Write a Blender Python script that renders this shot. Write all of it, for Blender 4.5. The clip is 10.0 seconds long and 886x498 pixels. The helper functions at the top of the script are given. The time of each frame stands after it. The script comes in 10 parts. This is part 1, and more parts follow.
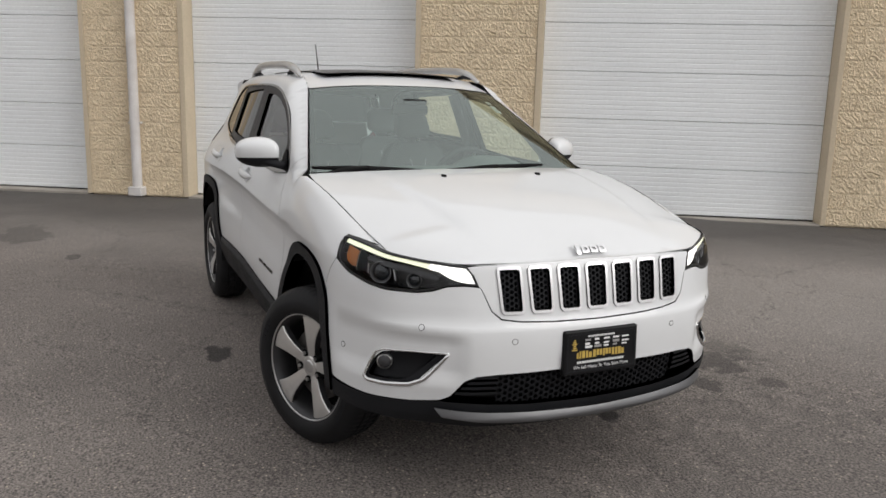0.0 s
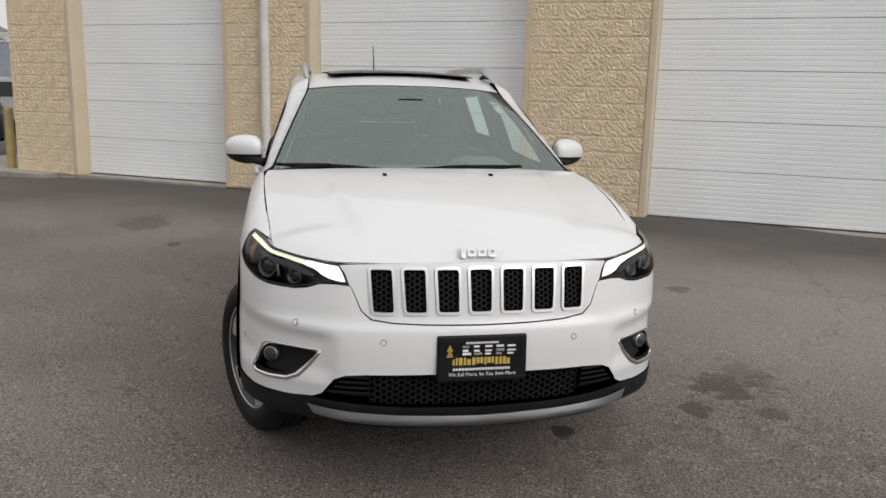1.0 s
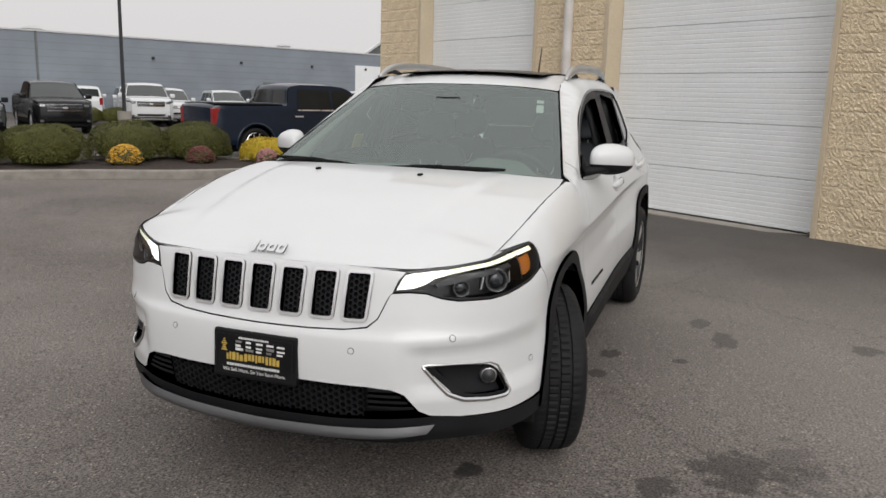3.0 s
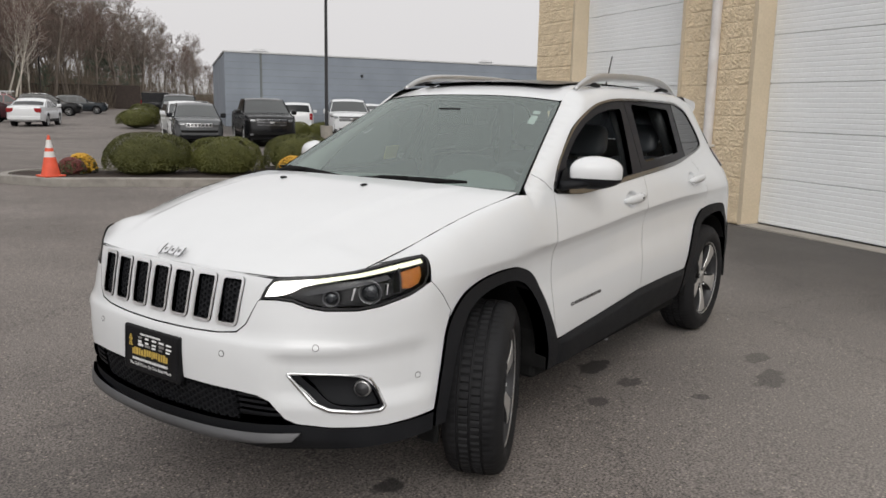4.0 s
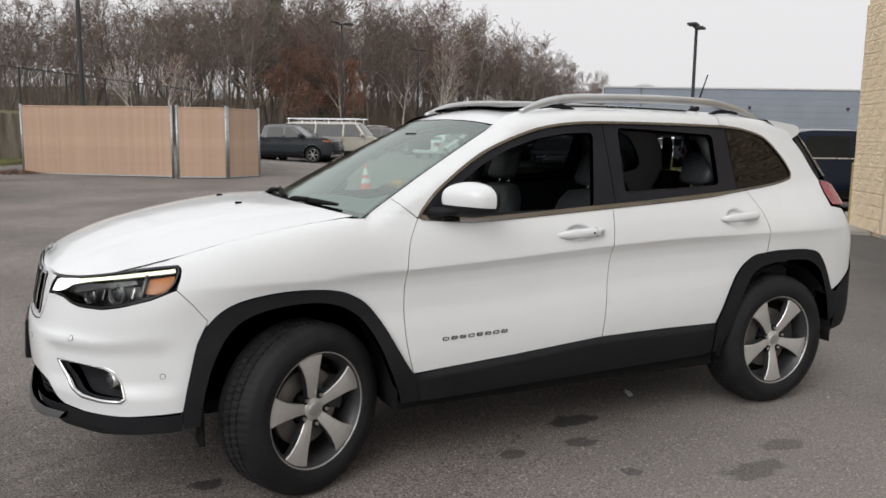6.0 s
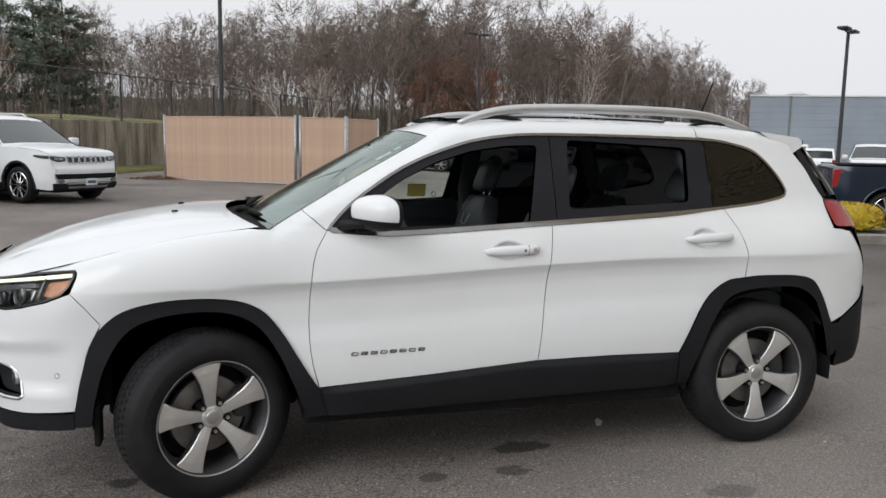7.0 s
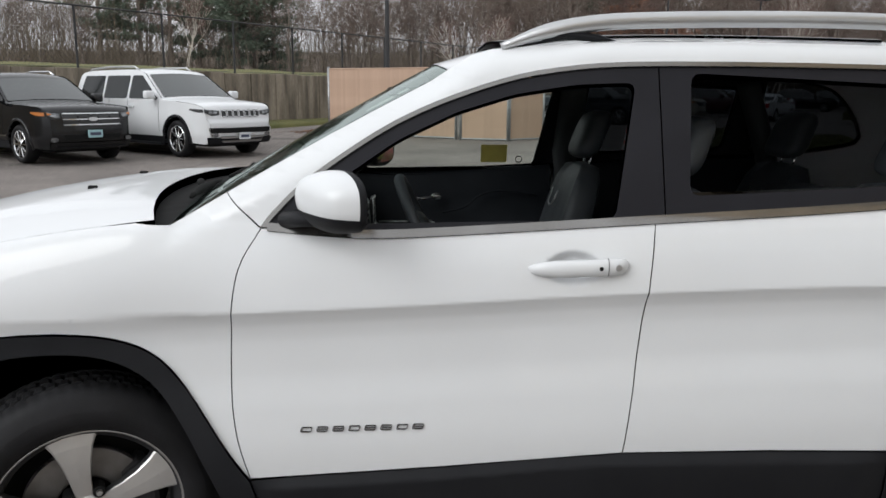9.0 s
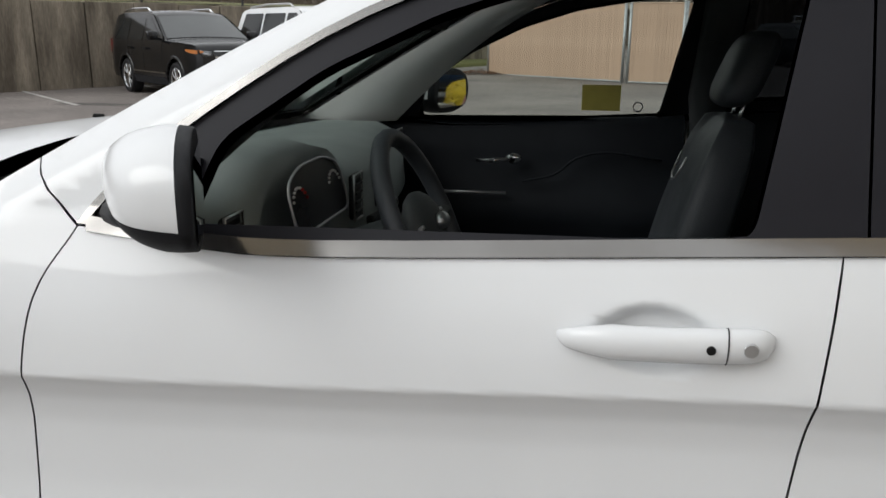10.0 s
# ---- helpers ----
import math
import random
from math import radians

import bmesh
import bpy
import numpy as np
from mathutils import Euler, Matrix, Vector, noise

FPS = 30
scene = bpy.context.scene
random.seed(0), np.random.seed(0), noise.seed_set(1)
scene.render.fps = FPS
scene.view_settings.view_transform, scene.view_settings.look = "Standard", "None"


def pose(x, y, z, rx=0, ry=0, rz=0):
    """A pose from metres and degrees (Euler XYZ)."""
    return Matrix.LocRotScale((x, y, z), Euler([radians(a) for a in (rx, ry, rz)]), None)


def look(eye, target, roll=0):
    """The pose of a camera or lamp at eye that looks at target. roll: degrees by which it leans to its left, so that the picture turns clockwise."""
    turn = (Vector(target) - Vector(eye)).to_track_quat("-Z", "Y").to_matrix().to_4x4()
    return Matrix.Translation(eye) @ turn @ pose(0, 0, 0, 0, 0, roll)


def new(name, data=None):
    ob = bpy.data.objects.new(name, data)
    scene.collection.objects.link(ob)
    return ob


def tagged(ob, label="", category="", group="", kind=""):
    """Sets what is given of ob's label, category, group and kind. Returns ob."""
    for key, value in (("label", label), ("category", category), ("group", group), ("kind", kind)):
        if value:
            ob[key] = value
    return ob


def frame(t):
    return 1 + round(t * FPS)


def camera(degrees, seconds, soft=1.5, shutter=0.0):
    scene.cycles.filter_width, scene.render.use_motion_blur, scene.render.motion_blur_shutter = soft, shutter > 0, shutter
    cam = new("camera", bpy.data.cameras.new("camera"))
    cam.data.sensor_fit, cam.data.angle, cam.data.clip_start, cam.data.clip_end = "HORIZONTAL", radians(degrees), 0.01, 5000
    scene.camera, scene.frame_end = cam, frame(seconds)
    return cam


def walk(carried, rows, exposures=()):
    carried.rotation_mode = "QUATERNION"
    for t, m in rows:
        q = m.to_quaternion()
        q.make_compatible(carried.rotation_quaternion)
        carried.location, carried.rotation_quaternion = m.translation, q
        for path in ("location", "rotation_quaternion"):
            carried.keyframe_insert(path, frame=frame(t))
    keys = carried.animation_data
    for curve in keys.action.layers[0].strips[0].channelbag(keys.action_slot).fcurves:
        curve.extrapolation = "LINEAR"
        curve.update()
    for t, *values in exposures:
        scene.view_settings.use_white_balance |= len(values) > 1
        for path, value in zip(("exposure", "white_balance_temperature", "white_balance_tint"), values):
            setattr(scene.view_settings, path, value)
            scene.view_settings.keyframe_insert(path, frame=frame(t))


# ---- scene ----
cam = camera(58.2, 10.0, soft=1.6)
PATH = [
    (0, (3.425, -1.781, 1.506), (1.645, -0.954, 1.125), 1.5),
    (0.5, (3.623, -1.245, 1.499), (1.76, -0.628, 1.114), 1.5),
    (1, (3.741, -0.686, 1.516), (1.816, -0.308, 1.13), 1.4),
    (1.5, (3.727, -0.126, 1.52), (1.769, -0.008, 1.13), 1.5),
    (2, (3.692, 0.469, 1.497), (1.737, 0.307, 1.111), 1.5),
    (2.5, (3.53, 1.023, 1.475), (1.615, 0.591, 1.093), 1.6),
    (4, (2.723, 2.514, 1.485), (1.121, 1.371, 1.131), 1.1),
    (4.5, (2.326, 2.987, 1.474), (0.888, 1.638, 1.138), 1.0),
    (5, (1.882, 3.367, 1.455), (0.629, 1.841, 1.135), 0.9),
    (5.5, (1.398, 3.707, 1.46), (0.346, 2.033, 1.157), 0.7),
    (7, (-0.136, 4.246, 1.495), (-0.645, 2.331, 1.228), 1.0),
    (7.5, (-0.44, 4.19, 1.499), (-0.833, 2.248, 1.228), 0.9),
    (8, (-0.603, 3.869, 1.471), (-0.897, 1.913, 1.177), 0.7),
    (8.5, (-0.764, 3.407, 1.469), (-0.955, 1.444, 1.134), 0.4),
    (9, (-0.943, 2.887, 1.46), (-1.003, 0.925, 1.072), 0.4),
    (9.5, (-1.097, 2.335, 1.418), (-0.981, 0.39, 0.965), 0.5),
    (10, (-1.257, 1.829, 1.381), (-0.909, -0.069, 0.855), 0.4),
]
walk(cam, [(t, look(eye, target, roll)) for t, eye, target, roll in PATH],
     [(0, 0.21, 6500, 10), (2.5, 0.15, 6550, 10), (4.5, 0.22, 6500, 9.7), (5.5, 0.31, 6480, 9.5), (7.5, 0.38, 6200, 8.5), (9.0, 0.40, 6200, 8.5), (9.5, 0.38, 6250, 8.0), (10, 0.36, 6300, 8.0)])

# ---- light: a bright, even overcast sky ----
world = bpy.data.worlds.new("overcast_sky")
scene.world = world
world.use_nodes = True
wn, wl = world.node_tree.nodes, world.node_tree.links
wn.clear()
sky = wn.new("ShaderNodeTexSky")
sky.sky_type, sky.sun_disc = "NISHITA", False
sky.sun_elevation, sky.sun_rotation = radians(35), radians(52)
sky.air_density, sky.dust_density, sky.ozone_density = 1.0, 6.0, 1.0
grey = wn.new("ShaderNodeHueSaturation")
grey.inputs["Saturation"].default_value = 0.06
veil = wn.new("ShaderNodeMix")
veil.data_type = "RGBA"
veil.inputs["Factor"].default_value = 0.9
# an overcast sky is about three times as bright overhead as at the horizon
co = wn.new("ShaderNodeTexCoord")
sep = wn.new("ShaderNodeSeparateXYZ")
wl.new(co.outputs["Generated"], sep.inputs[0])
rise = wn.new("ShaderNodeMapRange")
rise.inputs["From Min"].default_value, rise.inputs["From Max"].default_value = 0.15, 0.55
wl.new(sep.outputs["Z"], rise.inputs["Value"])
cloud = wn.new("ShaderNodeMix")
cloud.data_type = "RGBA"
cloud.inputs["A"].default_value = (6.9, 6.75, 6.8, 1)
cloud.inputs["B"].default_value = (8.5, 8.45, 8.5, 1)
wl.new(rise.outputs[0], cloud.inputs["Factor"])
wl.new(cloud.outputs["Result"], veil.inputs["B"])
back = wn.new("ShaderNodeBackground")
back.inputs["Strength"].default_value = 0.1
wo = wn.new("ShaderNodeOutputWorld")
wl.new(sky.outputs["Color"], grey.inputs["Color"])
wl.new(grey.outputs["Color"], veil.inputs["A"])
wl.new(veil.outputs["Result"], back.inputs["Color"])
wl.new(back.outputs[0], wo.inputs[0])
sun = new("sun", bpy.data.lights.new("sun", "SUN"))
sun.data.energy, sun.data.angle, sun.data.color = 1.1, radians(40), (1.0, 0.97, 0.93)
sun.matrix_world = look((0, 0, 20), (-6.8, -5.2, 14.0))

# ---- materials ----
def mat(name, a, b=None, scale=8.0, rough=0.6, rough2=None, metal=0.0, bump=0.0, bscale=60.0, coat=0.0, spec=0.5, fine=0.0, fscale=300.0, stretch=(1, 1, 1), vary=0.0, glow=0.0):
    """A painted or natural surface: two tones in broad patches, fine grain, relief."""
    m = bpy.data.materials.new(name)
    m.use_nodes = True
    n, l = m.node_tree.nodes, m.node_tree.links
    s = n["Principled BSDF"]
    b = b or tuple(c * 0.82 for c in a)
    co, mp = n.new("ShaderNodeTexCoord"), n.new("ShaderNodeMapping")
    mp.inputs["Scale"].default_value = stretch
    l.new(co.outputs["Object"], mp.inputs["Vector"])
    big = n.new("ShaderNodeTexNoise")
    big.inputs["Scale"].default_value, big.inputs["Detail"].default_value = scale, 5
    l.new(mp.outputs[0], big.inputs["Vector"])
    ramp = n.new("ShaderNodeMapRange")
    ramp.inputs["From Min"].default_value, ramp.inputs["From Max"].default_value = 0.35, 0.65
    l.new(big.outputs["Fac"], ramp.inputs["Value"])
    mix = n.new("ShaderNodeMix")
    mix.data_type = "RGBA"
    mix.inputs["A"].default_value, mix.inputs["B"].default_value = (*a, 1), (*b, 1)
    l.new(ramp.outputs[0], mix.inputs["Factor"])
    out = mix.outputs["Result"]
    if fine:
        grain = n.new("ShaderNodeTexNoise")
        grain.inputs["Scale"].default_value, grain.inputs["Detail"].default_value = fscale, 3
        l.new(mp.outputs[0], grain.inputs["Vector"])
        gr = n.new("ShaderNodeMapRange")
        gr.inputs["From Min"].default_value, gr.inputs["From Max"].default_value = 0.3, 0.7
        gr.inputs["To Min"].default_value, gr.inputs["To Max"].default_value = 1 - fine, 1 + fine
        l.new(grain.outputs["Fac"], gr.inputs["Value"])
        mul = n.new("ShaderNodeVectorMath")
        mul.operation = "SCALE"
        l.new(out, mul.inputs[0])
        l.new(gr.outputs[0], mul.inputs["Scale"])
        out = mul.outputs[0]
    if vary:
        info = n.new("ShaderNodeObjectInfo")
        vr = n.new("ShaderNodeMapRange")
        vr.inputs["To Min"].default_value, vr.inputs["To Max"].default_value = 1 - vary, 1 + vary
        l.new(info.outputs["Random"], vr.inputs["Value"])
        mul = n.new("ShaderNodeVectorMath")
        mul.operation = "SCALE"
        l.new(out, mul.inputs[0])
        l.new(vr.outputs[0], mul.inputs["Scale"])
        out = mul.outputs[0]
    l.new(out, s.inputs["Base Color"])
    if rough2 is None:
        s.inputs["Roughness"].default_value = rough
    else:
        rr = n.new("ShaderNodeMapRange")
        rr.inputs["From Min"].default_value, rr.inputs["From Max"].default_value = 0.3, 0.7
        rr.inputs["To Min"].default_value, rr.inputs["To Max"].default_value = rough, rough2
        l.new(big.outputs["Fac"], rr.inputs["Value"])
        l.new(rr.outputs[0], s.inputs["Roughness"])
    s.inputs["Metallic"].default_value = metal
    s.inputs["Coat Weight"].default_value = coat
    s.inputs["Coat Roughness"].default_value = 0.04
    s.inputs["Specular IOR Level"].default_value = spec
    if bump:
        bn = n.new("ShaderNodeTexNoise")
        bn.inputs["Scale"].default_value, bn.inputs["Detail"].default_value = bscale, 4
        l.new(mp.outputs[0], bn.inputs["Vector"])
        bp = n.new("ShaderNodeBump")
        bp.inputs["Strength"].default_value, bp.inputs["Distance"].default_value = 1.0, bump
        l.new(bn.outputs["Fac"], bp.inputs["Height"])
        l.new(bp.outputs[0], s.inputs["Normal"])
    if glow:
        s.inputs["Emission Color"].default_value = (*a, 1)
        s.inputs["Emission Strength"].default_value = glow
    return m


def glass(name, tint, rough=0.0, ior=1.6):
    """A thin pane: a Fresnel mirror over tinted see-through."""
    m = bpy.data.materials.new(name)
    m.use_nodes = True
    n, l = m.node_tree.nodes, m.node_tree.links
    n.clear()
    o, mx = n.new("ShaderNodeOutputMaterial"), n.new("ShaderNodeMixShader")
    t, g, f = n.new("ShaderNodeBsdfTransparent"), n.new("ShaderNodeBsdfGlossy"), n.new("ShaderNodeFresnel")
    t.inputs[0].default_value = (*tint, 1)
    g.inputs["Roughness"].default_value = rough + 0.01
    g.inputs["Color"].default_value = (0.86, 0.96, 0.92, 1) if ior > 2 else (1, 1, 1, 1)
    f.inputs["IOR"].default_value = ior
    l.new(f.outputs[0], mx.inputs[0])
    l.new(t.outputs[0], mx.inputs[1])
    l.new(g.outputs[0], mx.inputs[2])
    l.new(mx.outputs[0], o.inputs[0])
    return m


PAINT = mat("white_car_paint", (0.69, 0.70, 0.71), (0.67, 0.68, 0.69), 3.0, 0.5, coat=0.7, spec=0.25)
CLAD = mat("black_textured_plastic", (0.0095, 0.010, 0.012), (0.013, 0.0135, 0.0155), 9, 0.58, 0.7, bump=0.0006, bscale=700, spec=0.2)
GLOSSBLACK = mat("gloss_black_plastic", (0.012, 0.012, 0.013), (0.016, 0.016, 0.017), 6, 0.25, 0.38)
MATTEBLACK = mat("black_rubber", (0.009, 0.009, 0.009), (0.014, 0.014, 0.014), 20, 0.8, 0.95, spec=0.12)
TYRE = mat("tyre_rubber", (0.011, 0.011, 0.012), (0.018, 0.018, 0.0195), 14, 0.55, 0.75, bump=0.0008, bscale=180, spec=0.2)
CHROME = mat("chrome", (0.72, 0.725, 0.73), (0.66, 0.665, 0.67), 5, 0.08, 0.16, metal=1.0)
DARKCHROME = mat("dark_chrome", (0.30, 0.30, 0.31), (0.27, 0.27, 0.28), 5, 0.22, 0.3, metal=0.9)
SIDECHROME = mat("tinted_side_chrome", (0.27, 0.262, 0.252), (0.22, 0.212, 0.202), 6, 0.12, 0.2, metal=0.9)
BRIGHTTRIM = mat("bright_chrome_trim", (0.80, 0.80, 0.81), (0.76, 0.76, 0.77), 5, 0.26, 0.34, metal=0.7)
SATIN = mat("satin_silver", (0.55, 0.55, 0.55), (0.5, 0.5, 0.5), 5, 0.32, 0.4, metal=0.9)
BARGREY = mat("satin_grey_bar", (0.13, 0.13, 0.134), (0.11, 0.11, 0.114), 5, 0.38, 0.46, metal=0.6)
MACHINED = mat("machined_alloy", (0.66, 0.65, 0.63), (0.58, 0.57, 0.555), 8, 0.3, 0.42, metal=0.65)
CRYSTAL = mat("projector_glass", (0.030, 0.033, 0.038), (0.012, 0.014, 0.016), 40, 0.05, 0.12, metal=0.2, coat=0.4)
RIMGREY = mat("grey_wheel_paint", (0.055, 0.055, 0.058), (0.04, 0.04, 0.043), 8, 0.4, 0.5, metal=0.4)
DISC = mat("brake_steel", (0.26, 0.25, 0.24), (0.19, 0.175, 0.165), 14, 0.45, 0.6, metal=0.8)
LEATHER = mat("black_leather", (0.044, 0.050, 0.057), (0.056, 0.063, 0.071), 7, 0.45, 0.58, bump=0.0008, bscale=260)
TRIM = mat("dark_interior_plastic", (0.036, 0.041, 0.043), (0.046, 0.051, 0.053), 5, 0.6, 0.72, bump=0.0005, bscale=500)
PILLAR = mat("satin_black_pillar", (0.012, 0.012, 0.0155), (0.0155, 0.0155, 0.0195), 4, 0.38, 0.46, spec=0.18)
LINING = mat("black_door_lining", (0.007, 0.009, 0.012), (0.011, 0.0135, 0.017), 5, 0.55, 0.68, bump=0.0005, bscale=500, spec=0.15)
# black plastic, its colour raised to hold the windscreen's light and veiling reflection
DASH = mat("lightened_dashboard", (0.30, 0.335, 0.325), (0.26, 0.295, 0.285), 5, 0.6, 0.72, bump=0.0005, bscale=500)
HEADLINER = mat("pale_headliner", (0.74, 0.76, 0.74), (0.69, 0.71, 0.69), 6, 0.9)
WINDSHIELD = glass("windshield_glass", (0.62, 0.76, 0.70), 0.0, 2.65)
SIDEGLASS = glass("green_tinted_glass", (0.80, 0.87, 0.82))
PRIVACY = glass("privacy_glass", (0.022, 0.025, 0.028), 0.0, 1.42)
LENS = glass("clear_lens", (0.93, 0.94, 0.95), 0.0, 1.24)
MIRROR = mat("mirror_glass", (0.8, 0.82, 0.84), (0.8, 0.82, 0.84), 1, 0.02, metal=1.0)
LEDWHITE = mat("lit_led_strip", (1.0, 0.97, 0.92), (1.0, 0.96, 0.9), 3, 0.3, glow=1.25)
LEDEDGE = mat("lit_led_edge", (0.86, 0.87, 0.66), (0.86, 0.87, 0.62), 3, 0.3, glow=0.62)
AMBER = mat("amber_reflector", (0.46, 0.15, 0.012), (0.34, 0.10, 0.008), 60, 0.35, 0.5, coat=0.15)
REDLENS = mat("red_lens", (0.30, 0.010, 0.014), (0.24, 0.008, 0.011), 20, 0.15, 0.25, coat=0.8)
PLATEBLACK = mat("black_plate", (0.008, 0.008, 0.009), (0.012, 0.012, 0.013), 12, 0.4, 0.5, spec=0.15)
GOLD = mat("gold_print", (0.55, 0.38, 0.08), (0.48, 0.33, 0.07), 30, 0.5)
PALEPRINT = mat("white_print", (0.78, 0.78, 0.78), (0.7, 0.7, 0.7), 30, 0.5)
STICKER = mat("yellow_sticker", (0.48, 0.42, 0.10), (0.44, 0.38, 0.09), 30, 0.6)
REDPRINT = mat("red_gauge", (0.6, 0.03, 0.02), (0.5, 0.02, 0.02), 30, 0.5)
GAUGE = mat("pale_gauge_ring", (0.55, 0.56, 0.58), (0.5, 0.5, 0.52), 9, 0.3, metal=0.6)

# ---- building tools ----
def part(name, bm, material, parent, label="", smooth=False):
    """Link a bmesh (or a mesh) as one object under a thing."""
    if isinstance(bm, bpy.types.Mesh):
        me = bm
    else:
        me = bpy.data.meshes.new(name)
        bm.to_mesh(me)
        bm.free()
    if not me.materials:
        me.materials.append(material)
    if smooth:
        me.polygons.foreach_set("use_smooth", [True] * len(me.polygons))
    ob = new(name, me)
    if parent is not None:
        ob.parent = parent
    if label:
        tagged(ob, label)
    return ob


def thing(name, label, category, m=None, group="", kind=""):
    ob = new(name)
    ob.empty_display_size = 0.2
    if m is not None:
        ob.matrix_basis = m
    return tagged(ob, label, category, group, kind)


def box(bm, x0, x1, y0, y1, z0, z1, bevel=0.0, seg=2, m=None):
    r = bmesh.ops.create_cube(bm, size=1.0)
    vs = r["verts"]
    for v in vs:
        v.co = Vector((x0 + (v.co.x + 0.5) * (x1 - x0), y0 + (v.co.y + 0.5) * (y1 - y0), z0 + (v.co.z + 0.5) * (z1 - z0)))
    if bevel:
        es = list({e for v in vs for e in v.link_edges})
        r = bmesh.ops.bevel(bm, geom=es, offset=bevel, segments=seg, affect="EDGES", profile=0.5)
        vs = list({v for f in r["faces"] for v in f.verts} | {v for v in vs if v.is_valid})
    if m is not None:
        bmesh.ops.transform(bm, matrix=m, verts=vs)
    return vs


def cyl(bm, a, b, r0, r1=None, n=16, caps=True):
    """A tapered rod from a to b."""
    a, b = Vector(a), Vector(b)
    r1 = r0 if r1 is None else r1
    q = (b - a).to_track_quat("Z", "Y").to_matrix()
    rings = []
    for c, r in ((a, r0), (b, r1)):
        rings.append([bm.verts.new(c + q @ Vector((r * math.cos(2 * math.pi * i / n), r * math.sin(2 * math.pi * i / n), 0))) for i in range(n)])
    for i in range(n):
        bm.faces.new((rings[0][i], rings[0][(i + 1) % n], rings[1][(i + 1) % n], rings[1][i]))
    if caps:
        bm.faces.new(rings[0][::-1])
        bm.faces.new(rings[1])
    return rings


def lathe(bm, profile, n=48, axis="Y", closed=False):
    """Turn a profile of (radius, along) about an axis."""
    rings = []
    for i in range(n):
        a = 2 * math.pi * i / n
        ring = []
        for r, h in profile:
            c, s = r * math.cos(a), r * math.sin(a)
            ring.append(bm.verts.new((c, h, s) if axis == "Y" else (c, s, h)))
        rings.append(ring)
    k = len(profile)
    for i in range(n):
        for j in range(k if closed else k - 1):
            bm.faces.new((rings[i][j], rings[i][(j + 1) % k], rings[(i + 1) % n][(j + 1) % k], rings[(i + 1) % n][j]))
    bmesh.ops.recalc_face_normals(bm, faces=bm.faces[:])


def tube(bm, pts, r, n=8, flat=1.0):
    """A bent rod along points; r is one radius or one for each point."""
    pts = [Vector(p) for p in pts]
    rings = []
    for i, p in enumerate(pts):
        d = (pts[min(i + 1, len(pts) - 1)] - pts[max(i - 1, 0)]).normalized()
        q = d.to_track_quat("Z", "Y").to_matrix()
        ri = r[i] if isinstance(r, (list, tuple)) else r
        rings.append([bm.verts.new(p + q @ Vector((ri * math.cos(2 * math.pi * j / n), flat * ri * math.sin(2 * math.pi * j / n), 0))) for j in range(n)])
    for a, b in zip(rings, rings[1:]):
        for j in range(n):
            bm.faces.new((a[j], a[(j + 1) % n], b[(j + 1) % n], b[j]))
    bm.faces.new(rings[0][::-1])
    bm.faces.new(rings[-1])
    return rings


def spl(*knots):
    """A smooth curve through (x, y) knots."""
    xs = np.array([k[0] for k in knots], float)
    ys = np.array([k[1] for k in knots], float)
    d = np.diff(ys) / np.diff(xs)
    m = np.zeros(len(xs))
    m[0], m[-1] = d[0], d[-1]
    for i in range(1, len(xs) - 1):
        m[i] = 0 if d[i - 1] * d[i] <= 0 else 2 * d[i - 1] * d[i] / (d[i - 1] + d[i])
    xs, ys, m = xs.tolist(), ys.tolist(), m.tolist()

    def f(x):
        if x <= xs[0]:
            return ys[0]
        if x >= xs[-1]:
            return ys[-1]
        i = 0
        while x > xs[i + 1]:
            i += 1
        h = xs[i + 1] - xs[i]
        t = (x - xs[i]) / h
        return ys[i] * (1 + 2 * t) * (1 - t) ** 2 + m[i] * h * t * (1 - t) ** 2 + ys[i + 1] * t * t * (3 - 2 * t) - m[i + 1] * h * t * t * (1 - t)

    return f


def step(a, b, x):
    t = min(1.0, max(0.0, (x - a) / (b - a)))
    return t * t * (3 - 2 * t)


def rounded(pts, r=0.02, seg=4):
    """A closed outline with its corners rounded; a point may bring its own radius."""
    out = []
    k = len(pts)
    for i in range(k):
        p0, p1, p2 = (np.array(pts[(i + j) % k][:2], float) for j in (-1, 0, 1))
        ri = pts[i][2] if len(pts[i]) > 2 else r
        a, b = p0 - p1, p2 - p1
        la, lb = np.linalg.norm(a), np.linalg.norm(b)
        ri = min(ri, 0.45 * la, 0.45 * lb)
        if ri < 1e-4:
            out.append(tuple(p1))
            continue
        a, b = p1 + a / la * ri, p1 + b / lb * ri
        for j in range(seg + 1):
            t = j / seg
            out.append(tuple((1 - t) ** 2 * a + 2 * t * (1 - t) * p1 + t * t * b))
    return out


def inset(pts, w):
    """A closed outline moved inwards by w."""
    k = len(pts)
    area = sum(pts[i][0] * pts[(i + 1) % k][1] - pts[(i + 1) % k][0] * pts[i][1] for i in range(k))
    sgn = 1 if area > 0 else -1
    out = []
    for i in range(k):
        p0, p1, p2 = (np.array(pts[(i + j) % k][:2], float) for j in (-1, 0, 1))
        a, b = p1 - p0, p2 - p1
        na, nb = np.array([-a[1], a[0]]) / (np.linalg.norm(a) + 1e-9), np.array([-b[1], b[0]]) / (np.linalg.norm(b) + 1e-9)
        m = na + nb
        m = m / max(0.35, m @ m / 2)
        out.append(tuple(p1 + sgn * w * m))
    return out


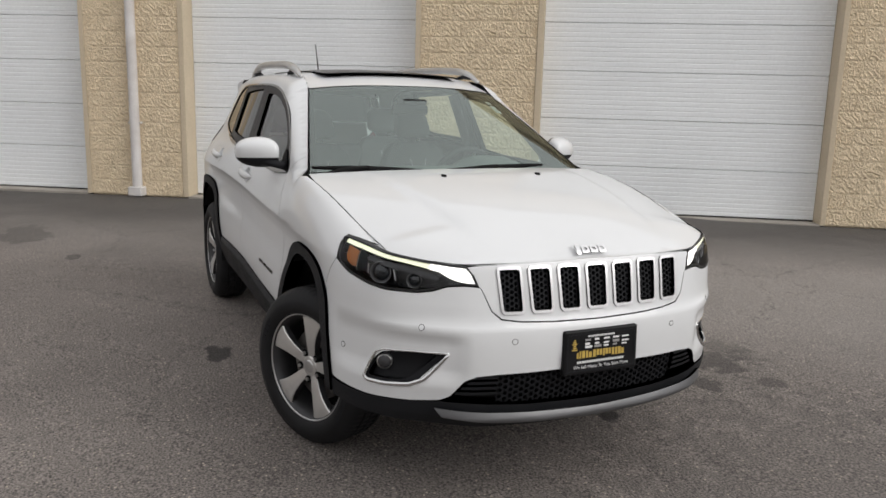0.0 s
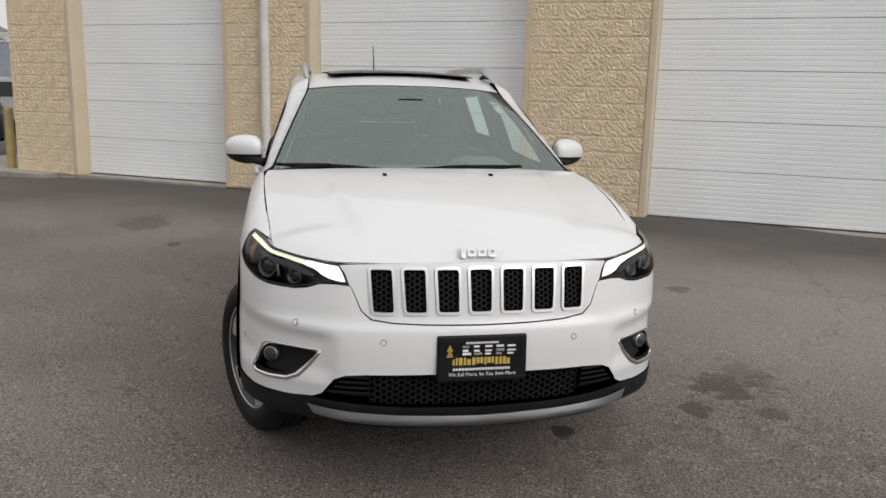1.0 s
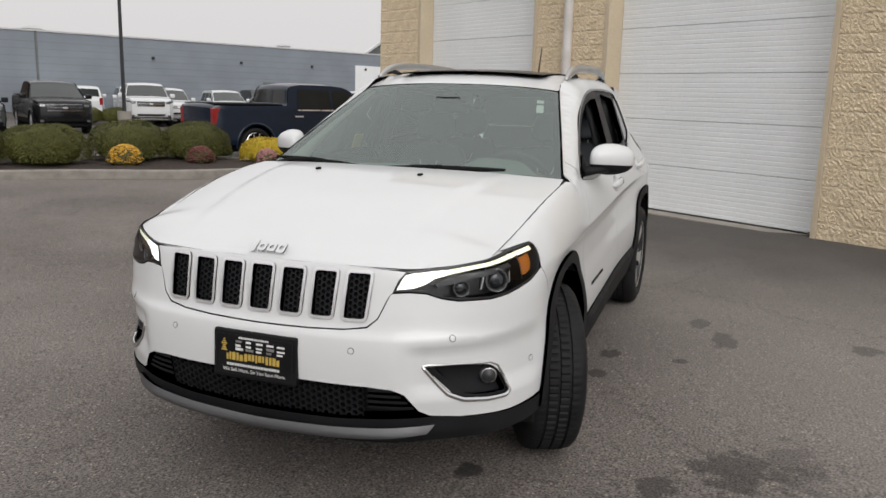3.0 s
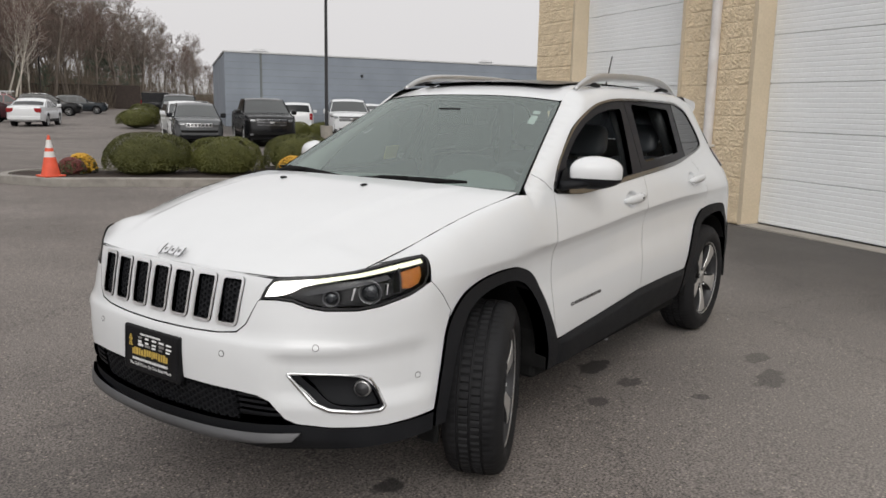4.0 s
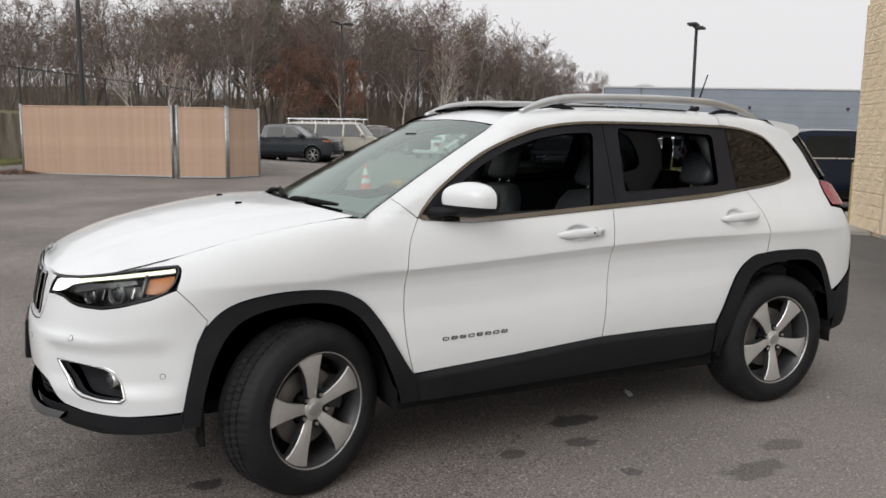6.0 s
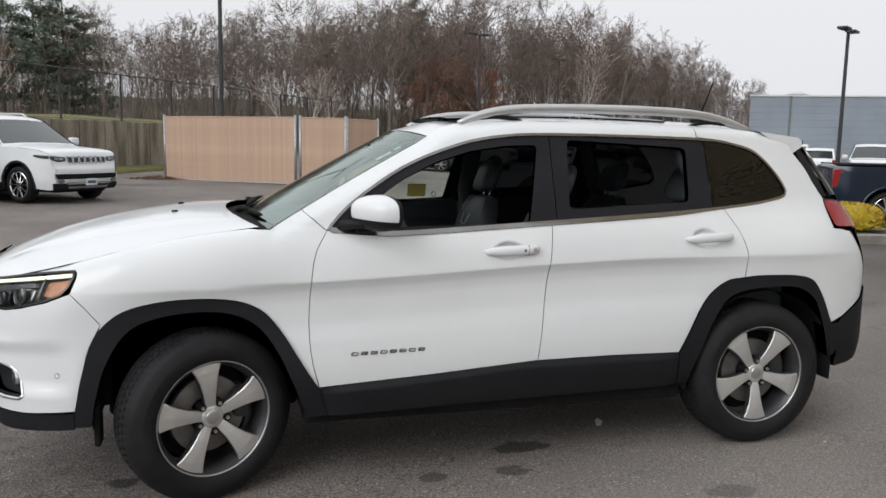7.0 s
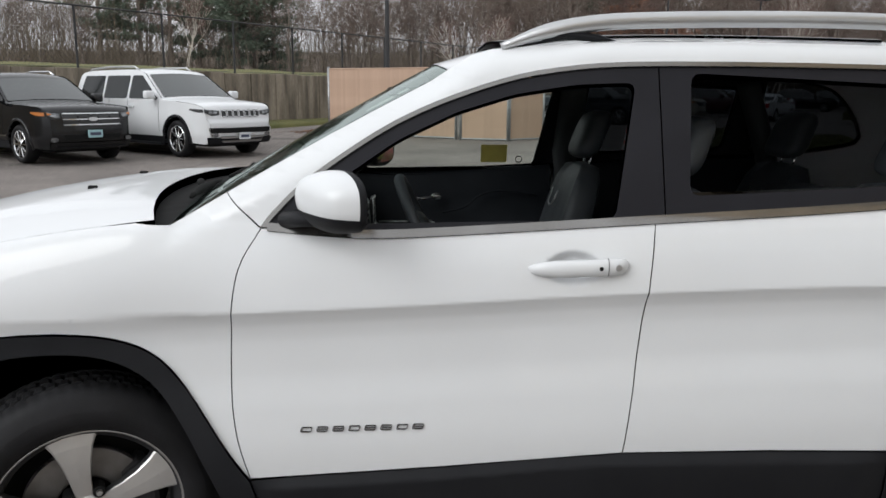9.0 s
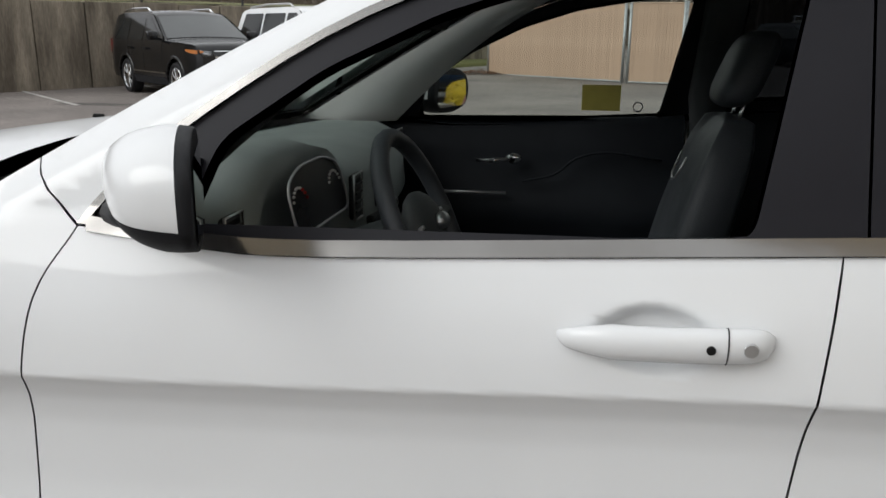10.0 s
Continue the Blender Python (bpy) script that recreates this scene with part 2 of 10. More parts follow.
def skin(outline, surf, core, holes=(), cell=0.05, depth=0.014, lift=0.0, both=True, pre=None):
    """A sheet-metal panel: the outline, in the surface's own two numbers, cut into cells, laid on the surface with exact normals, its rim turned inwards."""
    bm = bmesh.new()
    for loop in (outline, *holes):
        vs = [bm.verts.new((u, v, 0)) for u, v in loop]
        for i in range(len(vs)):
            bm.edges.new((vs[i], vs[(i + 1) % len(vs)]))
    bmesh.ops.triangle_fill(bm, use_beauty=True, use_dissolve=False, edges=bm.edges[:], normal=(0, 0, 1))
    lo = [min(v.co[i] for v in bm.verts) for i in (0, 1)]
    hi = [max(v.co[i] for v in bm.verts) for i in (0, 1)]
    for i in (0, 1):
        c = cell[i] if isinstance(cell, tuple) else cell
        for k in range(math.floor(lo[i] / c) + 1, math.ceil(hi[i] / c)):
            co, no = [0, 0, 0], [0, 0, 0]
            co[i], no[i] = k * c + 1e-5, 1
            bmesh.ops.bisect_plane(bm, geom=bm.verts[:] + bm.edges[:] + bm.faces[:], plane_co=co, plane_no=no, dist=1e-6)
    bm.verts.index_update()
    flat = [(v.co.x, v.co.y) for v in bm.verts]
    tris = [[v.index for v in f.verts] for f in bm.faces]
    rim = [(e.verts[0].index, e.verts[1].index) for e in bm.edges if len(e.link_faces) == 1]
    bm.free()
    P, N = [], []
    e = 0.004
    for u, v in flat:
        p = Vector(surf(u, v))
        n = (Vector(surf(u + e, v)) - Vector(surf(u - e, v))).cross(Vector(surf(u, v + e)) - Vector(surf(u, v - e)))
        n = n.normalized() if n.length > 1e-12 else Vector((0, 0, 1))
        if n.dot(p - Vector(core(p))) < 0:
            n = -n
        P.append(p + n * lift)
        N.append(n)
    verts, faces, normals = [tuple(p) for p in P], [], []
    areas = []
    for t in tris:
        areas.append(sum(flat[t[i]][0] * flat[t[(i + 1) % len(t)]][1] - flat[t[(i + 1) % len(t)]][0] * flat[t[i]][1] for i in range(len(t))))
    big = max(range(len(tris)), key=lambda i: abs(areas[i]))
    a, b, c = (P[i] for i in tris[big][:3])
    turn = (b - a).cross(c - a).dot(N[tris[big][0]]) * areas[big] < 0
    for t, ar in zip(tris, areas):
        if abs(ar) < 1e-10:
            continue
        if (ar < 0) != turn:
            t = t[::-1]
        faces.append(t)
        normals += [tuple(N[i]) for i in t]
    if depth:
        for i, j in rim:
            k = len(verts)
            a, b = P[i], P[j]
            verts += [tuple(a), tuple(b), tuple(b - N[j] * depth), tuple(a - N[i] * depth)]
            n = (b - a).cross(N[i])
            n = n.normalized() if n.length > 1e-12 else N[i]
            faces.append([k, k + 1, k + 2, k + 3])
            normals += [tuple(n)] * 4
    me = bpy.data.meshes.new("panel")
    me.from_pydata(verts, [], faces)
    me.polygons.foreach_set("use_smooth", [True] * len(me.polygons))
    me.normals_split_custom_set(normals)
    me.update()
    return me

# ---- the ground ----
def lie(x, y):
    """Height of the lot: level by the garage, rising a little towards the fenced corner."""
    near = step(7.5, 3.0, math.hypot(x + 1.3, y))
    return -0.015 - near * (0.055 + 0.011 * x - 0.031 * y) + 0.30 * step(-12, -32, y) * step(-11, -4.5, x) + 0.018 * max(0.0, -66 - y) - 0.24 * step(-9.5, -15, x) * step(-37, -30, y)


ASPHALT = mat("worn_asphalt", (0.188, 0.165, 0.150), (0.136, 0.119, 0.109), 0.5, 0.8, 0.94, bump=0.009, bscale=100, fine=0.8, fscale=95)


def asphalt_detail(m):
    n, l = m.node_tree.nodes, m.node_tree.links
    s = n["Principled BSDF"]
    base = s.inputs["Base Color"].links[0].from_socket
    co = n.new("ShaderNodeTexCoord").outputs["Object"]
    # pale stones in the surface
    vo = n.new("ShaderNodeTexVoronoi")
    vo.inputs["Scale"].default_value = 44
    l.new(co, vo.inputs["Vector"])
    st = n.new("ShaderNodeMapRange")
    st.inputs["From Min"].default_value, st.inputs["From Max"].default_value = 0.30, 0.16
    l.new(vo.outputs["Distance"], st.inputs["Value"])
    pick = n.new("ShaderNodeMapRange")
    pick.inputs["From Min"].default_value, pick.inputs["From Max"].default_value = 0.68, 0.76
    l.new(vo.outputs["Color"], pick.inputs["Value"])
    pm = n.new("ShaderNodeMath")
    pm.operation = "MULTIPLY"
    l.new(st.outputs[0], pm.inputs[0])
    l.new(pick.outputs[0], pm.inputs[1])
    m1 = n.new("ShaderNodeMix")
    m1.data_type = "RGBA"
    m1.inputs["B"].default_value = (0.44, 0.38, 0.31, 1)
    l.new(pm.outputs[0], m1.inputs["Factor"])
    l.new(base, m1.inputs["A"])
    # the lot's colour lightened away from the garage's corner, standing in for brighter light
    far = n.new("ShaderNodeVectorMath")
    far.operation = "DOT_PRODUCT"
    far.inputs[1].default_value = (-0.8, 1.0, 0)
    l.new(co, far.inputs[0])
    fade = n.new("ShaderNodeMapRange")
    fade.inputs["From Min"].default_value, fade.inputs["From Max"].default_value = 1.5, 3.0
    fade.inputs["To Max"].default_value = 0.22
    l.new(far.outputs["Value"], fade.inputs["Value"])
    m0 = n.new("ShaderNodeMix")
    m0.data_type = "RGBA"
    m0.inputs["B"].default_value = (0.46, 0.43, 0.40, 1)
    l.new(fade.outputs[0], m0.inputs["Factor"])
    l.new(m1.outputs["Result"], m0.inputs["A"])
    # old fluid spots, broad darker patches and a fresher, darker strip of asphalt along the garage
    warp = n.new("ShaderNodeTexNoise")
    warp.inputs["Scale"].default_value, warp.inputs["Detail"].default_value = 9, 5
    l.new(co, warp.inputs["Vector"])
    total = None
    for x, y, rx, ry, strength in SPOTS:
        sub = n.new("ShaderNodeVectorMath")
        sub.operation = "SUBTRACT"
        sub.inputs[1].default_value = (x, y, 0)
        l.new(co, sub.inputs[0])
        sc = n.new("ShaderNodeVectorMath")
        sc.operation = "MULTIPLY"
        sc.inputs[1].default_value = (1 / rx, 1 / ry, 0)
        l.new(sub.outputs[0], sc.inputs[0])
        ln = n.new("ShaderNodeVectorMath")
        ln.operation = "LENGTH"
        l.new(sc.outputs[0], ln.inputs[0])
        ad = n.new("ShaderNodeMath")
        ad.operation = "MULTIPLY_ADD"
        ad.inputs[1].default_value = 2.2
        l.new(warp.outputs["Fac"], ad.inputs[0])
        l.new(ln.outputs["Value"], ad.inputs[2])
        mr = n.new("ShaderNodeMapRange")
        mr.inputs["From Min"].default_value, mr.inputs["From Max"].default_value = 2.15, 1.9
        mr.inputs["To Max"].default_value = strength
        l.new(ad.outputs[0], mr.inputs["Value"])
        if total is None:
            total = mr.outputs[0]
        else:
            mx = n.new("ShaderNodeMath")
            mx.operation = "MAXIMUM"
            l.new(total, mx.inputs[0])
            l.new(mr.outputs[0], mx.inputs[1])
            total = mx.outputs[0]
    dot = n.new("ShaderNodeVectorMath")
    dot.operation = "DOT_PRODUCT"
    dot.inputs[1].default_value = (0.843, -0.538, 0)
    l.new(co, dot.inputs[0])
    wob = n.new("ShaderNodeTexNoise")
    wob.inputs["Scale"].default_value = 0.6
    l.new(co, wob.inputs["Vector"])
    ma = n.new("ShaderNodeMath")
    ma.operation = "MULTIPLY_ADD"
    ma.inputs[1].default_value = 2.2
    l.new(wob.outputs["Fac"], ma.inputs[0])
    l.new(dot.outputs["Value"], ma.inputs[2])
    strip = n.new("ShaderNodeMapRange")
    strip.inputs["From Min"].default_value, strip.inputs["From Max"].default_value = -1.9, -4.2
    strip.inputs["To Max"].default_value = 0.70
    l.new(ma.outputs[0], strip.inputs["Value"])
    mx = n.new("ShaderNodeMath")
    mx.operation = "MAXIMUM"
    l.new(total, mx.inputs[0])
    l.new(strip.outputs[0], mx.inputs[1])
    m2 = n.new("ShaderNodeMix")
    m2.data_type = "RGBA"
    m2.inputs["B"].default_value = (0.022, 0.020, 0.019, 1)
    l.new(mx.outputs[0], m2.inputs["Factor"])
    l.new(m0.outputs["Result"], m2.inputs["A"])
    # hairline cracks
    ck = n.new("ShaderNodeTexVoronoi")
    ck.feature = "DISTANCE_TO_EDGE"
    ck.inputs["Scale"].default_value = 0.42
    wv = n.new("ShaderNodeVectorMath")
    wv.operation = "MULTIPLY_ADD"
    wv.inputs[1].default_value = (0.35, 0.35, 0)
    l.new(warp.outputs["Color"], wv.inputs[0])
    l.new(co, wv.inputs[2])
    l.new(wv.outputs[0], ck.inputs["Vector"])
    cm = n.new("ShaderNodeMapRange")
    cm.inputs["From Min"].default_value, cm.inputs["From Max"].default_value = 0.004, 0.0015
    cm.inputs["To Max"].default_value = 0.38
    l.new(ck.outputs["Distance"], cm.inputs["Value"])
    m3 = n.new("ShaderNodeMix")
    m3.data_type = "RGBA"
    m3.inputs["B"].default_value = (0.02, 0.018, 0.017, 1)
    l.new(cm.outputs[0], m3.inputs["Factor"])
    l.new(m2.outputs["Result"], m3.inputs["A"])
    l.new(m3.outputs["Result"], s.inputs["Base Color"])


# the last two entries are broad, faintly darker patches ahead of the car
SPOTS = [(-1.53, 0.61, 0.14, 0.08, 0.85), (-1.38, 0.905, 0.11, 0.07, 0.65), (-1.01, 0.875, 0.07, 0.05, 0.65), (-0.02, 1.62, 0.17, 0.18, 0.55), (0.26, 1.32, 0.11, 0.08, 0.6), (0.37, 0.57, 0.08, 0.06, 0.85), (0.38, 1.68, 0.10, 0.07, 0.5),
         (-1.87, 1.53, 0.18, 0.08, 0.45), (-2.23, 1.34, 0.12, 0.08, 0.4), (-1.38, -1.04, 0.16, 0.09, 0.85), (-1.38, 1.30, 0.06, 0.05, 0.55), (-1.95, 2.35, 0.10, 0.08, 0.5), (-5.9, -2.32, 0.5, 0.32, 0.5), (-4.62, -1.85, 0.12, 0.07, 0.5), (-0.12, 1.85, 0.25, 0.12, 0.3),
         (-6.96, -5.6, 0.3, 0.14, 0.5), (8.2, -12.3, 0.9, 0.3, 0.6), (6.3, -13.2, 1.0, 0.35, 0.6), (5.3, -16.2, 1.6, 0.5, 0.55), (2.9, -20.3, 1.3, 0.35, 0.45), (1.9, 0.9, 1.35, 1.4, 0.24), (1.5, -0.6, 0.6, 0.6, 0.18)]
asphalt_detail(ASPHALT)
xs = sorted(set([-260, -200, -150, -120, -100, -80, -65] + [-55 + 2.5 * i for i in range(34)] + [32, 40, 55, 80, 120, 200, 260] + [-8.5 + 0.6 * i for i in range(26)]))
ys = sorted(set([-320, -250, -200, -160, -130, -110, -90] + [-75 + 2.5 * i for i in range(45)] + [40, 50, 70, 100, 160, 260] + [-7.5 + 0.6 * i for i in range(26)]))
gm = bpy.data.meshes.new("ground")
gm.from_pydata([(x, y, lie(x, y)) for y in ys for x in xs], [], [(j * len(xs) + i, j * len(xs) + i + 1, (j + 1) * len(xs) + i + 1, (j + 1) * len(xs) + i) for j in range(len(ys) - 1) for i in range(len(xs) - 1)])
tagged(part("ground", gm, ASPHALT, None), "worn grey asphalt lot with pale stones, dark spots and cracks", "ground", kind="structure")

# ---- the garage: split-faced blocks, roll-up doors ----
BLOCK = mat("tan_split_block", (0.79, 0.655, 0.465), (0.72, 0.59, 0.41), 5, 0.85, 0.95, bump=0.022, bscale=55, fine=0.22, fscale=90, vary=0.015)
TRIMTAN = mat("tan_painted_trim", (0.60, 0.50, 0.365), (0.56, 0.47, 0.34), 2.2, 0.6, 0.75, fine=0.06, fscale=40)
MORTAR = mat("tan_mortar", (0.72, 0.595, 0.42), (0.65, 0.53, 0.37), 4, 0.95, bump=0.003, bscale=50)
DOORWHITE = mat("white_steel_door", (0.85, 0.872, 0.885), (0.81, 0.832, 0.845), 1.2, 0.45, 0.6, fine=0.03, fscale=30)
PIPEWHITE = mat("white_painted_pipe", (0.68, 0.66, 0.65), (0.58, 0.55, 0.53), 3.5, 0.5, 0.65, fine=0.05, fscale=60)
CONCRETE = mat("pale_concrete", (0.36, 0.33, 0.29), (0.27, 0.25, 0.22), 3, 0.85, 0.95, bump=0.003, bscale=60, fine=0.15, fscale=120)
# along the wall: x' from the far corner; y' out of the wall towards the lot
GARAGE = Matrix.Translation((-11.303, -5.297, 0)) @ Matrix(((0.53787, 0.84303, 0, 0), (0.84303, -0.53787, 0, 0), (0, 0, 1, 0), (0, 0, 0, 1)))
DOORS = [(1.37, 4.36), (5.875, 9.05), (10.70, 14.275)]
JL, JR = 0.080, 0.065
END = 17.2
HIGH = 6.2
DOORTOP = 4.3


def wallpart(name, bm, material, label="", parent=None):
    bmesh.ops.transform(bm, matrix=GARAGE, verts=bm.verts[:])
    bmesh.ops.recalc_face_normals(bm, faces=bm.faces[:])
    return part(name, bm, material, parent, label)


bm = bmesh.new()
edges = [0.0] + [e for d in DOORS for e in (d[0] - JL, d[1] + JR)] + [END]
for a, b in zip(edges[::2], edges[1::2]):
    box(bm, a, b, -0.40, -0.012, -0.3, HIGH)
for a, b in DOORS:
    box(bm, a - JL, b + JR, -0.40, -0.012, DOORTOP + 0.15, HIGH)
garage = tagged(wallpart("wall_garage", bm, MORTAR), "tan split-faced block wall of a garage", "wall", kind="structure")
bm = bmesh.new()
box(bm, 0, 0.4, -14, -0.41, -0.3, HIGH)
box(bm, END - 0.4, END, -14, -0.41, -0.3, HIGH)
box(bm, 0.41, END - 0.41, -14, -13.6, -0.3, HIGH)
tagged(wallpart("wall_garage_back", bm, MORTAR), "tan block walls at the garage's far sides", "wall", kind="structure")
bm = bmesh.new()
box(bm, -0.05, END + 0.05, -14.05, 0.06, HIGH + 0.002, HIGH + 0.25, 0.02)
tagged(wallpart("garage_roof", bm, TRIMTAN), "flat roof slab over the garage", "roof", kind="structure")
for k, (a, b) in enumerate(DOORS):
    bm = bmesh.new()
    for x0, x1 in ((a - JL, a), (b, b + JR)):
        box(bm, x0, x1, -0.40, 0.035, 0, DOORTOP + 0.15, 0.006)
    box(bm, a, b, -0.40, 0.035, DOORTOP, DOORTOP + 0.15, 0.006)
    tagged(wallpart("door_trim", bm, TRIMTAN), "smooth tan frame round a roll-up door", "trim", kind="structure")
    bm = bmesh.new()
    box(bm, a, b, -0.36, 0.05, -0.1, 0.012, 0.004)
    tagged(wallpart("door_threshold", bm, CONCRETE), "pale concrete threshold under a garage door", "threshold", kind="structure")
    door = tagged(new("door_%d" % (k + 1)), "closed white sectional garage door with fine ribs", "door", kind="structure")
    # one section: a ribbed sheet
    prof = []
    hgt = 0.61
    for j in range(5):
        z = j * 0.122
        prof += [(z + 0.004, -0.0045 if j else -0.009), (z + 0.012, 0.0), (z + 0.052, 0.0), (z + 0.057, -0.0032), (z + 0.065, -0.0032), (z + 0.070, 0.0), (z + 0.116, 0.0)]
    for i in range(7):
        z0 = 0.02 + i * hgt
        bm = bmesh.new()
        rows = []
        for x in (a + 0.004, b - 0.004):
            rows.append([bm.verts.new((x, -0.25 + d, z0 + z)) for z, d in [(0.0, -0.05)] + prof + [(hgt - 0.001, -0.009), (hgt - 0.001, -0.05)]])
        for j in range(len(rows[0]) - 1):
            bm.faces.new((rows[0][j], rows[1][j], rows[1][j + 1], rows[0][j + 1]))
        wallpart("door_section", bm, DOORWHITE, "", door)
    bm = bmesh.new()
    box(bm, a + 0.004, b - 0.004, -0.28, -0.235, 0.0, 0.018, 0.004)
    wallpart("bottom_seal", bm, MATTEBLACK, "black rubber seal", door)
    if k == 1:
        bm = bmesh.new()
        box(bm, b - 0.16, b - 0.10, -0.25, -0.21, 0.02, 0.045, 0.003)
        wallpart("latch", bm, DISC, "small steel latch", door)

# downpipe by the pier
pipe = thing("downpipe", "white painted rainwater downpipe on the block wall", "pipe")
bm = bmesh.new()
cyl(bm, (5.14, 0.075, 0.12), (5.14, 0.075, HIGH - 0.1), 0.066, n=20)
wallpart("pipe", bm, PIPEWHITE, "", pipe)
bm = bmesh.new()
box(bm, 5.04, 5.24, 0.0, 0.17, 0.0, 0.13, 0.015)
wallpart("shoe", bm, PIPEWHITE, "chipped white boot", pipe)
for z in (1.0, 3.2):
    bm = bmesh.new()
    box(bm, 5.05, 5.23, 0.0, 0.09, z, z + 0.03, 0.004)
    wallpart("bracket", bm, PIPEWHITE, "", pipe)

# ---- the white SUV ----
suv = thing("suv", "white SUV with black cladding, silver roof rails and five-spoke wheels", "car")

plan_knots = [(1.037, 0.0), (1.034, 0.15), (1.013, 0.36), (0.968, 0.53), (0.875, 0.675), (0.740, 0.806), (0.56, 0.884), (0.38, 0.898), (0.1, 0.892), (-0.4, 0.882), (-1.4, 0.875), (-2.4, 0.875), (-2.95, 0.870), (-3.18, 0.845), (-3.36, 0.78), (-3.48, 0.64), (-3.54, 0.42), (-3.56, 0.2), (-3.565, 0.0)]


def dense(kn, per=24):
    pts = [np.array(k, float) for k in kn]
    pts = [np.array((pts[1][0], -pts[1][1]))] + pts + [np.array((pts[-2][0], -pts[-2][1]))]
    out = []
    for i in range(1, len(pts) - 2):
        p0, p1, p2, p3 = pts[i - 1: i + 3]
        for j in range(per):
            t = j / per
            t0, t1, t2, t3 = 0, np.linalg.norm(p1 - p0) ** 0.5, 0, 0
            t2 = t1 + np.linalg.norm(p2 - p1) ** 0.5
            t3 = t2 + np.linalg.norm(p3 - p2) ** 0.5
            s = t1 + (t2 - t1) * t
            a1 = (t1 - s) / (t1 - t0) * p0 + (s - t0) / (t1 - t0) * p1
            a2 = (t2 - s) / (t2 - t1) * p1 + (s - t1) / (t2 - t1) * p2
            a3 = (t3 - s) / (t3 - t2) * p2 + (s - t2) / (t3 - t2) * p3
            b1 = (t2 - s) / (t2 - t0) * a1 + (s - t0) / (t2 - t0) * a2
            b2 = (t3 - s) / (t3 - t1) * a2 + (s - t1) / (t3 - t1) * a3
            out.append((t2 - s) / (t2 - t1) * b1 + (s - t1) / (t2 - t1) * b2)
    out.append(pts[-2])
    return np.array(out)


PLAN = dense(plan_knots)
ARC = np.r_[0, np.cumsum(np.linalg.norm(np.diff(PLAN, axis=0), axis=1))]
LONG = float(ARC[-1])
TAN = np.gradient(PLAN, ARC, axis=0)
TAN /= np.linalg.norm(TAN, axis=1)[:, None]
GRID = np.linspace(0, LONG, 1600)
PG = np.stack([np.interp(GRID, ARC, PLAN[:, 0]), np.interp(GRID, ARC, PLAN[:, 1]), np.interp(GRID, ARC, TAN[:, 1]), np.interp(GRID, ARC, -TAN[:, 0])], 1).tolist()


def plan(p):
    """Place and outward normal on the plan's left half, p metres round from the nose."""
    f = min(max(p / LONG * 1599, 0), 1598.999)
    i = int(f)
    f -= i
    a, b = PG[i], PG[i + 1]
    return [a[k] + (b[k] - a[k]) * f for k in range(4)]


def pX(x):
    """p of a place along the side."""
    return float(np.interp(-x, -PLAN[:, 0], ARC))


def pY(y):
    """p of a place on the nose."""
    k = 24 * 7
    return float(np.interp(y, PLAN[:k, 1], ARC[:k]))


nose_d = spl((0.18, -0.16), (0.28, -0.075), (0.34, -0.03), (0.40, -0.02), (0.50, -0.004), (0.60, 0.0), (0.66, -0.004), (0.70, -0.024), (0.76, -0.036), (0.88, -0.062), (0.93, -0.09), (0.97, -0.15), (1.02, -0.3))
tail_d = spl((0.2, -0.1), (0.36, -0.02), (0.5, 0.0), (0.85, 0.0), (1.05, -0.05), (1.25, -0.17), (1.50, -0.36), (1.62, -0.5))
low_d = spl((-0.75, -0.10), (-0.6, -0.03), (-0.46, -0.004), (-0.38, 0.0), (-0.28, -0.006), (-0.17, -0.021), (-0.09, -0.0235), (-0.045, -0.018), (-0.018, -0.0085), (-0.006, -0.003), (-0.001, 0.0))
top_d = spl((-0.001, 0.0), (0.02, -0.003), (0.09, -0.018), (0.15, -0.040), (0.20, -0.065), (0.30, -0.100), (0.65, -0.228), (0.8, -0.28))
crease_z = spl((-3.2, 0.962), (-2.2, 0.962), (-1.55, 0.944), (-0.9, 0.910), (-0.4, 0.889), (0.2, 0.872))
roof_z = spl((-3.35, 1.49), (-3.15, 1.535), (-3.0, 1.555), (-2.6, 1.592), (-1.7, 1.604), (-1.2, 1.586), (-1.0, 1.553), (-0.85, 1.49), (-0.5, 1.40))
shut_y = spl((-0.3, 0.800), (0.0, 0.792), (0.3, 0.777), (0.6, 0.752), (0.8, 0.74))
hood_mid = spl((-0.1, 1.151), (0.0, 1.148), (0.15, 1.138), (0.35, 1.112), (0.55, 1.076), (0.75, 1.022), (0.88, 0.975), (0.95, 0.943), (1.0, 0.905))
hood_edge = spl((-0.1, 1.128), (0.0, 1.121), (0.15, 1.106), (0.35, 1.078), (0.55, 1.038), (0.75, 0.985), (0.9, 0.946), (1.0, 0.900))


def plan_x(y):
    return plan(pY(abs(y)))[0]


def hood_z(x, y):
    xc = -0.10 - 0.14 * (y / 0.78) ** 2
    xn = plan_x(min(abs(y), 0.80)) - 0.082
    r = (x - xc) / (xn - xc)
    b = min(1.0, abs(y) / shut_y(x))
    zc, ze = hood_mid(r), hood_edge(r)
    z = ze + (zc - ze) * (1 - b ** 2.4)
    dome = 0.013 * step(0.60, 0.525, abs(y) + 0.16 * r) * step(-0.05, 0.25, r) * step(1.0, 0.7, r)
    corner = 0.022 * math.exp(-((x - 0.725) / 0.075) ** 2) * step(0.30, 0.76, abs(y))
    return z + dome + corner


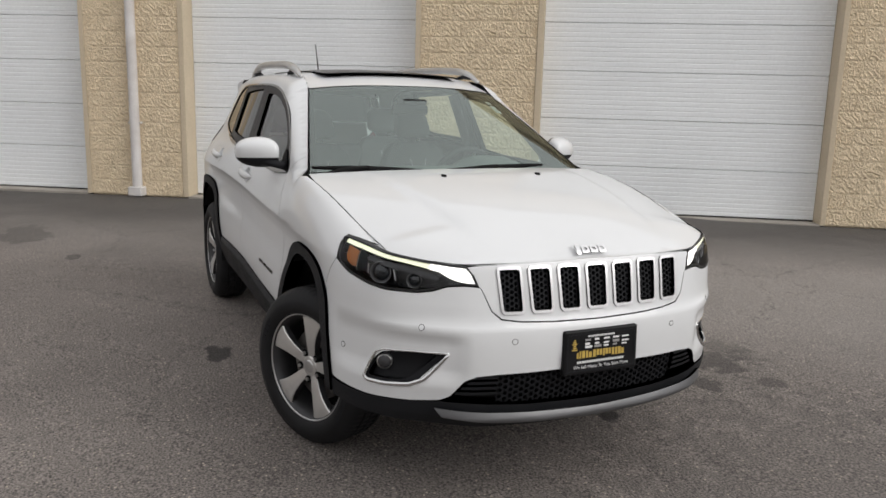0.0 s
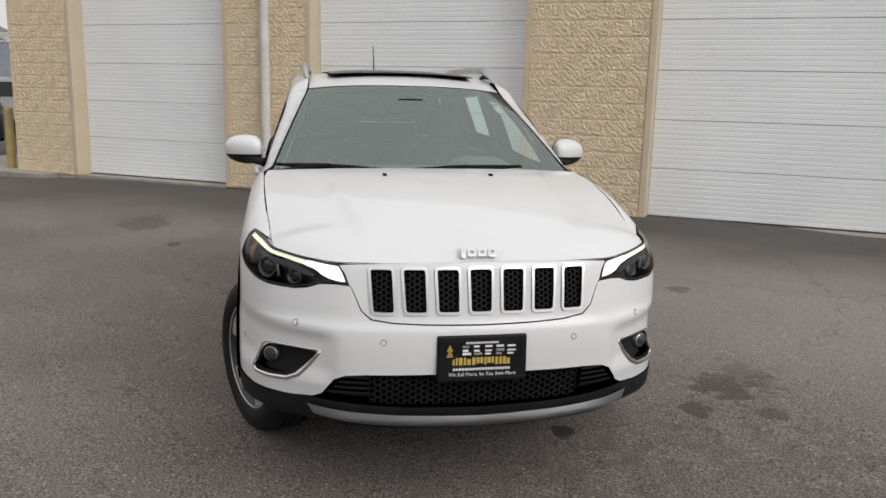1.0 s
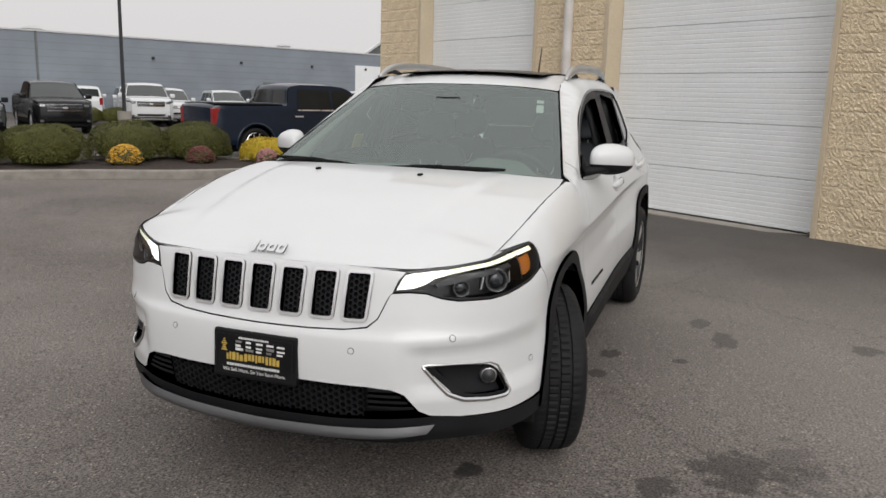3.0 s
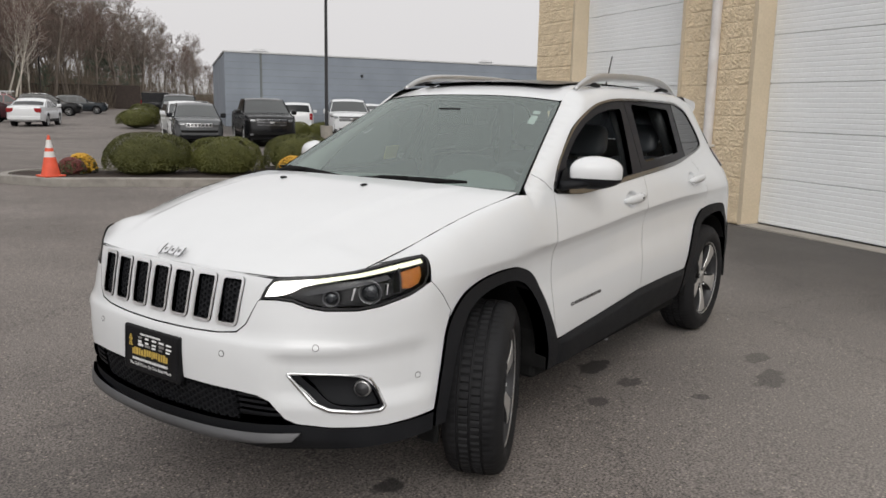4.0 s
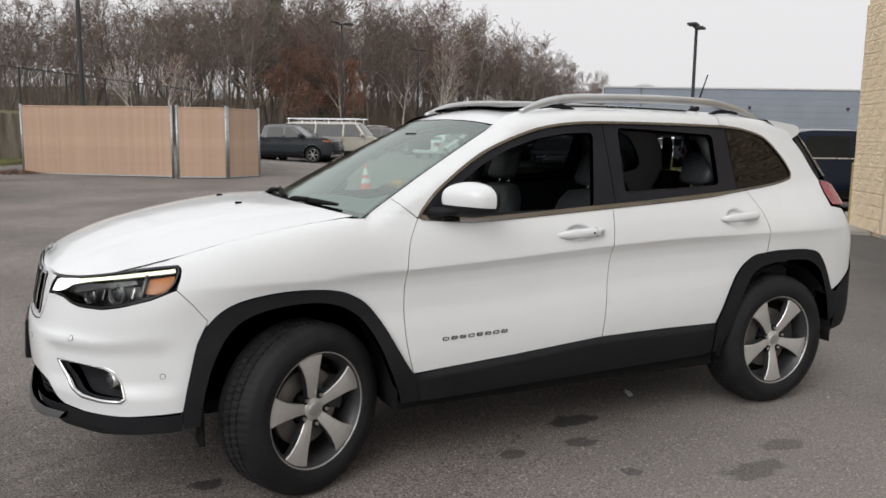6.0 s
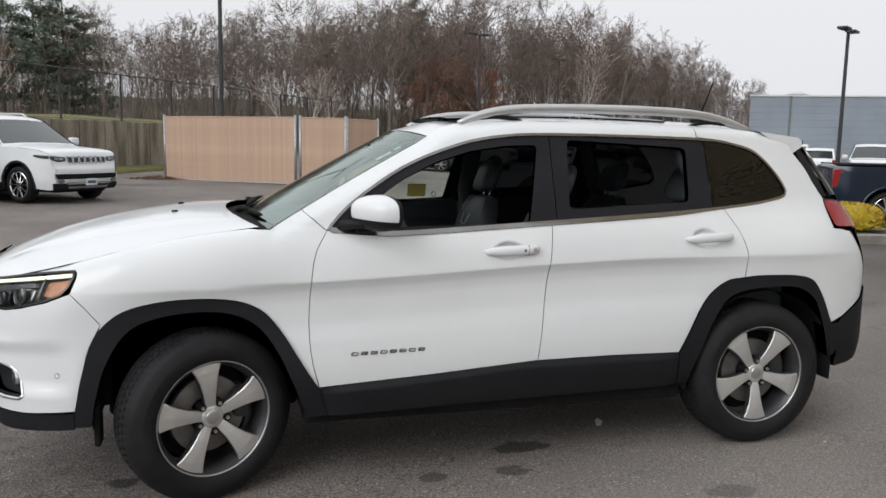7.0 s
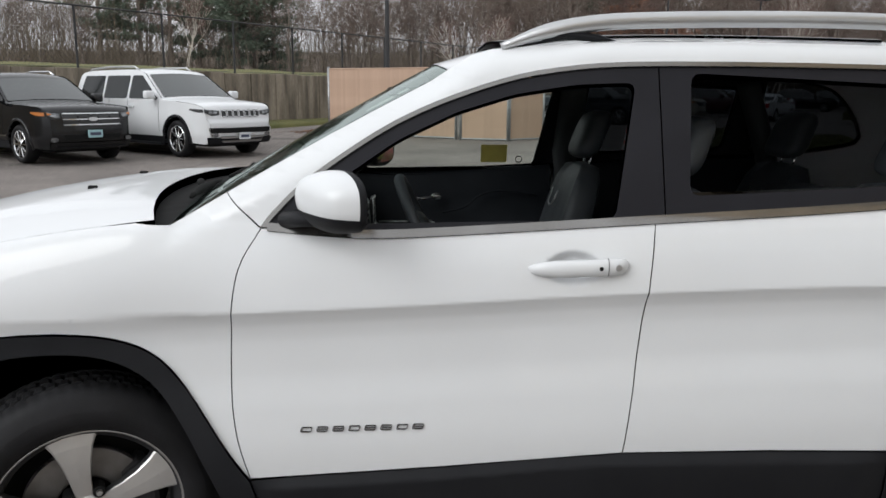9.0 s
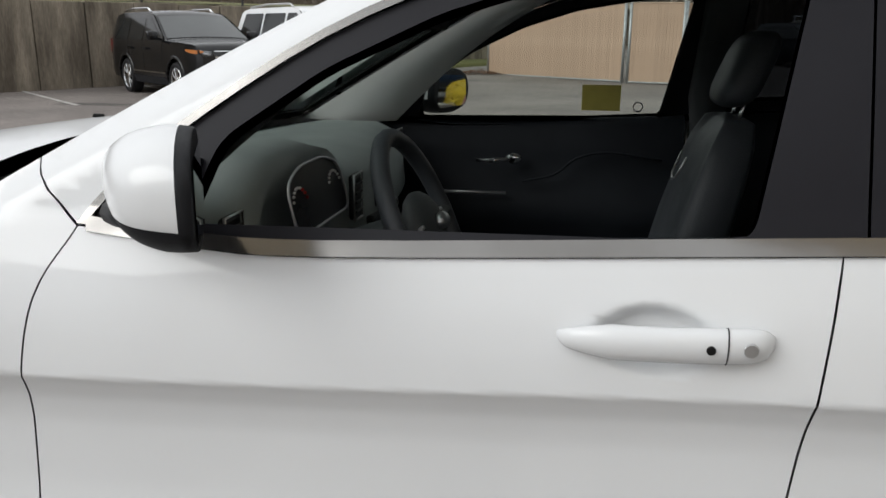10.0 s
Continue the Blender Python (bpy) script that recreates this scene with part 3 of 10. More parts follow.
def body(p, z):
    """The body's side, nose and tail: p metres round from the nose (negative on the right), at height z."""
    q = abs(p)
    x, y, nx, ny = plan(q)
    front = step(0.30, 0.72, x) * step(0.90, 0.60, y)
    rear = step(-2.9, -3.5, x)
    zc = crease_z(x)
    k = step(0.55, -0.35, x) * step(-2.75, -2.1, x)
    h = z - zc
    if h < -0.001:
        d = low_d(h) * (0.35 + 0.65 * max(k, step(-0.25, -0.4, h)))
    else:
        d = top_d(h)
    if x > -0.62:
        # the shoulder that rolls over to the bonnet
        t = step(-0.62, -0.15, x)
        zt = hood_z(x, shut_y(x)) if x < 0.66 else hood_z(0.66, shut_y(0.66)) - 0.10 * (x - 0.66)
        s = min(1.0, max(0.0, (z - (zt - 0.22)) / 0.22))
        deep = max(0.05, y - shut_y(min(x, 0.8)))
        e = low_d(min(h, -0.001)) * (0.4 + 0.6 * k) * (1 - s) - deep * (1 - math.sqrt(max(0.0, 1 - s * s)))
        d = (1 - t) * d + t * e
    if z > 0.95:
        d -= 0.085 * step(-1.8, -3.0, x) * step(0.95, 1.25, z)
        # the gutter rolls over to the roof
        s = min(1.0, max(0.0, (z - (roof_z(x) - 0.05)) / 0.05)) if x < -0.8 else 0.0
        d -= 0.045 * (1 - math.sqrt(max(0.0, 1 - s * s)))
    d = (1 - front) * d + front * nose_d(z)
    d = (1 - rear) * d + rear * tail_d(z)
    if 0.93 < z < 1.13 and -2.6 < x < -1.1:
        for cx, cz in ((-1.35, 1.008), (-2.37, 1.052)):
            d -= 0.026 * math.exp(-(((x - cx) / 0.064) ** 2 + ((z - cz) / 0.037) ** 2) ** 3)
    # the channel that sweeps out of the front lamps' recess across the bumper corners
    if q < pX(0.45) and 0.42 < z < 0.72:
        d -= 0.020 * step(0.50, 0.60, y) * step(0.45, 0.60, x) * step(0.44, 0.52, z) * step(0.665 + 0.03 * step(0.9, 0.6, x), 0.61, z)
    return (x + nx * d, (y + ny * d) * (1 if p >= 0 else -1), z)


def side_y(x, z):
    return body(pX(x), z)[1]


def side(x, z, sgn=1):
    """The body side by place along the car."""
    return body(sgn * pX(x), z)


def core(p):
    return (min(0.45, max(-2.8, p.x)), 0, min(1.2, max(0.5, p.z)))


def roof_at(x, y):
    e = abs(body(pX(x), roof_z(x) - 0.002)[1])
    zr = roof_z(x) - 0.002
    crown = spl((-3.2, 0.03), (-2.4, 0.042), (-1.5, 0.040), (-0.9, 0.03))(x)
    return (x, y, zr + crown * (1 - min(1.0, abs(y) / e) ** 2.2))




def screen(a, b):
    """The windscreen: a across (-1 to 1), b up (0 to 1)."""
    xe, ze = -0.285 - 0.745 * b, 1.108 + 0.409 * b + 0.008 * math.sin(math.pi * b)
    ye = 0.779 - 0.206 * b
    xc, zc = -0.205 - 0.780 * b, 1.112 + 0.436 * b + 0.008 * math.sin(math.pi * b)
    s = abs(a)
    return (xc + (xe - xc) * s ** 2.2, ye * a, zc + (ze - zc) * s ** 2.6)


def edge_z(x):
    """Height of the pillar's inner edge: along the windscreen, then along the roof."""
    b = (-0.285 - x) / 0.745
    zs = 1.108 + 0.409 * b + 0.008 * math.sin(math.pi * max(0.0, min(1.0, b)))
    t = step(-0.98, -1.18, x)
    return zs * (1 - t) + t * (roof_z(x) - 0.002) if x < -0.98 else zs


def edge_y(x):
    t = step(-0.98, -1.45, x)
    ys = 0.779 - 0.206 * (-0.285 - x) / 0.745
    return ys * (1 - t) + t * abs(body(pX(x), roof_z(x) - 0.002)[1]) if x < -0.98 else ys


def pillar_at(p, z):
    """The body's side where it rolls over into the windscreen and the roof."""
    x, y, z = body(p, z)
    if x > -0.22:
        return (x, y, z)
    ze = edge_z(x)
    s = min(1.0, max(0.0, 1 - (ze - z) / 0.075)) * step(-0.22, -0.34, x)
    by = abs(body(p, ze)[1])
    y2 = abs(y) - (by - edge_y(x)) * s * s
    return (x, math.copysign(y2, p), z)


def roof_skin(x, y):
    """The roof, drawn down at its front edge to meet the windscreen."""
    a = max(-1.0, min(1.0, y / 0.60))
    fx, fy, fz = screen(a, 1.0)
    drop = roof_at(fx, fy)[2] - fz - 0.002
    x, y, z = roof_at(x, y)
    return (x, y, z - drop * step(fx - 0.42, fx, x))


def sided(pts, sgn=1):
    """An outline given as places along the car and heights, for the body surface."""
    return [(sgn * pX(u), v) for u, v in (q[:2] for q in pts)]


def both(fn):
    for sgn in (1, -1):
        fn(sgn)


G = 0.0016  # half a shut line
# outlines of the side, places along the car and heights
SEAM_A = [(-0.528, 1.104), (-0.474, 1.004), (-0.452, 0.856), (-0.445, 0.681), (-0.457, 0.546), (-0.486, 0.428)]
SEAM_B = [(-1.569, 1.124), (-1.547, 0.941), (-1.518, 0.652), (-1.500, 0.494)]
SEAM_C = [(-2.523, 1.180), (-2.570, 1.075), (-2.593, 0.961), (-2.590, 0.857)]
ARCH_F = [(0.490, 0.395), (0.458, 0.545), (0.412, 0.692), (0.304, 0.792), (0.121, 0.832), (-0.100, 0.829), (-0.236, 0.783), (-0.328, 0.682), (-0.434, 0.503), (-0.486, 0.424)]
ARCH_R = [(-2.237, 0.494), (-2.360, 0.731), (-2.478, 0.835), (-2.590, 0.855), (-2.701, 0.863), (-2.934, 0.851), (-3.027, 0.781), (-3.115, 0.601)]
DAYLIGHT = [(-0.527, 1.108), (-0.70, 1.093), (-0.90, 1.090), (-1.57, 1.128), (-2.523, 1.185), (-2.871, 1.228), (-2.935, 1.262), (-2.930, 1.300), (-2.880, 1.375), (-2.777, 1.470), (-2.650, 1.511), (-2.417, 1.537), (-1.632, 1.545), (-1.324, 1.527), (-1.112, 1.478), (-0.880, 1.384), (-0.657, 1.240), (-0.560, 1.150)]
OPEN_F = [(-0.690, 1.116), (-1.466, 1.131), (-1.536, 1.490), (-1.376, 1.484), (-1.205, 1.457), (-1.045, 1.408), (-0.885, 1.333), (-0.735, 1.232)]
OPEN_R = [(-1.668, 1.192), (-2.323, 1.222), (-2.345, 1.487), (-1.689, 1.517)]


def smooth_line(pts, n=5):
    """An open line bent smoothly through its points."""
    p = [np.array(q[:2], float) for q in pts]
    p = [2 * p[0] - p[1]] + p + [2 * p[-1] - p[-2]]
    out = []
    for i in range(1, len(p) - 2):
        for j in range(n):
            t = j / n
            out.append(tuple(0.5 * (2 * p[i] + (p[i + 1] - p[i - 1]) * t + (2 * p[i - 1] - 5 * p[i] + 4 * p[i + 1] - p[i + 2]) * t * t + (3 * p[i] - p[i - 1] - 3 * p[i + 1] + p[i + 2]) * t ** 3)))
    out.append(tuple(p[-2]))
    return out


def shift(pts, dx, dz=0.0):
    return [(a + dx, b + dz) for a, b in pts]


def panel(name, outline, material, parent, label="", holes=(), sgn=1, lift=0.0, depth=0.014, cell=(0.05, 0.018), surf=None):
    me = skin(outline, surf or body, core, holes, cell, depth, lift)
    return part(name, me, material, parent, label)


seamA, seamB, seamC = (smooth_line(s) for s in (SEAM_A, SEAM_B, SEAM_C))
archF, archR = smooth_line(ARCH_F, 4), smooth_line(ARCH_R, 4)
daylight = smooth_line(DAYLIGHT + [DAYLIGHT[0]], 4)[:-1]

# bonnet
hood_out = []
for i in range(13):
    y = -0.785 + i * (1.57 / 12)
    hood_out.append((-0.10 - 0.14 * (y / 0.78) ** 2, y))
shutline = [(x, shut_y(x) + 0.0035) for x in (-0.1, 0.0, 0.1, 0.2, 0.3, 0.4, 0.5, 0.58, 0.64)]
lampedge = [body(p, z)[:2] for p, z in ((0.88, 0.934), (0.80, 0.925), (0.70, 0.912), (0.62, 0.904), (0.55, 0.899))]
front = [(plan_x(y) - 0.0795, y) for y in (0.46, 0.40, 0.32, 0.24, 0.16, 0.08, 0.0)]
half = shutline + lampedge + front
hood_out = hood_out + half + [(x, -y) for x, y in half[::-1][1:]]
panel("bonnet", hood_out, PAINT, suv, surf=lambda x, y: (x, y, hood_z(x, y)), depth=0.03, cell=0.03)
# painted flange under the bonnet's edge, that backs the gaps along lamps and grille
under = [(x, shut_y(x) + w) for x, w in ((0.30, 0.004), (0.42, 0.012), (0.5, 0.025), (0.58, 0.03), (0.64, 0.03), (0.69, 0.018))] + [body(p, z)[:2] for p, z in ((0.88, 0.932), (0.80, 0.921), (0.70, 0.908), (0.62, 0.901), (0.55, 0.897))] + [(plan_x(y) - 0.0715, y) for y in (0.46, 0.40, 0.32, 0.24, 0.16, 0.08, 0.0)]
panel("bonnet_flange", under + [(x, -y) for x, y in under[::-1][1:]], PAINT, suv, "white flange under the bonnet's edge", surf=lambda x, y: (x, y, hood_z(x, y) - 0.45 * max(0.0, abs(y) - shut_y(x))), lift=-0.004, depth=0.01, cell=0.04)


def fender(sgn):
    top = [(x, hood_z(x, shut_y(x)) - 0.0005) for x in (0.64, 0.56, 0.48, 0.40, 0.3, 0.2, 0.1, 0.0, -0.1, -0.2)]
    pil = [(x, edge_z(x)) for x in (-0.29, -0.36, -0.426)]
    line = [(0.385, 0.745), (0.44, 0.815), (0.4955, 0.872), (0.482, 0.905), (0.4735, 0.930), (0.4725, 0.948), (0.484, 0.9598), (0.56, 0.9545), (0.64, 0.9465), (0.68, 0.943)] + top + pil + shift(seamA, G)[0:] + [q for q in archF[::-1] if q[0] < 0.40]
    panel("front_wing", sided(line, sgn), PAINT, suv, surf=pillar_at)


both(fender)


def belt_line(x):
    """Lower edge of the side windows."""
    best = 9.0
    k = len(daylight)
    for i in range(k):
        (x0, z0), (x1, z1) = daylight[i], daylight[(i + 1) % k]
        if min(x0, x1) <= x <= max(x0, x1) and x0 != x1:
            best = min(best, z0 + (z1 - z0) * (x - x0) / (x1 - x0))
    return best


def front_door(sgn):
    line = shift(seamA, -G)[::-1] + [(x, belt_line(x) - 0.001) for x in (-0.68, -0.78, -0.90, -1.05, -1.2, -1.35, -1.48)] + [(-1.57 + G, 1.121)] + shift(seamB, G) + [(-1.0, 0.458)]
    d = panel("front_door", sided(line, sgn), PAINT, suv, cell=(0.022, 0.007))
    return d


def rear_door(sgn):
    line = shift(seamB, -G)[::-1] + [(x, belt_line(x) - 0.001) for x in (-1.68, -1.8, -1.95, -2.1, -2.25, -2.4)] + [(-2.523 + G, 1.183)] + shift(seamC, G) + [q for q in archR[::-1] if q[0] > -2.585] + [(-1.9, 0.498)]
    return panel("rear_door", sided(line, sgn), PAINT, suv, cell=(0.022, 0.007))


def split(pts, x):
    """The part of a closed outline behind (smaller) and ahead of a place along the car."""
    fwd, aft = [], []
    k = len(pts)
    for i in range(k):
        a, b = pts[i], pts[(i + 1) % k]
        (fwd if a[0] > x else aft).append(a)
        if (a[0] > x) != (b[0] > x):
            t = (x - a[0]) / (b[0] - a[0])
            c = (x, a[1] + t * (b[1] - a[1]))
            fwd.append((x + 0.002, c[1]))
            aft.append((x - 0.002, c[1]))
    return fwd, aft


def side_windows(sgn, fd, rd):
    inner = inset(daylight, 0.012)
    ff, rest = split(inner, -1.600)
    rf = split(rest, -2.46)[0]
    panel("window_frame", sided(ff, sgn), PILLAR, fd, "black window frame", holes=[sided(rounded(OPEN_F, 0.03), sgn)], lift=-0.006, depth=0.03)
    panel("window_frame", sided(rf, sgn), PILLAR, rd, "black window frame", holes=[sided(rounded([p for p in OPEN_R], 0.03), sgn)], lift=-0.006, depth=0.03)
    panel("quarter_window", sided(inner_quarter(), sgn), PRIVACY, suv, "dark tinted fixed glass", lift=-0.004, depth=0.004)
    panel("window_trim", sided(daylight, sgn), SIDECHROME, suv, "chrome strip round the side windows", holes=[sided(inner, sgn)], lift=0.002, depth=0.005)
    xs = [-0.545 - 0.06 * i for i in range(33)]
    low = [(x, belt_line(x)) for x in xs]
    panel("belt_strip", sided([(x, z - 0.009 * min(1.0, max(0.1, (x + 2.47) / 0.25))) for x, z in low] + [(x, z + 0.001 + 0.011 * min(1.0, max(0.1, (x + 2.47) / 0.25))) for x, z in low[::-1]], sgn), SIDECHROME, suv, "bright chrome belt strip", lift=0.006, depth=0.008)


def inner_quarter():
    return split(inset(daylight, 0.012), -2.46)[1]


def quarter(sgn):
    k = min(range(len(daylight)), key=lambda i: abs(daylight[i][0] + 2.523) + (0 if daylight[i][1] < 1.3 else 9))
    win = []
    i = k
    while not (daylight[i][0] > -2.42 and daylight[i][1] > 1.4):
        win.append(daylight[i])
        i = (i + 1) % len(daylight)
    top = [(x, roof_z(x) - 0.002) for x in (-2.42, -2.55, -2.7, -2.85, -3.0)]
    rear = [(-3.045, 1.462), (-3.12, 1.385), (-3.20, 1.235), (-3.17, 1.085), (-3.30, 1.065), (-3.36, 0.95), (-3.40, 0.80), (-3.36, 0.72), (-3.20, 0.63)]
    line = shift(seamC, -G)[::-1] + win + [(-2.42, 1.541)] + top + rear + [q for q in archR[::-1] if q[0] < -2.595]
    panel("rear_wing", sided(line, sgn), PAINT, suv)


def pillar(sgn):
    win = []
    for q in daylight:
        if q[1] > 1.125 and (q[0] > -2.425) and (q[1] > 1.3 or q[0] > -1.2) and not (q[0] < -1.0 and q[1] < 1.4):
            win.append(q)
    edge = [(x, edge_z(x)) for x in (-0.4285, -0.5, -0.6, -0.7, -0.8, -0.9, -0.98)]
    top = [(x, edge_z(x)) for x in (-1.04, -1.09, -1.15, -1.22, -1.3, -1.5, -1.8, -2.1, -2.416)]
    line = [(-0.5305, 1.106)] + edge + top + [(-2.416, 1.541)] + win
    panel("roof_pillar", sided(line, sgn), PAINT, suv, surf=pillar_at)


def flares(sgn):
    fin = smooth_line([(-0.435, 0.295), (-0.386, 0.430), (-0.304, 0.610), (-0.212, 0.724), (-0.077, 0.777), (0.122, 0.773), (0.274, 0.721), (0.363, 0.597), (0.41, 0.45), (0.43, 0.33)], 4)
    line = archF + [(-0.520, 0.300)] + fin + [(0.49, 0.33)]
    panel("wheel_arch_trim", sided(line, sgn), CLAD, suv, "black plastic arch trim", lift=0.014, depth=0.07)
    rin = smooth_line([(-3.115, 0.43), (-3.041, 0.648), (-2.978, 0.753), (-2.838, 0.805), (-2.546, 0.780), (-2.428, 0.672), (-2.347, 0.491), (-2.30, 0.33)], 4)
    line = archR + [(-3.168, 0.60), (-3.172, 0.46), (-3.15, 0.43)] + rin + [(-2.25, 0.33)]
    panel("wheel_arch_trim", sided(line, sgn), CLAD, suv, "black plastic arch trim", lift=0.014, depth=0.07)
    sill = [(-0.488, 0.424), (-1.0, 0.455), (-1.50, 0.491), (-1.9, 0.494), (-2.236, 0.490), (-2.252, 0.325), (-0.99, 0.305), (-0.522, 0.295)]
    brow = spl((-2.3, 0.490), (-1.9, 0.494), (-1.50, 0.491), (-1.0, 0.455), (-0.4, 0.420))

    def swell(p, z):
        """The cladding slopes out below its upper edge and then drops straight."""
        x, y, zz = body(p, z)
        ends = step(-2.26, -2.15, x) * step(-0.49, -0.60, x)
        return (x, y + sgn * ends * 0.020 * min(1.0, max(0.0, (brow(x) - z) / 0.026)), zz)

    panel("sill_cladding", sided(sill, sgn), CLAD, suv, "black plastic sill cladding with sloped upper edge", surf=swell, lift=0.006, depth=0.06, cell=(0.05, 0.009))


both(quarter)
both(pillar)
both(flares)
DOORPARTS = {}
for sgn in (1, -1):
    fd = front_door(sgn)
    rd = rear_door(sgn)
    side_windows(sgn, fd, rd)
    DOORPARTS[sgn] = (fd, rd)

# roof and windscreen
ro = []
for i in range(9):
    a = -1 + i / 4
    x, y, z = screen(a * 0.985, 1.0)
    ro.append((x + 0.003, y))
rest = []
for x in (-1.08, -1.14, -1.2, -1.3, -1.4, -1.55, -1.7, -2.0, -2.3, -2.6, -2.9, -3.05, -3.15):
    rest.append((x, edge_y(x) - 0.0005))
ro = ro + rest + [(-3.24, 0.4), (-3.26, 0.0), (-3.24, -0.4)] + [(x, -y) for x, y in rest[::-1]]
sun_hole = rounded([(-1.30, 0.44), (-2.35, 0.46), (-2.35, -0.46), (-1.30, -0.44)], 0.06)
panel("roof", ro, PAINT, suv, surf=roof_skin, holes=[sun_hole], cell=0.08)
panel("glass_roof", inset(sun_hole, 0.004), GLOSSBLACK, suv, "dark glass roof panel", surf=roof_at, lift=-0.003, cell=0.1)
scr = [(-1, 0.0), (-0.5, 0), (0, 0), (0.5, 0), (1, 0.0), (1, 1), (0.5, 1), (0, 1), (-0.5, 1), (-1, 1)]
panel("windscreen", [(a * 0.985, b) for a, b in scr], WINDSHIELD, suv, "faintly green windscreen", surf=screen, cell=0.1, depth=0.004).visible_shadow = False

# nose: bumper, grille, lamps
def mirror_pts(half):
    """A closed outline from its left half, centre to centre."""
    return half + [(-p, z) for p, z in half[::-1] if abs(p) > 1e-6]


LAMP = [(0.500, 0.826), (0.522, 0.868), (0.548, 0.896), (0.62, 0.901), (0.70, 0.908), (0.80, 0.921), (0.90, 0.934), (1.0, 0.944), (1.10, 0.953), (1.160, 0.958), (1.176, 0.951), (1.178, 0.935), (1.157, 0.895), (1.125, 0.862), (1.06, 0.838), (0.94, 0.810), (0.86, 0.799), (0.74, 0.797), (0.68, 0.806), (0.625, 0.824), (0.56, 0.829)]
lower_lamp = [(p, z - 0.005) for p, z in ([LAMP[0]] + LAMP[:12:-1])]
FOG = [(0.612, 0.572, 0.016), (0.74, 0.572, 0.03), (0.872, 0.562, 0.03), (0.925, 0.520, 0.03), (0.958, 0.440, 0.024), (0.85, 0.437, 0.03), (0.748, 0.446, 0.04), (0.685, 0.505, 0.04)]
fog = rounded(FOG, 0.02)
arch_part = sorted([(pX(a), b) for a, b in archF if a > 0.40], key=lambda q: -q[1])
bumper_half = [(0, 0.683), (0.2, 0.686), (0.33, 0.692), (0.41, 0.703), (0.448, 0.735), (0.475, 0.79), (0.490, 0.818)] + lower_lamp + [(pX(0.4972), 0.8695), (pX(0.4418), 0.8130), (pX(0.3870), 0.7432)] + [q for q in arch_part if q[1] < 0.72] + [(0.95, 0.383), (0.75, 0.386), (0.64, 0.397), (0.60, 0.415), (0.545, 0.478), (0.50, 0.497), (0.42, 0.503), (0.2, 0.505), (0, 0.506)]
panel("front_bumper", mirror_pts(bumper_half), PAINT, suv, holes=[fog, [(-p, z) for p, z in fog]], depth=0.03, cell=(0.03, 0.02))
# black lower lip, the air intake and the silver bar
intake_half = [(0, 0.503), (0.42, 0.500), (0.50, 0.493), (0.545, 0.472), (0.595, 0.412), (0.55, 0.392), (0.3, 0.376), (0, 0.370)]
lip_half = [(0, 0.369), (0.3, 0.375), (0.55, 0.391), (0.64, 0.394), (0.75, 0.383), (0.95, 0.380), (pX(0.495), 0.386), (pX(0.495), 0.318), (0.9, 0.308), (0.70, 0.295), (0.5, 0.280), (0, 0.264)]
panel("lower_lip", mirror_pts(lip_half), CLAD, suv, "black plastic lower lip", lift=0.005, depth=0.08)
grille_low = panel("lower_intake", mirror_pts(intake_half), MATTEBLACK, suv, "black lower air intake", lift=-0.05, depth=0.02)
bar_half = [(0, 0.340), (0.3, 0.349), (0.45, 0.356), (0.60, 0.364), (0.668, 0.368), (0.645, 0.338), (0.5, 0.327), (0.3, 0.315), (0, 0.305)]


def lip_at(p, z):
    """The lower lip juts out towards its lower edge."""
    q = Vector(body(p, z))
    s = min(1.0, abs(p) / 0.67)
    k = min(1.0, max(0.0, (0.357 + 0.022 * s - z) / 0.045))
    q.x += 0.012 + (0.040 - 0.016 * s * s) * k
    return q


panel("skid_bar", mirror_pts(bar_half), BARGREY, suv, "satin silver bar on the lower lip", surf=lip_at, lift=0.004, depth=0.03, cell=(0.04, 0.012))


def comb(region, r, lift, name, parent, material, surf=body, thick=0.020):
    """A honeycomb grid inside an outline."""
    def inside(u, v):
        c = False
        for i in range(len(region)):
            (x0, y0), (x1, y1) = region[i], region[(i + 1) % len(region)]
            if (y0 > v) != (y1 > v) and u < (x1 - x0) * (v - y0) / (y1 - y0) + x0:
                c = not c
        return c

    bm = bmesh.new()
    lo = [min(q[i] for q in region) for i in (0, 1)]
    hi = [max(q[i] for q in region) for i in (0, 1)]
    dx, dz = 1.5 * r, math.sqrt(3) * r
    for i in range(int((hi[0] - lo[0]) / dx) + 2):
        for j in range(int((hi[1] - lo[1]) / dz) + 2):
            u, v = lo[0] + i * dx, lo[1] + (j + 0.5 * (i % 2)) * dz
            if not inside(u, v):
                continue
            rings = []
            for rr, dd in ((r * 1.0, lift), (r * 0.74, lift), (r * 0.66, lift - thick)):
                ring = []
                for k in range(6):
                    a = math.pi * k / 3
                    p = Vector(surf(u + rr * math.cos(a), v + rr * math.sin(a)))
                    n = Vector((0.97, 0, 0.22))
                    ring.append(bm.verts.new(p + n * dd))
                rings.append(ring)
            for a, b in zip(rings, rings[1:]):
                for k in range(6):
                    bm.faces.new((a[k], a[(k + 1) % 6], b[(k + 1) % 6], b[k]))
    return part(name, bm, material, parent)


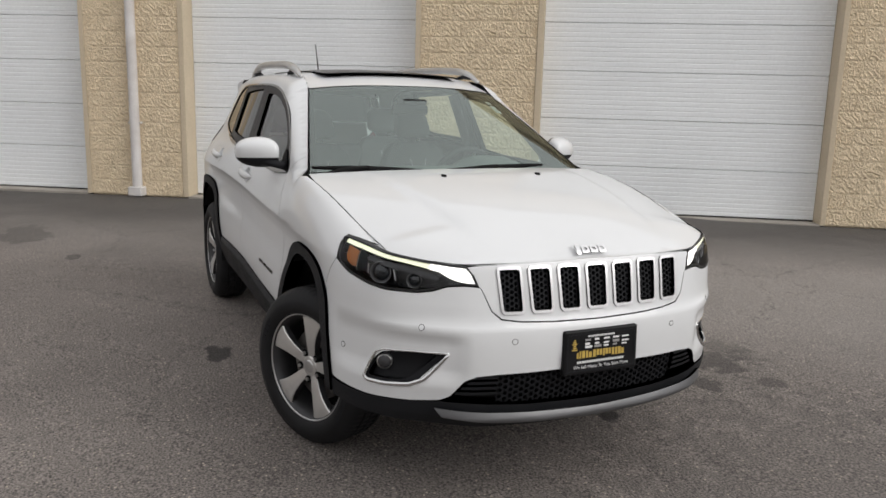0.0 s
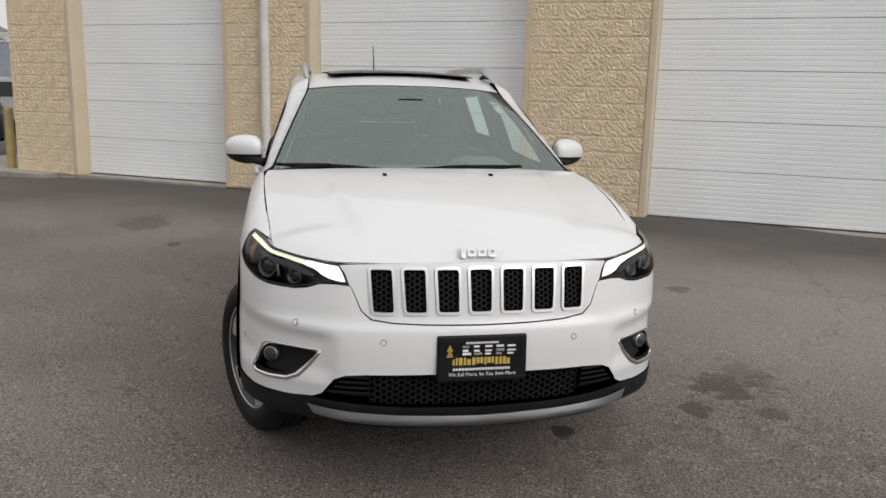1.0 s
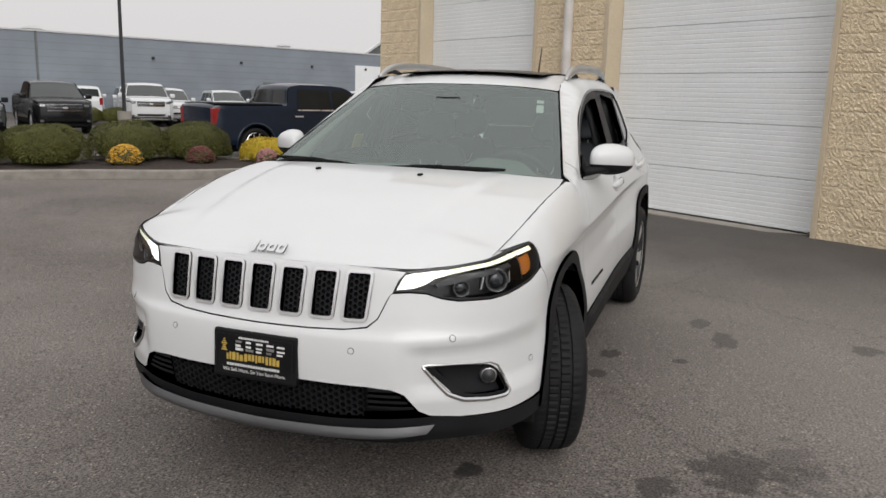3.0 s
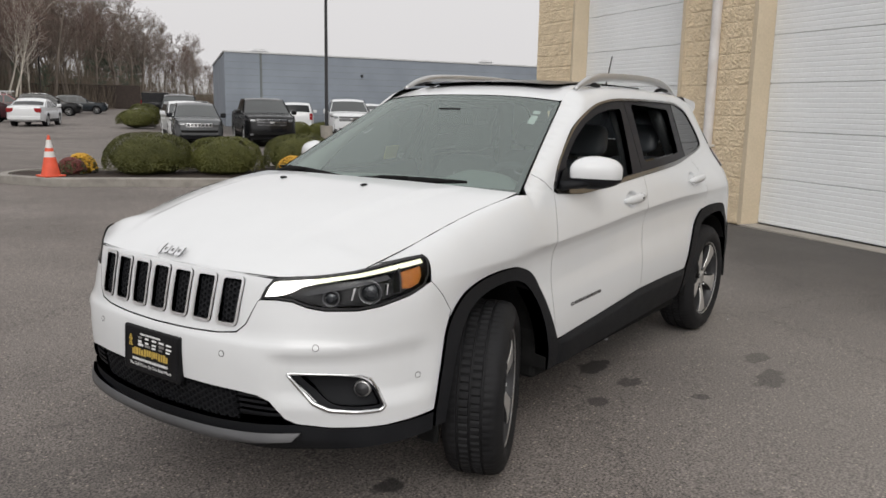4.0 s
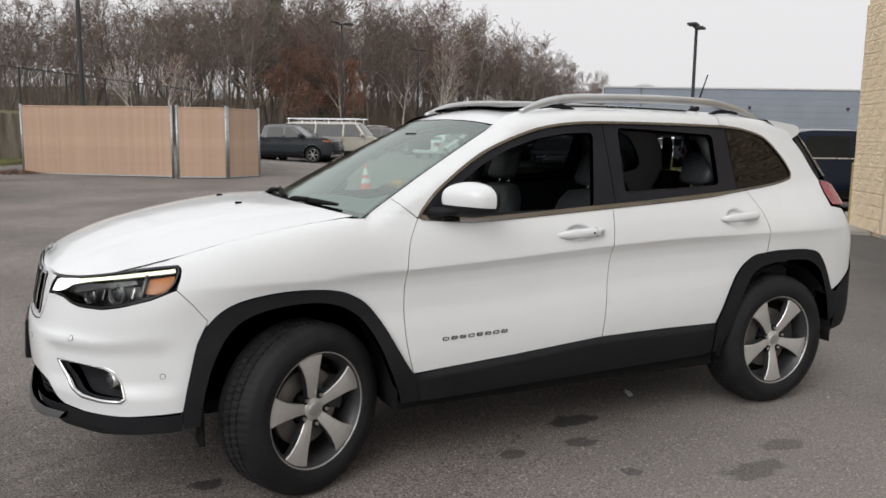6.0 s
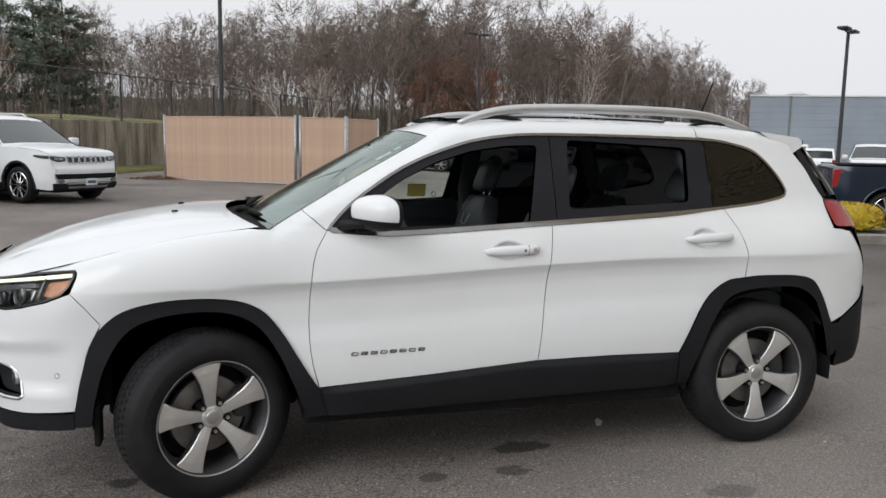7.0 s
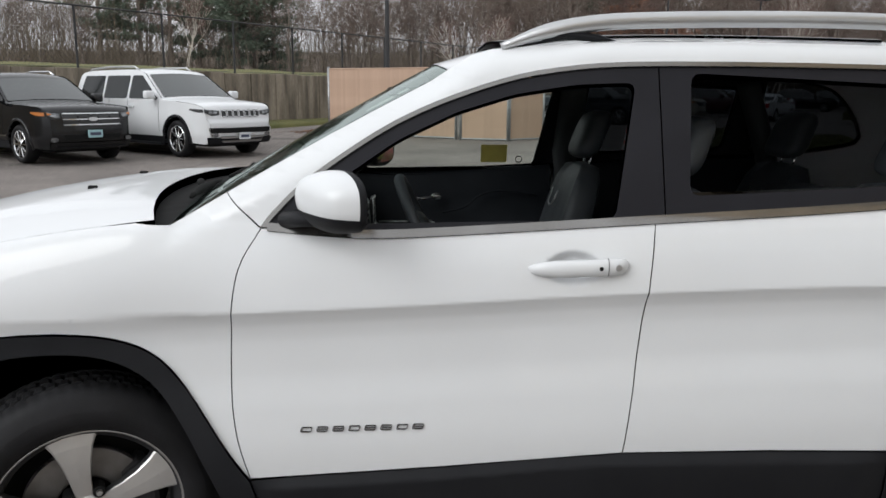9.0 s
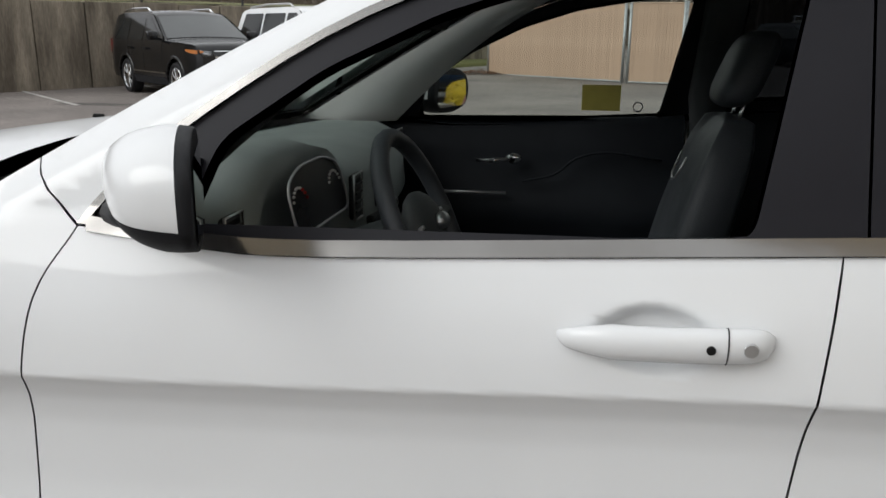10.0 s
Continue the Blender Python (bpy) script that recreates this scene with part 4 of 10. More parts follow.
comb([(-0.40, 0.385), (0.40, 0.385), (0.40, 0.495), (-0.40, 0.495)], 0.0145, -0.020, "mesh_insert", grille_low, CLAD)
for sgn in (1, -1):
    for k in range(4):
        z = 0.415 + 0.022 * k
        w = 0.585 - 0.024 * k
        panel("intake_slat", [(sgn * 0.415, z), (sgn * w, z), (sgn * (w - 0.008), z + 0.011), (sgn * 0.415, z + 0.011)], CLAD, grille_low, lift=-0.012, depth=0.03)

# the seven-slot face
face_half = [(0, 0.907), (0.2, 0.905), (0.38, 0.9005), (0.47, 0.898), (0.548, 0.893), (0.518, 0.866), (0.496, 0.824), (0.486, 0.816), (0.470, 0.788), (0.444, 0.737), (0.407, 0.708), (0.33, 0.697), (0.2, 0.691), (0, 0.688)]
slots = []
for k in range(-3, 4):
    c, b = k * 0.1255, k * 0.1205
    w = 0.0512
    slots.append(rounded([(c - w, 0.893), (c + w, 0.893), (b + w * 0.93, 0.722), (b - w * 0.93, 0.722)], 0.022))
face = panel("grille", mirror_pts(face_half), PAINT, suv, "white grille face with seven chrome-framed slots", holes=[inset(s, 0.004) for s in slots], cell=(0.03, 0.03), depth=0.02)
for s in slots:
    panel("slot_frame", s, BRIGHTTRIM, face, "chrome slot frame", holes=[inset(s, 0.0105)], lift=0.006, depth=0.02, cell=0.08)
    inner = inset(s, 0.0075)
    panel("slot_backing", inner, MATTEBLACK, face, lift=-0.030, depth=0.0, cell=0.08)
    comb(inset(s, 0.009), 0.0118, -0.008, "slot_mesh", face, CLAD)


def disc_on(name, p, z, r, material, parent, lift=0.002, label="", hole=0.0, n=20):
    ring = [(p + r * math.cos(2 * math.pi * i / n), z + r * math.sin(2 * math.pi * i / n)) for i in range(n)]
    holes = [[(p + hole * math.cos(2 * math.pi * i / n), z + hole * math.sin(2 * math.pi * i / n)) for i in range(n)]] if hole else []
    return panel(name, ring, material, parent, label, holes=holes, lift=lift, depth=0.004, cell=1.0)


for sgn in (1, -1):
    for p, z in ((pY(0.360), 0.627), (pY(0.668) + 0.01, 0.672), (pX(0.56), 0.538)):
        s = disc_on("parking_sensor", sgn * p, z, 0.0115, CLAD, suv, 0.0012, "small parking sensor", hole=0.0095)
        disc_on("sensor_face", sgn * p, z, 0.0095, PAINT, s, 0.0012)


def orb(bm, c, r, squash=(1, 1, 1), seg=20, rings=12, m=None):
    res = bmesh.ops.create_uvsphere(bm, u_segments=seg, v_segments=rings, radius=1.0)
    for v in res["verts"]:
        v.co = Vector((v.co.x * r * squash[0], v.co.y * r * squash[1], v.co.z * r * squash[2]))
        if m is not None:
            v.co = m @ v.co
        v.co += Vector(c)
    return res["verts"]


def headlamp(sgn):
    fl = lambda pts: [(sgn * p, z) for p, z in pts]
    h = panel("headlamp", fl(inset(LAMP, 0.001)), GLOSSBLACK, suv, "lit headlamp with white light strip and amber reflector", holes=[fl(inset(LAMP, 0.007))], lift=0.003, depth=0.05, cell=(0.05, 0.05))
    panel("housing", fl(inset(LAMP, 0.002)), GLOSSBLACK, h, "black lamp housing", lift=-0.075, depth=0.0, cell=(0.05, 0.05))
    panel("lens", fl(inset(LAMP, 0.006)), LENS, h, "clear lamp lens", lift=0.001, depth=0.0, cell=(0.04, 0.04)).visible_shadow = False
    top = inset(LAMP, 0.008)
    ridge = sorted([q for q in top if q[1] > 0.868 + 0.09 * (q[0] - 0.52) and 0.54 < q[0] < 1.168 and q[1] > 0.88], key=lambda q: q[0])
    inner = [q for q in ridge if q[0] < 0.80]
    outer = [q for q in ridge if q[0] >= 0.78]
    wedge = [(0.512, 0.834), (0.530, 0.866)] + inner + [(inner[-1][0], inner[-1][1] - 0.019), (0.72, 0.886), (0.66, 0.872), (0.62, 0.852), (0.585, 0.842), (0.56, 0.838)]
    panel("light_strip", fl(wedge), LEDWHITE, h, "lit white light strip", lift=-0.007, depth=0.004, cell=(0.04, 0.04))
    strip = [(inner[-1][0] + 0.001, inner[-1][1] - 0.001)] + outer + [(a, b - 0.013) for a, b in outer[::-1]] + [(inner[-1][0] + 0.001, inner[-1][1] - 0.018)]
    panel("light_strip", fl(strip), LEDEDGE, h, "dim yellowish end of the light strip", lift=-0.007, depth=0.004, cell=(0.04, 0.04))
    amber = [(1.032, 0.862), (1.046, 0.922), (1.155, 0.935), (1.143, 0.898), (1.118, 0.872), (1.08, 0.858)]
    panel("reflector", fl(rounded(amber, 0.008)), AMBER, h, "amber side reflector", lift=-0.028, depth=0.01, cell=(0.04, 0.04))
    panel("lamp_divider", fl([(1.020, 0.846), (1.036, 0.928), (1.044, 0.929), (1.028, 0.846)]), GLOSSBLACK, h, "", lift=-0.006, depth=0.05, cell=(0.05, 0.05))
    shelf = [(0.66, 0.852), (0.72, 0.874), (0.80, 0.890), (0.99, 0.915), (1.00, 0.900), (0.80, 0.868), (0.72, 0.850), (0.67, 0.840)]
    panel("inner_bezel", fl(shelf), RIMGREY, h, "grey lamp bezel", lift=-0.020, depth=0.02, cell=(0.05, 0.05))
    for p, z, r in ((0.90, 0.853, 0.031), (0.76, 0.833, 0.022)):
        c = Vector(body(sgn * p, z))
        b = Vector(body(sgn * p, z))
        n = Vector((0.80, 0.58 * sgn, 0.1)).normalized()
        q = n.to_track_quat("Z", "Y").to_matrix().to_4x4()
        bm = bmesh.new()
        lathe(bm, [(r * 1.35, 0.0), (r * 1.30, 0.012), (r * 1.05, 0.010), (r * 1.0, -0.01)], 24, "Z")
        bmesh.ops.transform(bm, matrix=Matrix.Translation(c - n * 0.040) @ q, verts=bm.verts[:])
        part("projector_ring", bm, RIMGREY, h, "", True)
        bm = bmesh.new()
        orb(bm, (0, 0, 0), r, (1, 1, 0.5))
        bmesh.ops.transform(bm, matrix=Matrix.Translation(c - n * 0.040) @ q, verts=bm.verts[:])
        part("projector", bm, CRYSTAL, h, "dark glassy projector", True)
        bm = bmesh.new()
        lathe(bm, [(r * 1.34, 0.0125), (r * 1.30, 0.0145), (r * 1.24, 0.0125)], 24, "Z")
        bmesh.ops.transform(bm, matrix=Matrix.Translation(c - n * 0.040) @ q, verts=bm.verts[:])
        part("projector_lip", bm, DARKCHROME, h, "thin bright ring", True)
    # slim satin fins added to stand in for upright glints inside the lamp
    for p, z0, z1, w in ((0.832, 0.828, 0.872, 0.006), (0.975, 0.842, 0.886, 0.005)):
        panel("glint_fin", fl([(p, z0), (p + 0.012, z1), (p + 0.012 + w, z1), (p + w, z0)]), SATIN, h, "small bright fin added as a glint in the lamp", lift=-0.028, depth=0.02, cell=(0.05, 0.05))


both(headlamp)


def foglamp(sgn):
    fl = lambda pts: [(sgn * p, z) for p, z in pts]
    h = panel("fog_lamp_recess", fl(inset(fog, -0.004)), CLAD, suv, "black recess for the fog lamp", lift=-0.045, depth=0.0)
    hole = rounded([(0.650, 0.566, 0.012), (0.74, 0.566, 0.03), (0.868, 0.556, 0.03), (0.918, 0.517, 0.03), (0.946, 0.457, 0.02), (0.85, 0.456, 0.03), (0.768, 0.465, 0.04), (0.712, 0.512, 0.03)], 0.02)
    panel("fog_lamp_trim", fl(inset(fog, -0.002)), CLAD, h, "black inner edge", holes=[fl(hole)], lift=-0.012, depth=0.03)
    loop = [(0.606, 0.574, 0.007), (0.655, 0.517, 0.009), (0.700, 0.472, 0.010), (0.755, 0.449, 0.010), (0.85, 0.440, 0.009), (0.930, 0.440, 0.008), (0.951, 0.452, 0.007), (0.930, 0.510, 0.006), (0.902, 0.552, 0.005), (0.868, 0.567, 0.004), (0.74, 0.574, 0.004), (0.625, 0.577, 0.005), (0.606, 0.574, 0.007)]
    bm = bmesh.new()
    path, rad = [], []
    for (p0, z0, r0), (p1, z1, r1) in zip(loop, loop[1:]):
        for i in range(4):
            t = i / 4
            q = body(sgn * (p0 + (p1 - p0) * t), z0 + (z1 - z0) * t)
            path.append(Vector(q) + Vector((-0.003, 0, 0)))
            rad.append(r0 + (r1 - r0) * t)
    tube(bm, path + [path[0]], rad + [rad[0]], 8)
    part("fog_lamp_trim", bm, CHROME, h, "chrome ring", True)
    c = Vector(body(sgn * 0.868, 0.512))
    n = Vector((0.88, 0.45 * sgn, 0.0)).normalized()
    q = n.to_track_quat("Z", "Y").to_matrix().to_4x4()
    for nm, prof, mt in (("fog_lamp_body", [(0.030, -0.03), (0.030, 0.012), (0.025, 0.014)], SATIN), ("fog_lamp_lens", [(0.026, 0.010), (0.018, 0.018), (0.0005, 0.021)], RIMGREY)):
        bm = bmesh.new()
        lathe(bm, prof, 20, "Z")
        bmesh.ops.transform(bm, matrix=Matrix.Translation(c - n * 0.030) @ q, verts=bm.verts[:])
        part(nm, bm, mt, h, "", True)


both(foglamp)

# number plate holder with a dealer's plate
plate = part("plate_holder", bmesh.new(), PLATEBLACK, suv, "black dealer plate with gold and white print")
bm = bmesh.new()
box(bm, 1.018, 1.048, -0.168, 0.168, 0.478, 0.652, 0.008)
tilt = Matrix.Translation((1.03, 0, 0.56)) @ Matrix.Rotation(radians(-3), 4, "Y") @ Matrix.Translation((-1.03, 0, -0.56))
bmesh.ops.transform(bm, matrix=tilt, verts=bm.verts[:])
bm.to_mesh(plate.data)
bm.free()


def plate_bar(y0, y1, z0, z1, material, name="print_bar", x=1.0495):
    bm = bmesh.new()
    box(bm, x - 0.001, x, y0, y1, z0, z1)
    bmesh.ops.transform(bm, matrix=tilt, verts=bm.verts[:])
    part(name, bm, material, plate)


bm = bmesh.new()
for y0, y1, z0, z1 in ((-0.155, 0.155, 0.632, 0.636), (-0.155, 0.155, 0.492, 0.496), (-0.155, -0.151, 0.496, 0.632), (0.151, 0.155, 0.496, 0.632)):
    box(bm, 1.0485, 1.0497, y0, y1, z0, z1)
bmesh.ops.transform(bm, matrix=tilt, verts=bm.verts[:])
part("plate_edge", bm, CLAD, plate)
rng = random.Random(4)
y = -0.112
for k in range(15):  # large gold lettering, as plain bars
    w = rng.uniform(0.006, 0.014)
    plate_bar(y, y + w, 0.543 + rng.choice((0, 0, 0.005)), 0.571 - rng.choice((0, 0, 0.006)), GOLD)
    y += w + rng.uniform(0.003, 0.006)
for k in range(14):
    y = -0.062 + k * 0.0088
    plate_bar(y, y + 0.0062, 0.622, 0.629, PALEPRINT)
for k in range(20):
    y = -0.11 + k * 0.0108
    plate_bar(y, y + 0.008, 0.523, 0.532, PALEPRINT)
for row in (0.608, 0.592, 0.580):
    for k in range(5):
        y = -0.075 + k * 0.042
        plate_bar(y, y + rng.uniform(0.018, 0.032), row, row + rng.uniform(0.006, 0.010), PALEPRINT if rng.random() < 0.7 else SATIN)
for k, w in enumerate((0.006, 0.012, 0.022, 0.010, 0.016, 0.024)):
    plate_bar(-0.122 - w / 2, -0.122 + w / 2, 0.612 - 0.0075 * k, 0.617 - 0.0075 * k, GOLD)


def words(text, size, m, material, parent, name="lettering"):
    cu = bpy.data.curves.new(name, "FONT")
    cu.body, cu.size, cu.align_x, cu.align_y = text, size, "CENTER", "CENTER"
    cu.extrude = 0.0003
    ob = new(name, cu)
    dg = bpy.context.evaluated_depsgraph_get()
    me = bpy.data.meshes.new_from_object(ob.evaluated_get(dg))
    bpy.data.objects.remove(ob)
    me.transform(m)
    me.materials.clear()
    return part(name, me, material, parent)


words("We Sell More, So You Save More", 0.0185, tilt @ Matrix.Translation((1.0495, 0, 0.508)) @ Matrix(((0, 0, 1, 0), (1, 0, 0, 0), (0, 1, 0, 0), (0, 0, 0, 1))), PALEPRINT, plate)

# raised emblem on the bonnet's nose, and the nameplates on the doors, as plain shapes
em = None
for k, (w, h) in enumerate(((0.020, 0.034), (0.034, 0.024), (0.034, 0.024), (0.034, 0.028))):
    c = (-0.060, -0.027, 0.012, 0.051)[k]
    pts = rounded([(c - w / 2 - 0.002, 0.0 - h / 2), (c + w / 2 - 0.002, -h / 2), (c + w / 2 + 0.002, h / 2), (c - w / 2 + 0.002, h / 2)], 0.008)
    hole = [] if k == 0 else [rounded([(c - w * 0.22, -h * 0.16), (c + w * 0.22, -h * 0.16), (c + w * 0.22, h * 0.2), (c - w * 0.22, h * 0.2)], 0.004)]
    nose_at = lambda u, v: body(u, 0.9375 + v)
    e = panel("emblem", pts, BRIGHTTRIM, suv if em is None else em, "raised silver emblem" if em is None else "", holes=hole, surf=nose_at, lift=0.0035, depth=0.004, cell=0.1)
    em = em or e
for sgn in (1, -1):
    nm = None
    for k in range(8):
        x = -0.624 - k * 0.0428
        z = 0.569 + 0.001 * k
        pts = rounded([(x, z - 0.0075), (x - 0.030, z - 0.0075), (x - 0.034, z + 0.0075), (x - 0.004, z + 0.0075)], 0.005)
        if k % 3:
            hole = [[(x - 0.0055, z - 0.0045), (x - 0.0285, z - 0.0045), (x - 0.0297, z - 0.0015), (x - 0.0067, z - 0.0015)], [(x - 0.0075, z + 0.0012), (x - 0.0302, z + 0.0012), (x - 0.0314, z + 0.0045), (x - 0.0087, z + 0.0045)]]
        else:
            hole = [[(x - 0.006, z - 0.0045), (x - 0.0285, z - 0.0045), (x - 0.0312, z + 0.0045), (x - 0.0087, z + 0.0045)]]
        e = panel("nameplate", sided(pts, sgn), DARKCHROME, DOORPARTS[sgn][0], "dark chrome nameplate" if nm is None else "", holes=[sided(h, sgn) for h in hole], lift=0.004, depth=0.004, cell=0.1)
        nm = nm or e

# handles
def handle(sgn, x0, z0, x1, z1, keyed, parent):
    bm = bmesh.new()
    pts, rad = [], []
    for i in range(25):
        t = i / 24
        x, z = x0 + (x1 - x0) * t, z0 + (z1 - z0) * t
        out = 0.036 * math.sin(math.pi * min(1, max(0, t))) ** 0.35 if 0 < t < 1 else 0.0
        pts.append((x, sgn * (side_y(x, 0.955) - 0.014 + out * 0.62), z + 0.004))
        rad.append(0.004 + 0.0165 * (min(1.0, t / 0.26) ** 0.5 if t < 0.5 else math.sqrt(max(0.0, 1 - (max(0.0, t - 0.86) / 0.142) ** 2))))
    rings = []
    for (x, y, z), r in zip(pts, rad):
        rings.append([bm.verts.new((x, y + sgn * 0.75 * r * math.cos(a), z + 1.12 * r * math.sin(a))) for a in [2 * math.pi * j / 14 for j in range(14)]])
    for a, b in zip(rings, rings[1:]):
        for j in range(14):
            bm.faces.new((a[j], a[(j + 1) % 14], b[(j + 1) % 14], b[j]))
    bm.faces.new(rings[0])
    bm.faces.new(rings[-1])
    bmesh.ops.recalc_face_normals(bm, faces=bm.faces[:])
    h = part("door_handle", bm, PAINT, parent, "white door handle", True)
    if keyed:
        bm = bmesh.new()
        t = 0.775
        x, z = x0 + (x1 - x0) * t, z0 + (z1 - z0) * t + 0.004
        y = side_y(x, 0.955) - 0.014 + 0.036 * math.sin(math.pi * t) ** 0.35 * 0.62
        ring = [(x, sgn * (y + 0.0158 * math.cos(a)), z + 0.0234 * math.sin(a)) for a in [2 * math.pi * k / 16 for k in range(17)]]
        tube(bm, ring, 0.0009, 5)
        part("cap_seam", bm, CLAD, h)
        for t, r, mt, nm in ((0.875, 0.0095, SATIN, "key_cover"), (0.70, 0.006, MATTEBLACK, "lock_button")):
            x, z = x0 + (x1 - x0) * t, z0 + (z1 - z0) * t
            y = sgn * (side_y(x, 0.955) - 0.014 + 0.036 * math.sin(math.pi * t) ** 0.35 * 0.62 + 0.0144)
            z += 0.004
            bm = bmesh.new()
            cyl(bm, (x, y, z), (x, y + sgn * 0.003, z), r, r * 0.85, 18)
            part(nm, bm, mt, h)


for sgn in (1, -1):
    handle(sgn, -1.228, 1.003, -1.494, 1.012, sgn == 1, DOORPARTS[sgn][0])
    handle(sgn, -2.246, 1.045, -2.508, 1.058, False, DOORPARTS[sgn][1])


# mirrors
def wing_mirror(sgn):
    base = bmesh.new()
    tube(base, [(-0.60, sgn * 0.805, 1.128), (-0.64, sgn * 0.855, 1.136), (-0.69, sgn * 0.905, 1.146)], [0.034, 0.028, 0.030], 12, 0.7)
    arm = part("wing_mirror", base, CLAD, suv, "white wing mirror with black lower half", True)
    shell = bmesh.new()
    bmesh.ops.create_uvsphere(shell, u_segments=40, v_segments=28, radius=1.0)
    mx, my, mz = -0.737, 0.924, 1.1885
    sweep = 0.45
    for v in shell.verts:
        x, y, z = v.co
        f = lambda c, e: math.copysign(abs(c) ** e, c)
        x, y, z = f(x, 0.74), f(y, 0.62), f(z, 0.70)
        taper = 1.0 - 0.20 * max(0.0, y) - 0.22 * max(0.0, x)
        # the cap is fullest above its waist and draws in towards its lower edge
        drawn = 0.10 * max(0.0, -z) * max(0.0, x)
        px = mx + 0.098 * (x * taper * 1.15 - drawn if x > 0 else x)
        py = my + 0.1005 * y
        px = max(px, mx - 0.042) - sweep * (py - my)
        v.co = Vector((px, sgn * py, mz + 0.078 * z * taper))
    bmesh.ops.recalc_face_normals(shell, faces=shell.faces[:])
    across = (1, sgn * sweep, 0)
    for nm, mt, flip in (("mirror_cap", PAINT, False), ("mirror_lower", CLAD, True)):
        bm = shell.copy()
        bmesh.ops.bisect_plane(bm, geom=bm.verts[:] + bm.edges[:] + bm.faces[:], plane_co=(mx, 0, 1.161 if not flip else 1.1595), plane_no=(-0.06, 0, 1), clear_inner=not flip, clear_outer=flip)
        if not flip:
            bmesh.ops.bisect_plane(bm, geom=bm.verts[:] + bm.edges[:] + bm.faces[:], plane_co=(mx - 0.022, sgn * my, 0), plane_no=across, clear_inner=True)
        part(nm, bm, mt, arm, "", True)
    bm = shell.copy()
    bmesh.ops.bisect_plane(bm, geom=bm.verts[:] + bm.edges[:] + bm.faces[:], plane_co=(mx - 0.023, sgn * my, 0), plane_no=across, clear_outer=True)
    part("mirror_rim", bm, CLAD, arm, "", True)
    bm = bmesh.new()
    rim = rounded([(sgn * 0.842, 1.130), (sgn * 1.005, 1.134), (sgn * 0.998, 1.236), (sgn * 0.852, 1.244)], 0.03)
    vs = [bm.verts.new((mx - 0.0445 - sweep * (abs(y) - my), y, z)) for y, z in rim]
    bm.faces.new(vs)
    bmesh.ops.recalc_face_normals(bm, faces=bm.faces[:])
    part("mirror_glass", bm, MIRROR, arm, "mirror glass")
    shell.free()
    sail = [(-0.560, 1.108), (-0.705, 1.108), (-0.712, 1.205), (-0.665, 1.195)]
    panel("mirror_sail", sided(sail, sgn), CLAD, arm, "", lift=0.004, depth=0.02)


both(wing_mirror)

# roof rails, aerial, wipers, washer jets
for sgn in (1, -1):
    pts = smooth_line([(-1.175, 1.585), (-1.28, 1.622), (-1.42, 1.650), (-1.60, 1.662), (-2.0, 1.668), (-2.40, 1.660), (-2.62, 1.630), (-2.80, 1.583)], 4)
    bm = bmesh.new()
    tube(bm, [(x, sgn * (0.572 - 0.06 * step(-2.0, -2.9, x)), z) for x, z in pts], [0.024 - 0.012 * step(0.16, 0.0, abs(x + 1.175)) - 0.008 * step(0.14, 0.0, abs(x + 2.8)) for x, z in pts], 12, 0.95)
    rail = part("roof_rail", bm, SATIN, suv, "satin silver roof rail", True)
    for x in (-1.36, -2.58):
        bm = bmesh.new()
        y = sgn * (0.565 - 0.06 * step(-2.0, -2.9, x))
        e = 1 if x > -2 else -1
        tube(bm, [(x + e * 0.13, y, 1.604), (x + e * 0.06, y, 1.614), (x, y, 1.622), (x - e * 0.09, y, 1.612), (x - e * 0.16, y, 1.596)], [0.006, 0.020, 0.024, 0.018, 0.005], 10, 0.6)
        part("rail_foot", bm, CLAD, rail)
bm = bmesh.new()
cyl(bm, (-2.78, 0, 1.632), (-2.84, 0, 1.655), 0.022, 0.012, 12)
cyl(bm, (-2.82, 0, 1.65), (-2.905, 0, 1.868), 0.0055, 0.0035, 8)
part("aerial", bm, MATTEBLACK, suv, "short black roof aerial", True)
for a0, b0, a1, b1, ap in ((-0.98, 0.055, -0.28, 0.015, -0.62), (-0.12, 0.015, 0.66, 0.050, 0.30)):
    bm = bmesh.new()
    pts = []
    for i in range(9):
        t = i / 8
        p = Vector(screen(a0 + (a1 - a0) * t, b0 + (b1 - b0) * t))
        pts.append(p + Vector((0.012, 0, 0.014)))
    tube(bm, pts, [0.006 + 0.009 * math.sin(math.pi * i / 8) for i in range(9)], 8)
    w = part("wiper", bm, MATTEBLACK, suv, "black windscreen wiper", True)
    bm = bmesh.new()
    q = Vector(screen((a0 + a1) / 2, (b0 + b1) / 2)) + Vector((0.018, 0, 0.022))
    e = Vector(screen(a0 + 0.04, 0.0)) + Vector((0.05, 0, 0.0))
    tube(bm, [e, (e + q) / 2 + Vector((0.01, 0, 0.012)), q], [0.016, 0.014, 0.010], 8)
    part("wiper_arm", bm, MATTEBLACK, w, "", True)
for y in (-0.257, 0.240):
    bm = bmesh.new()
    box(bm, 0.118, 0.148, y - 0.009, y + 0.009, hood_z(0.133, y) - 0.002, hood_z(0.133, y) + 0.009, 0.004)
    part("washer_jet", bm, MATTEBLACK, suv)
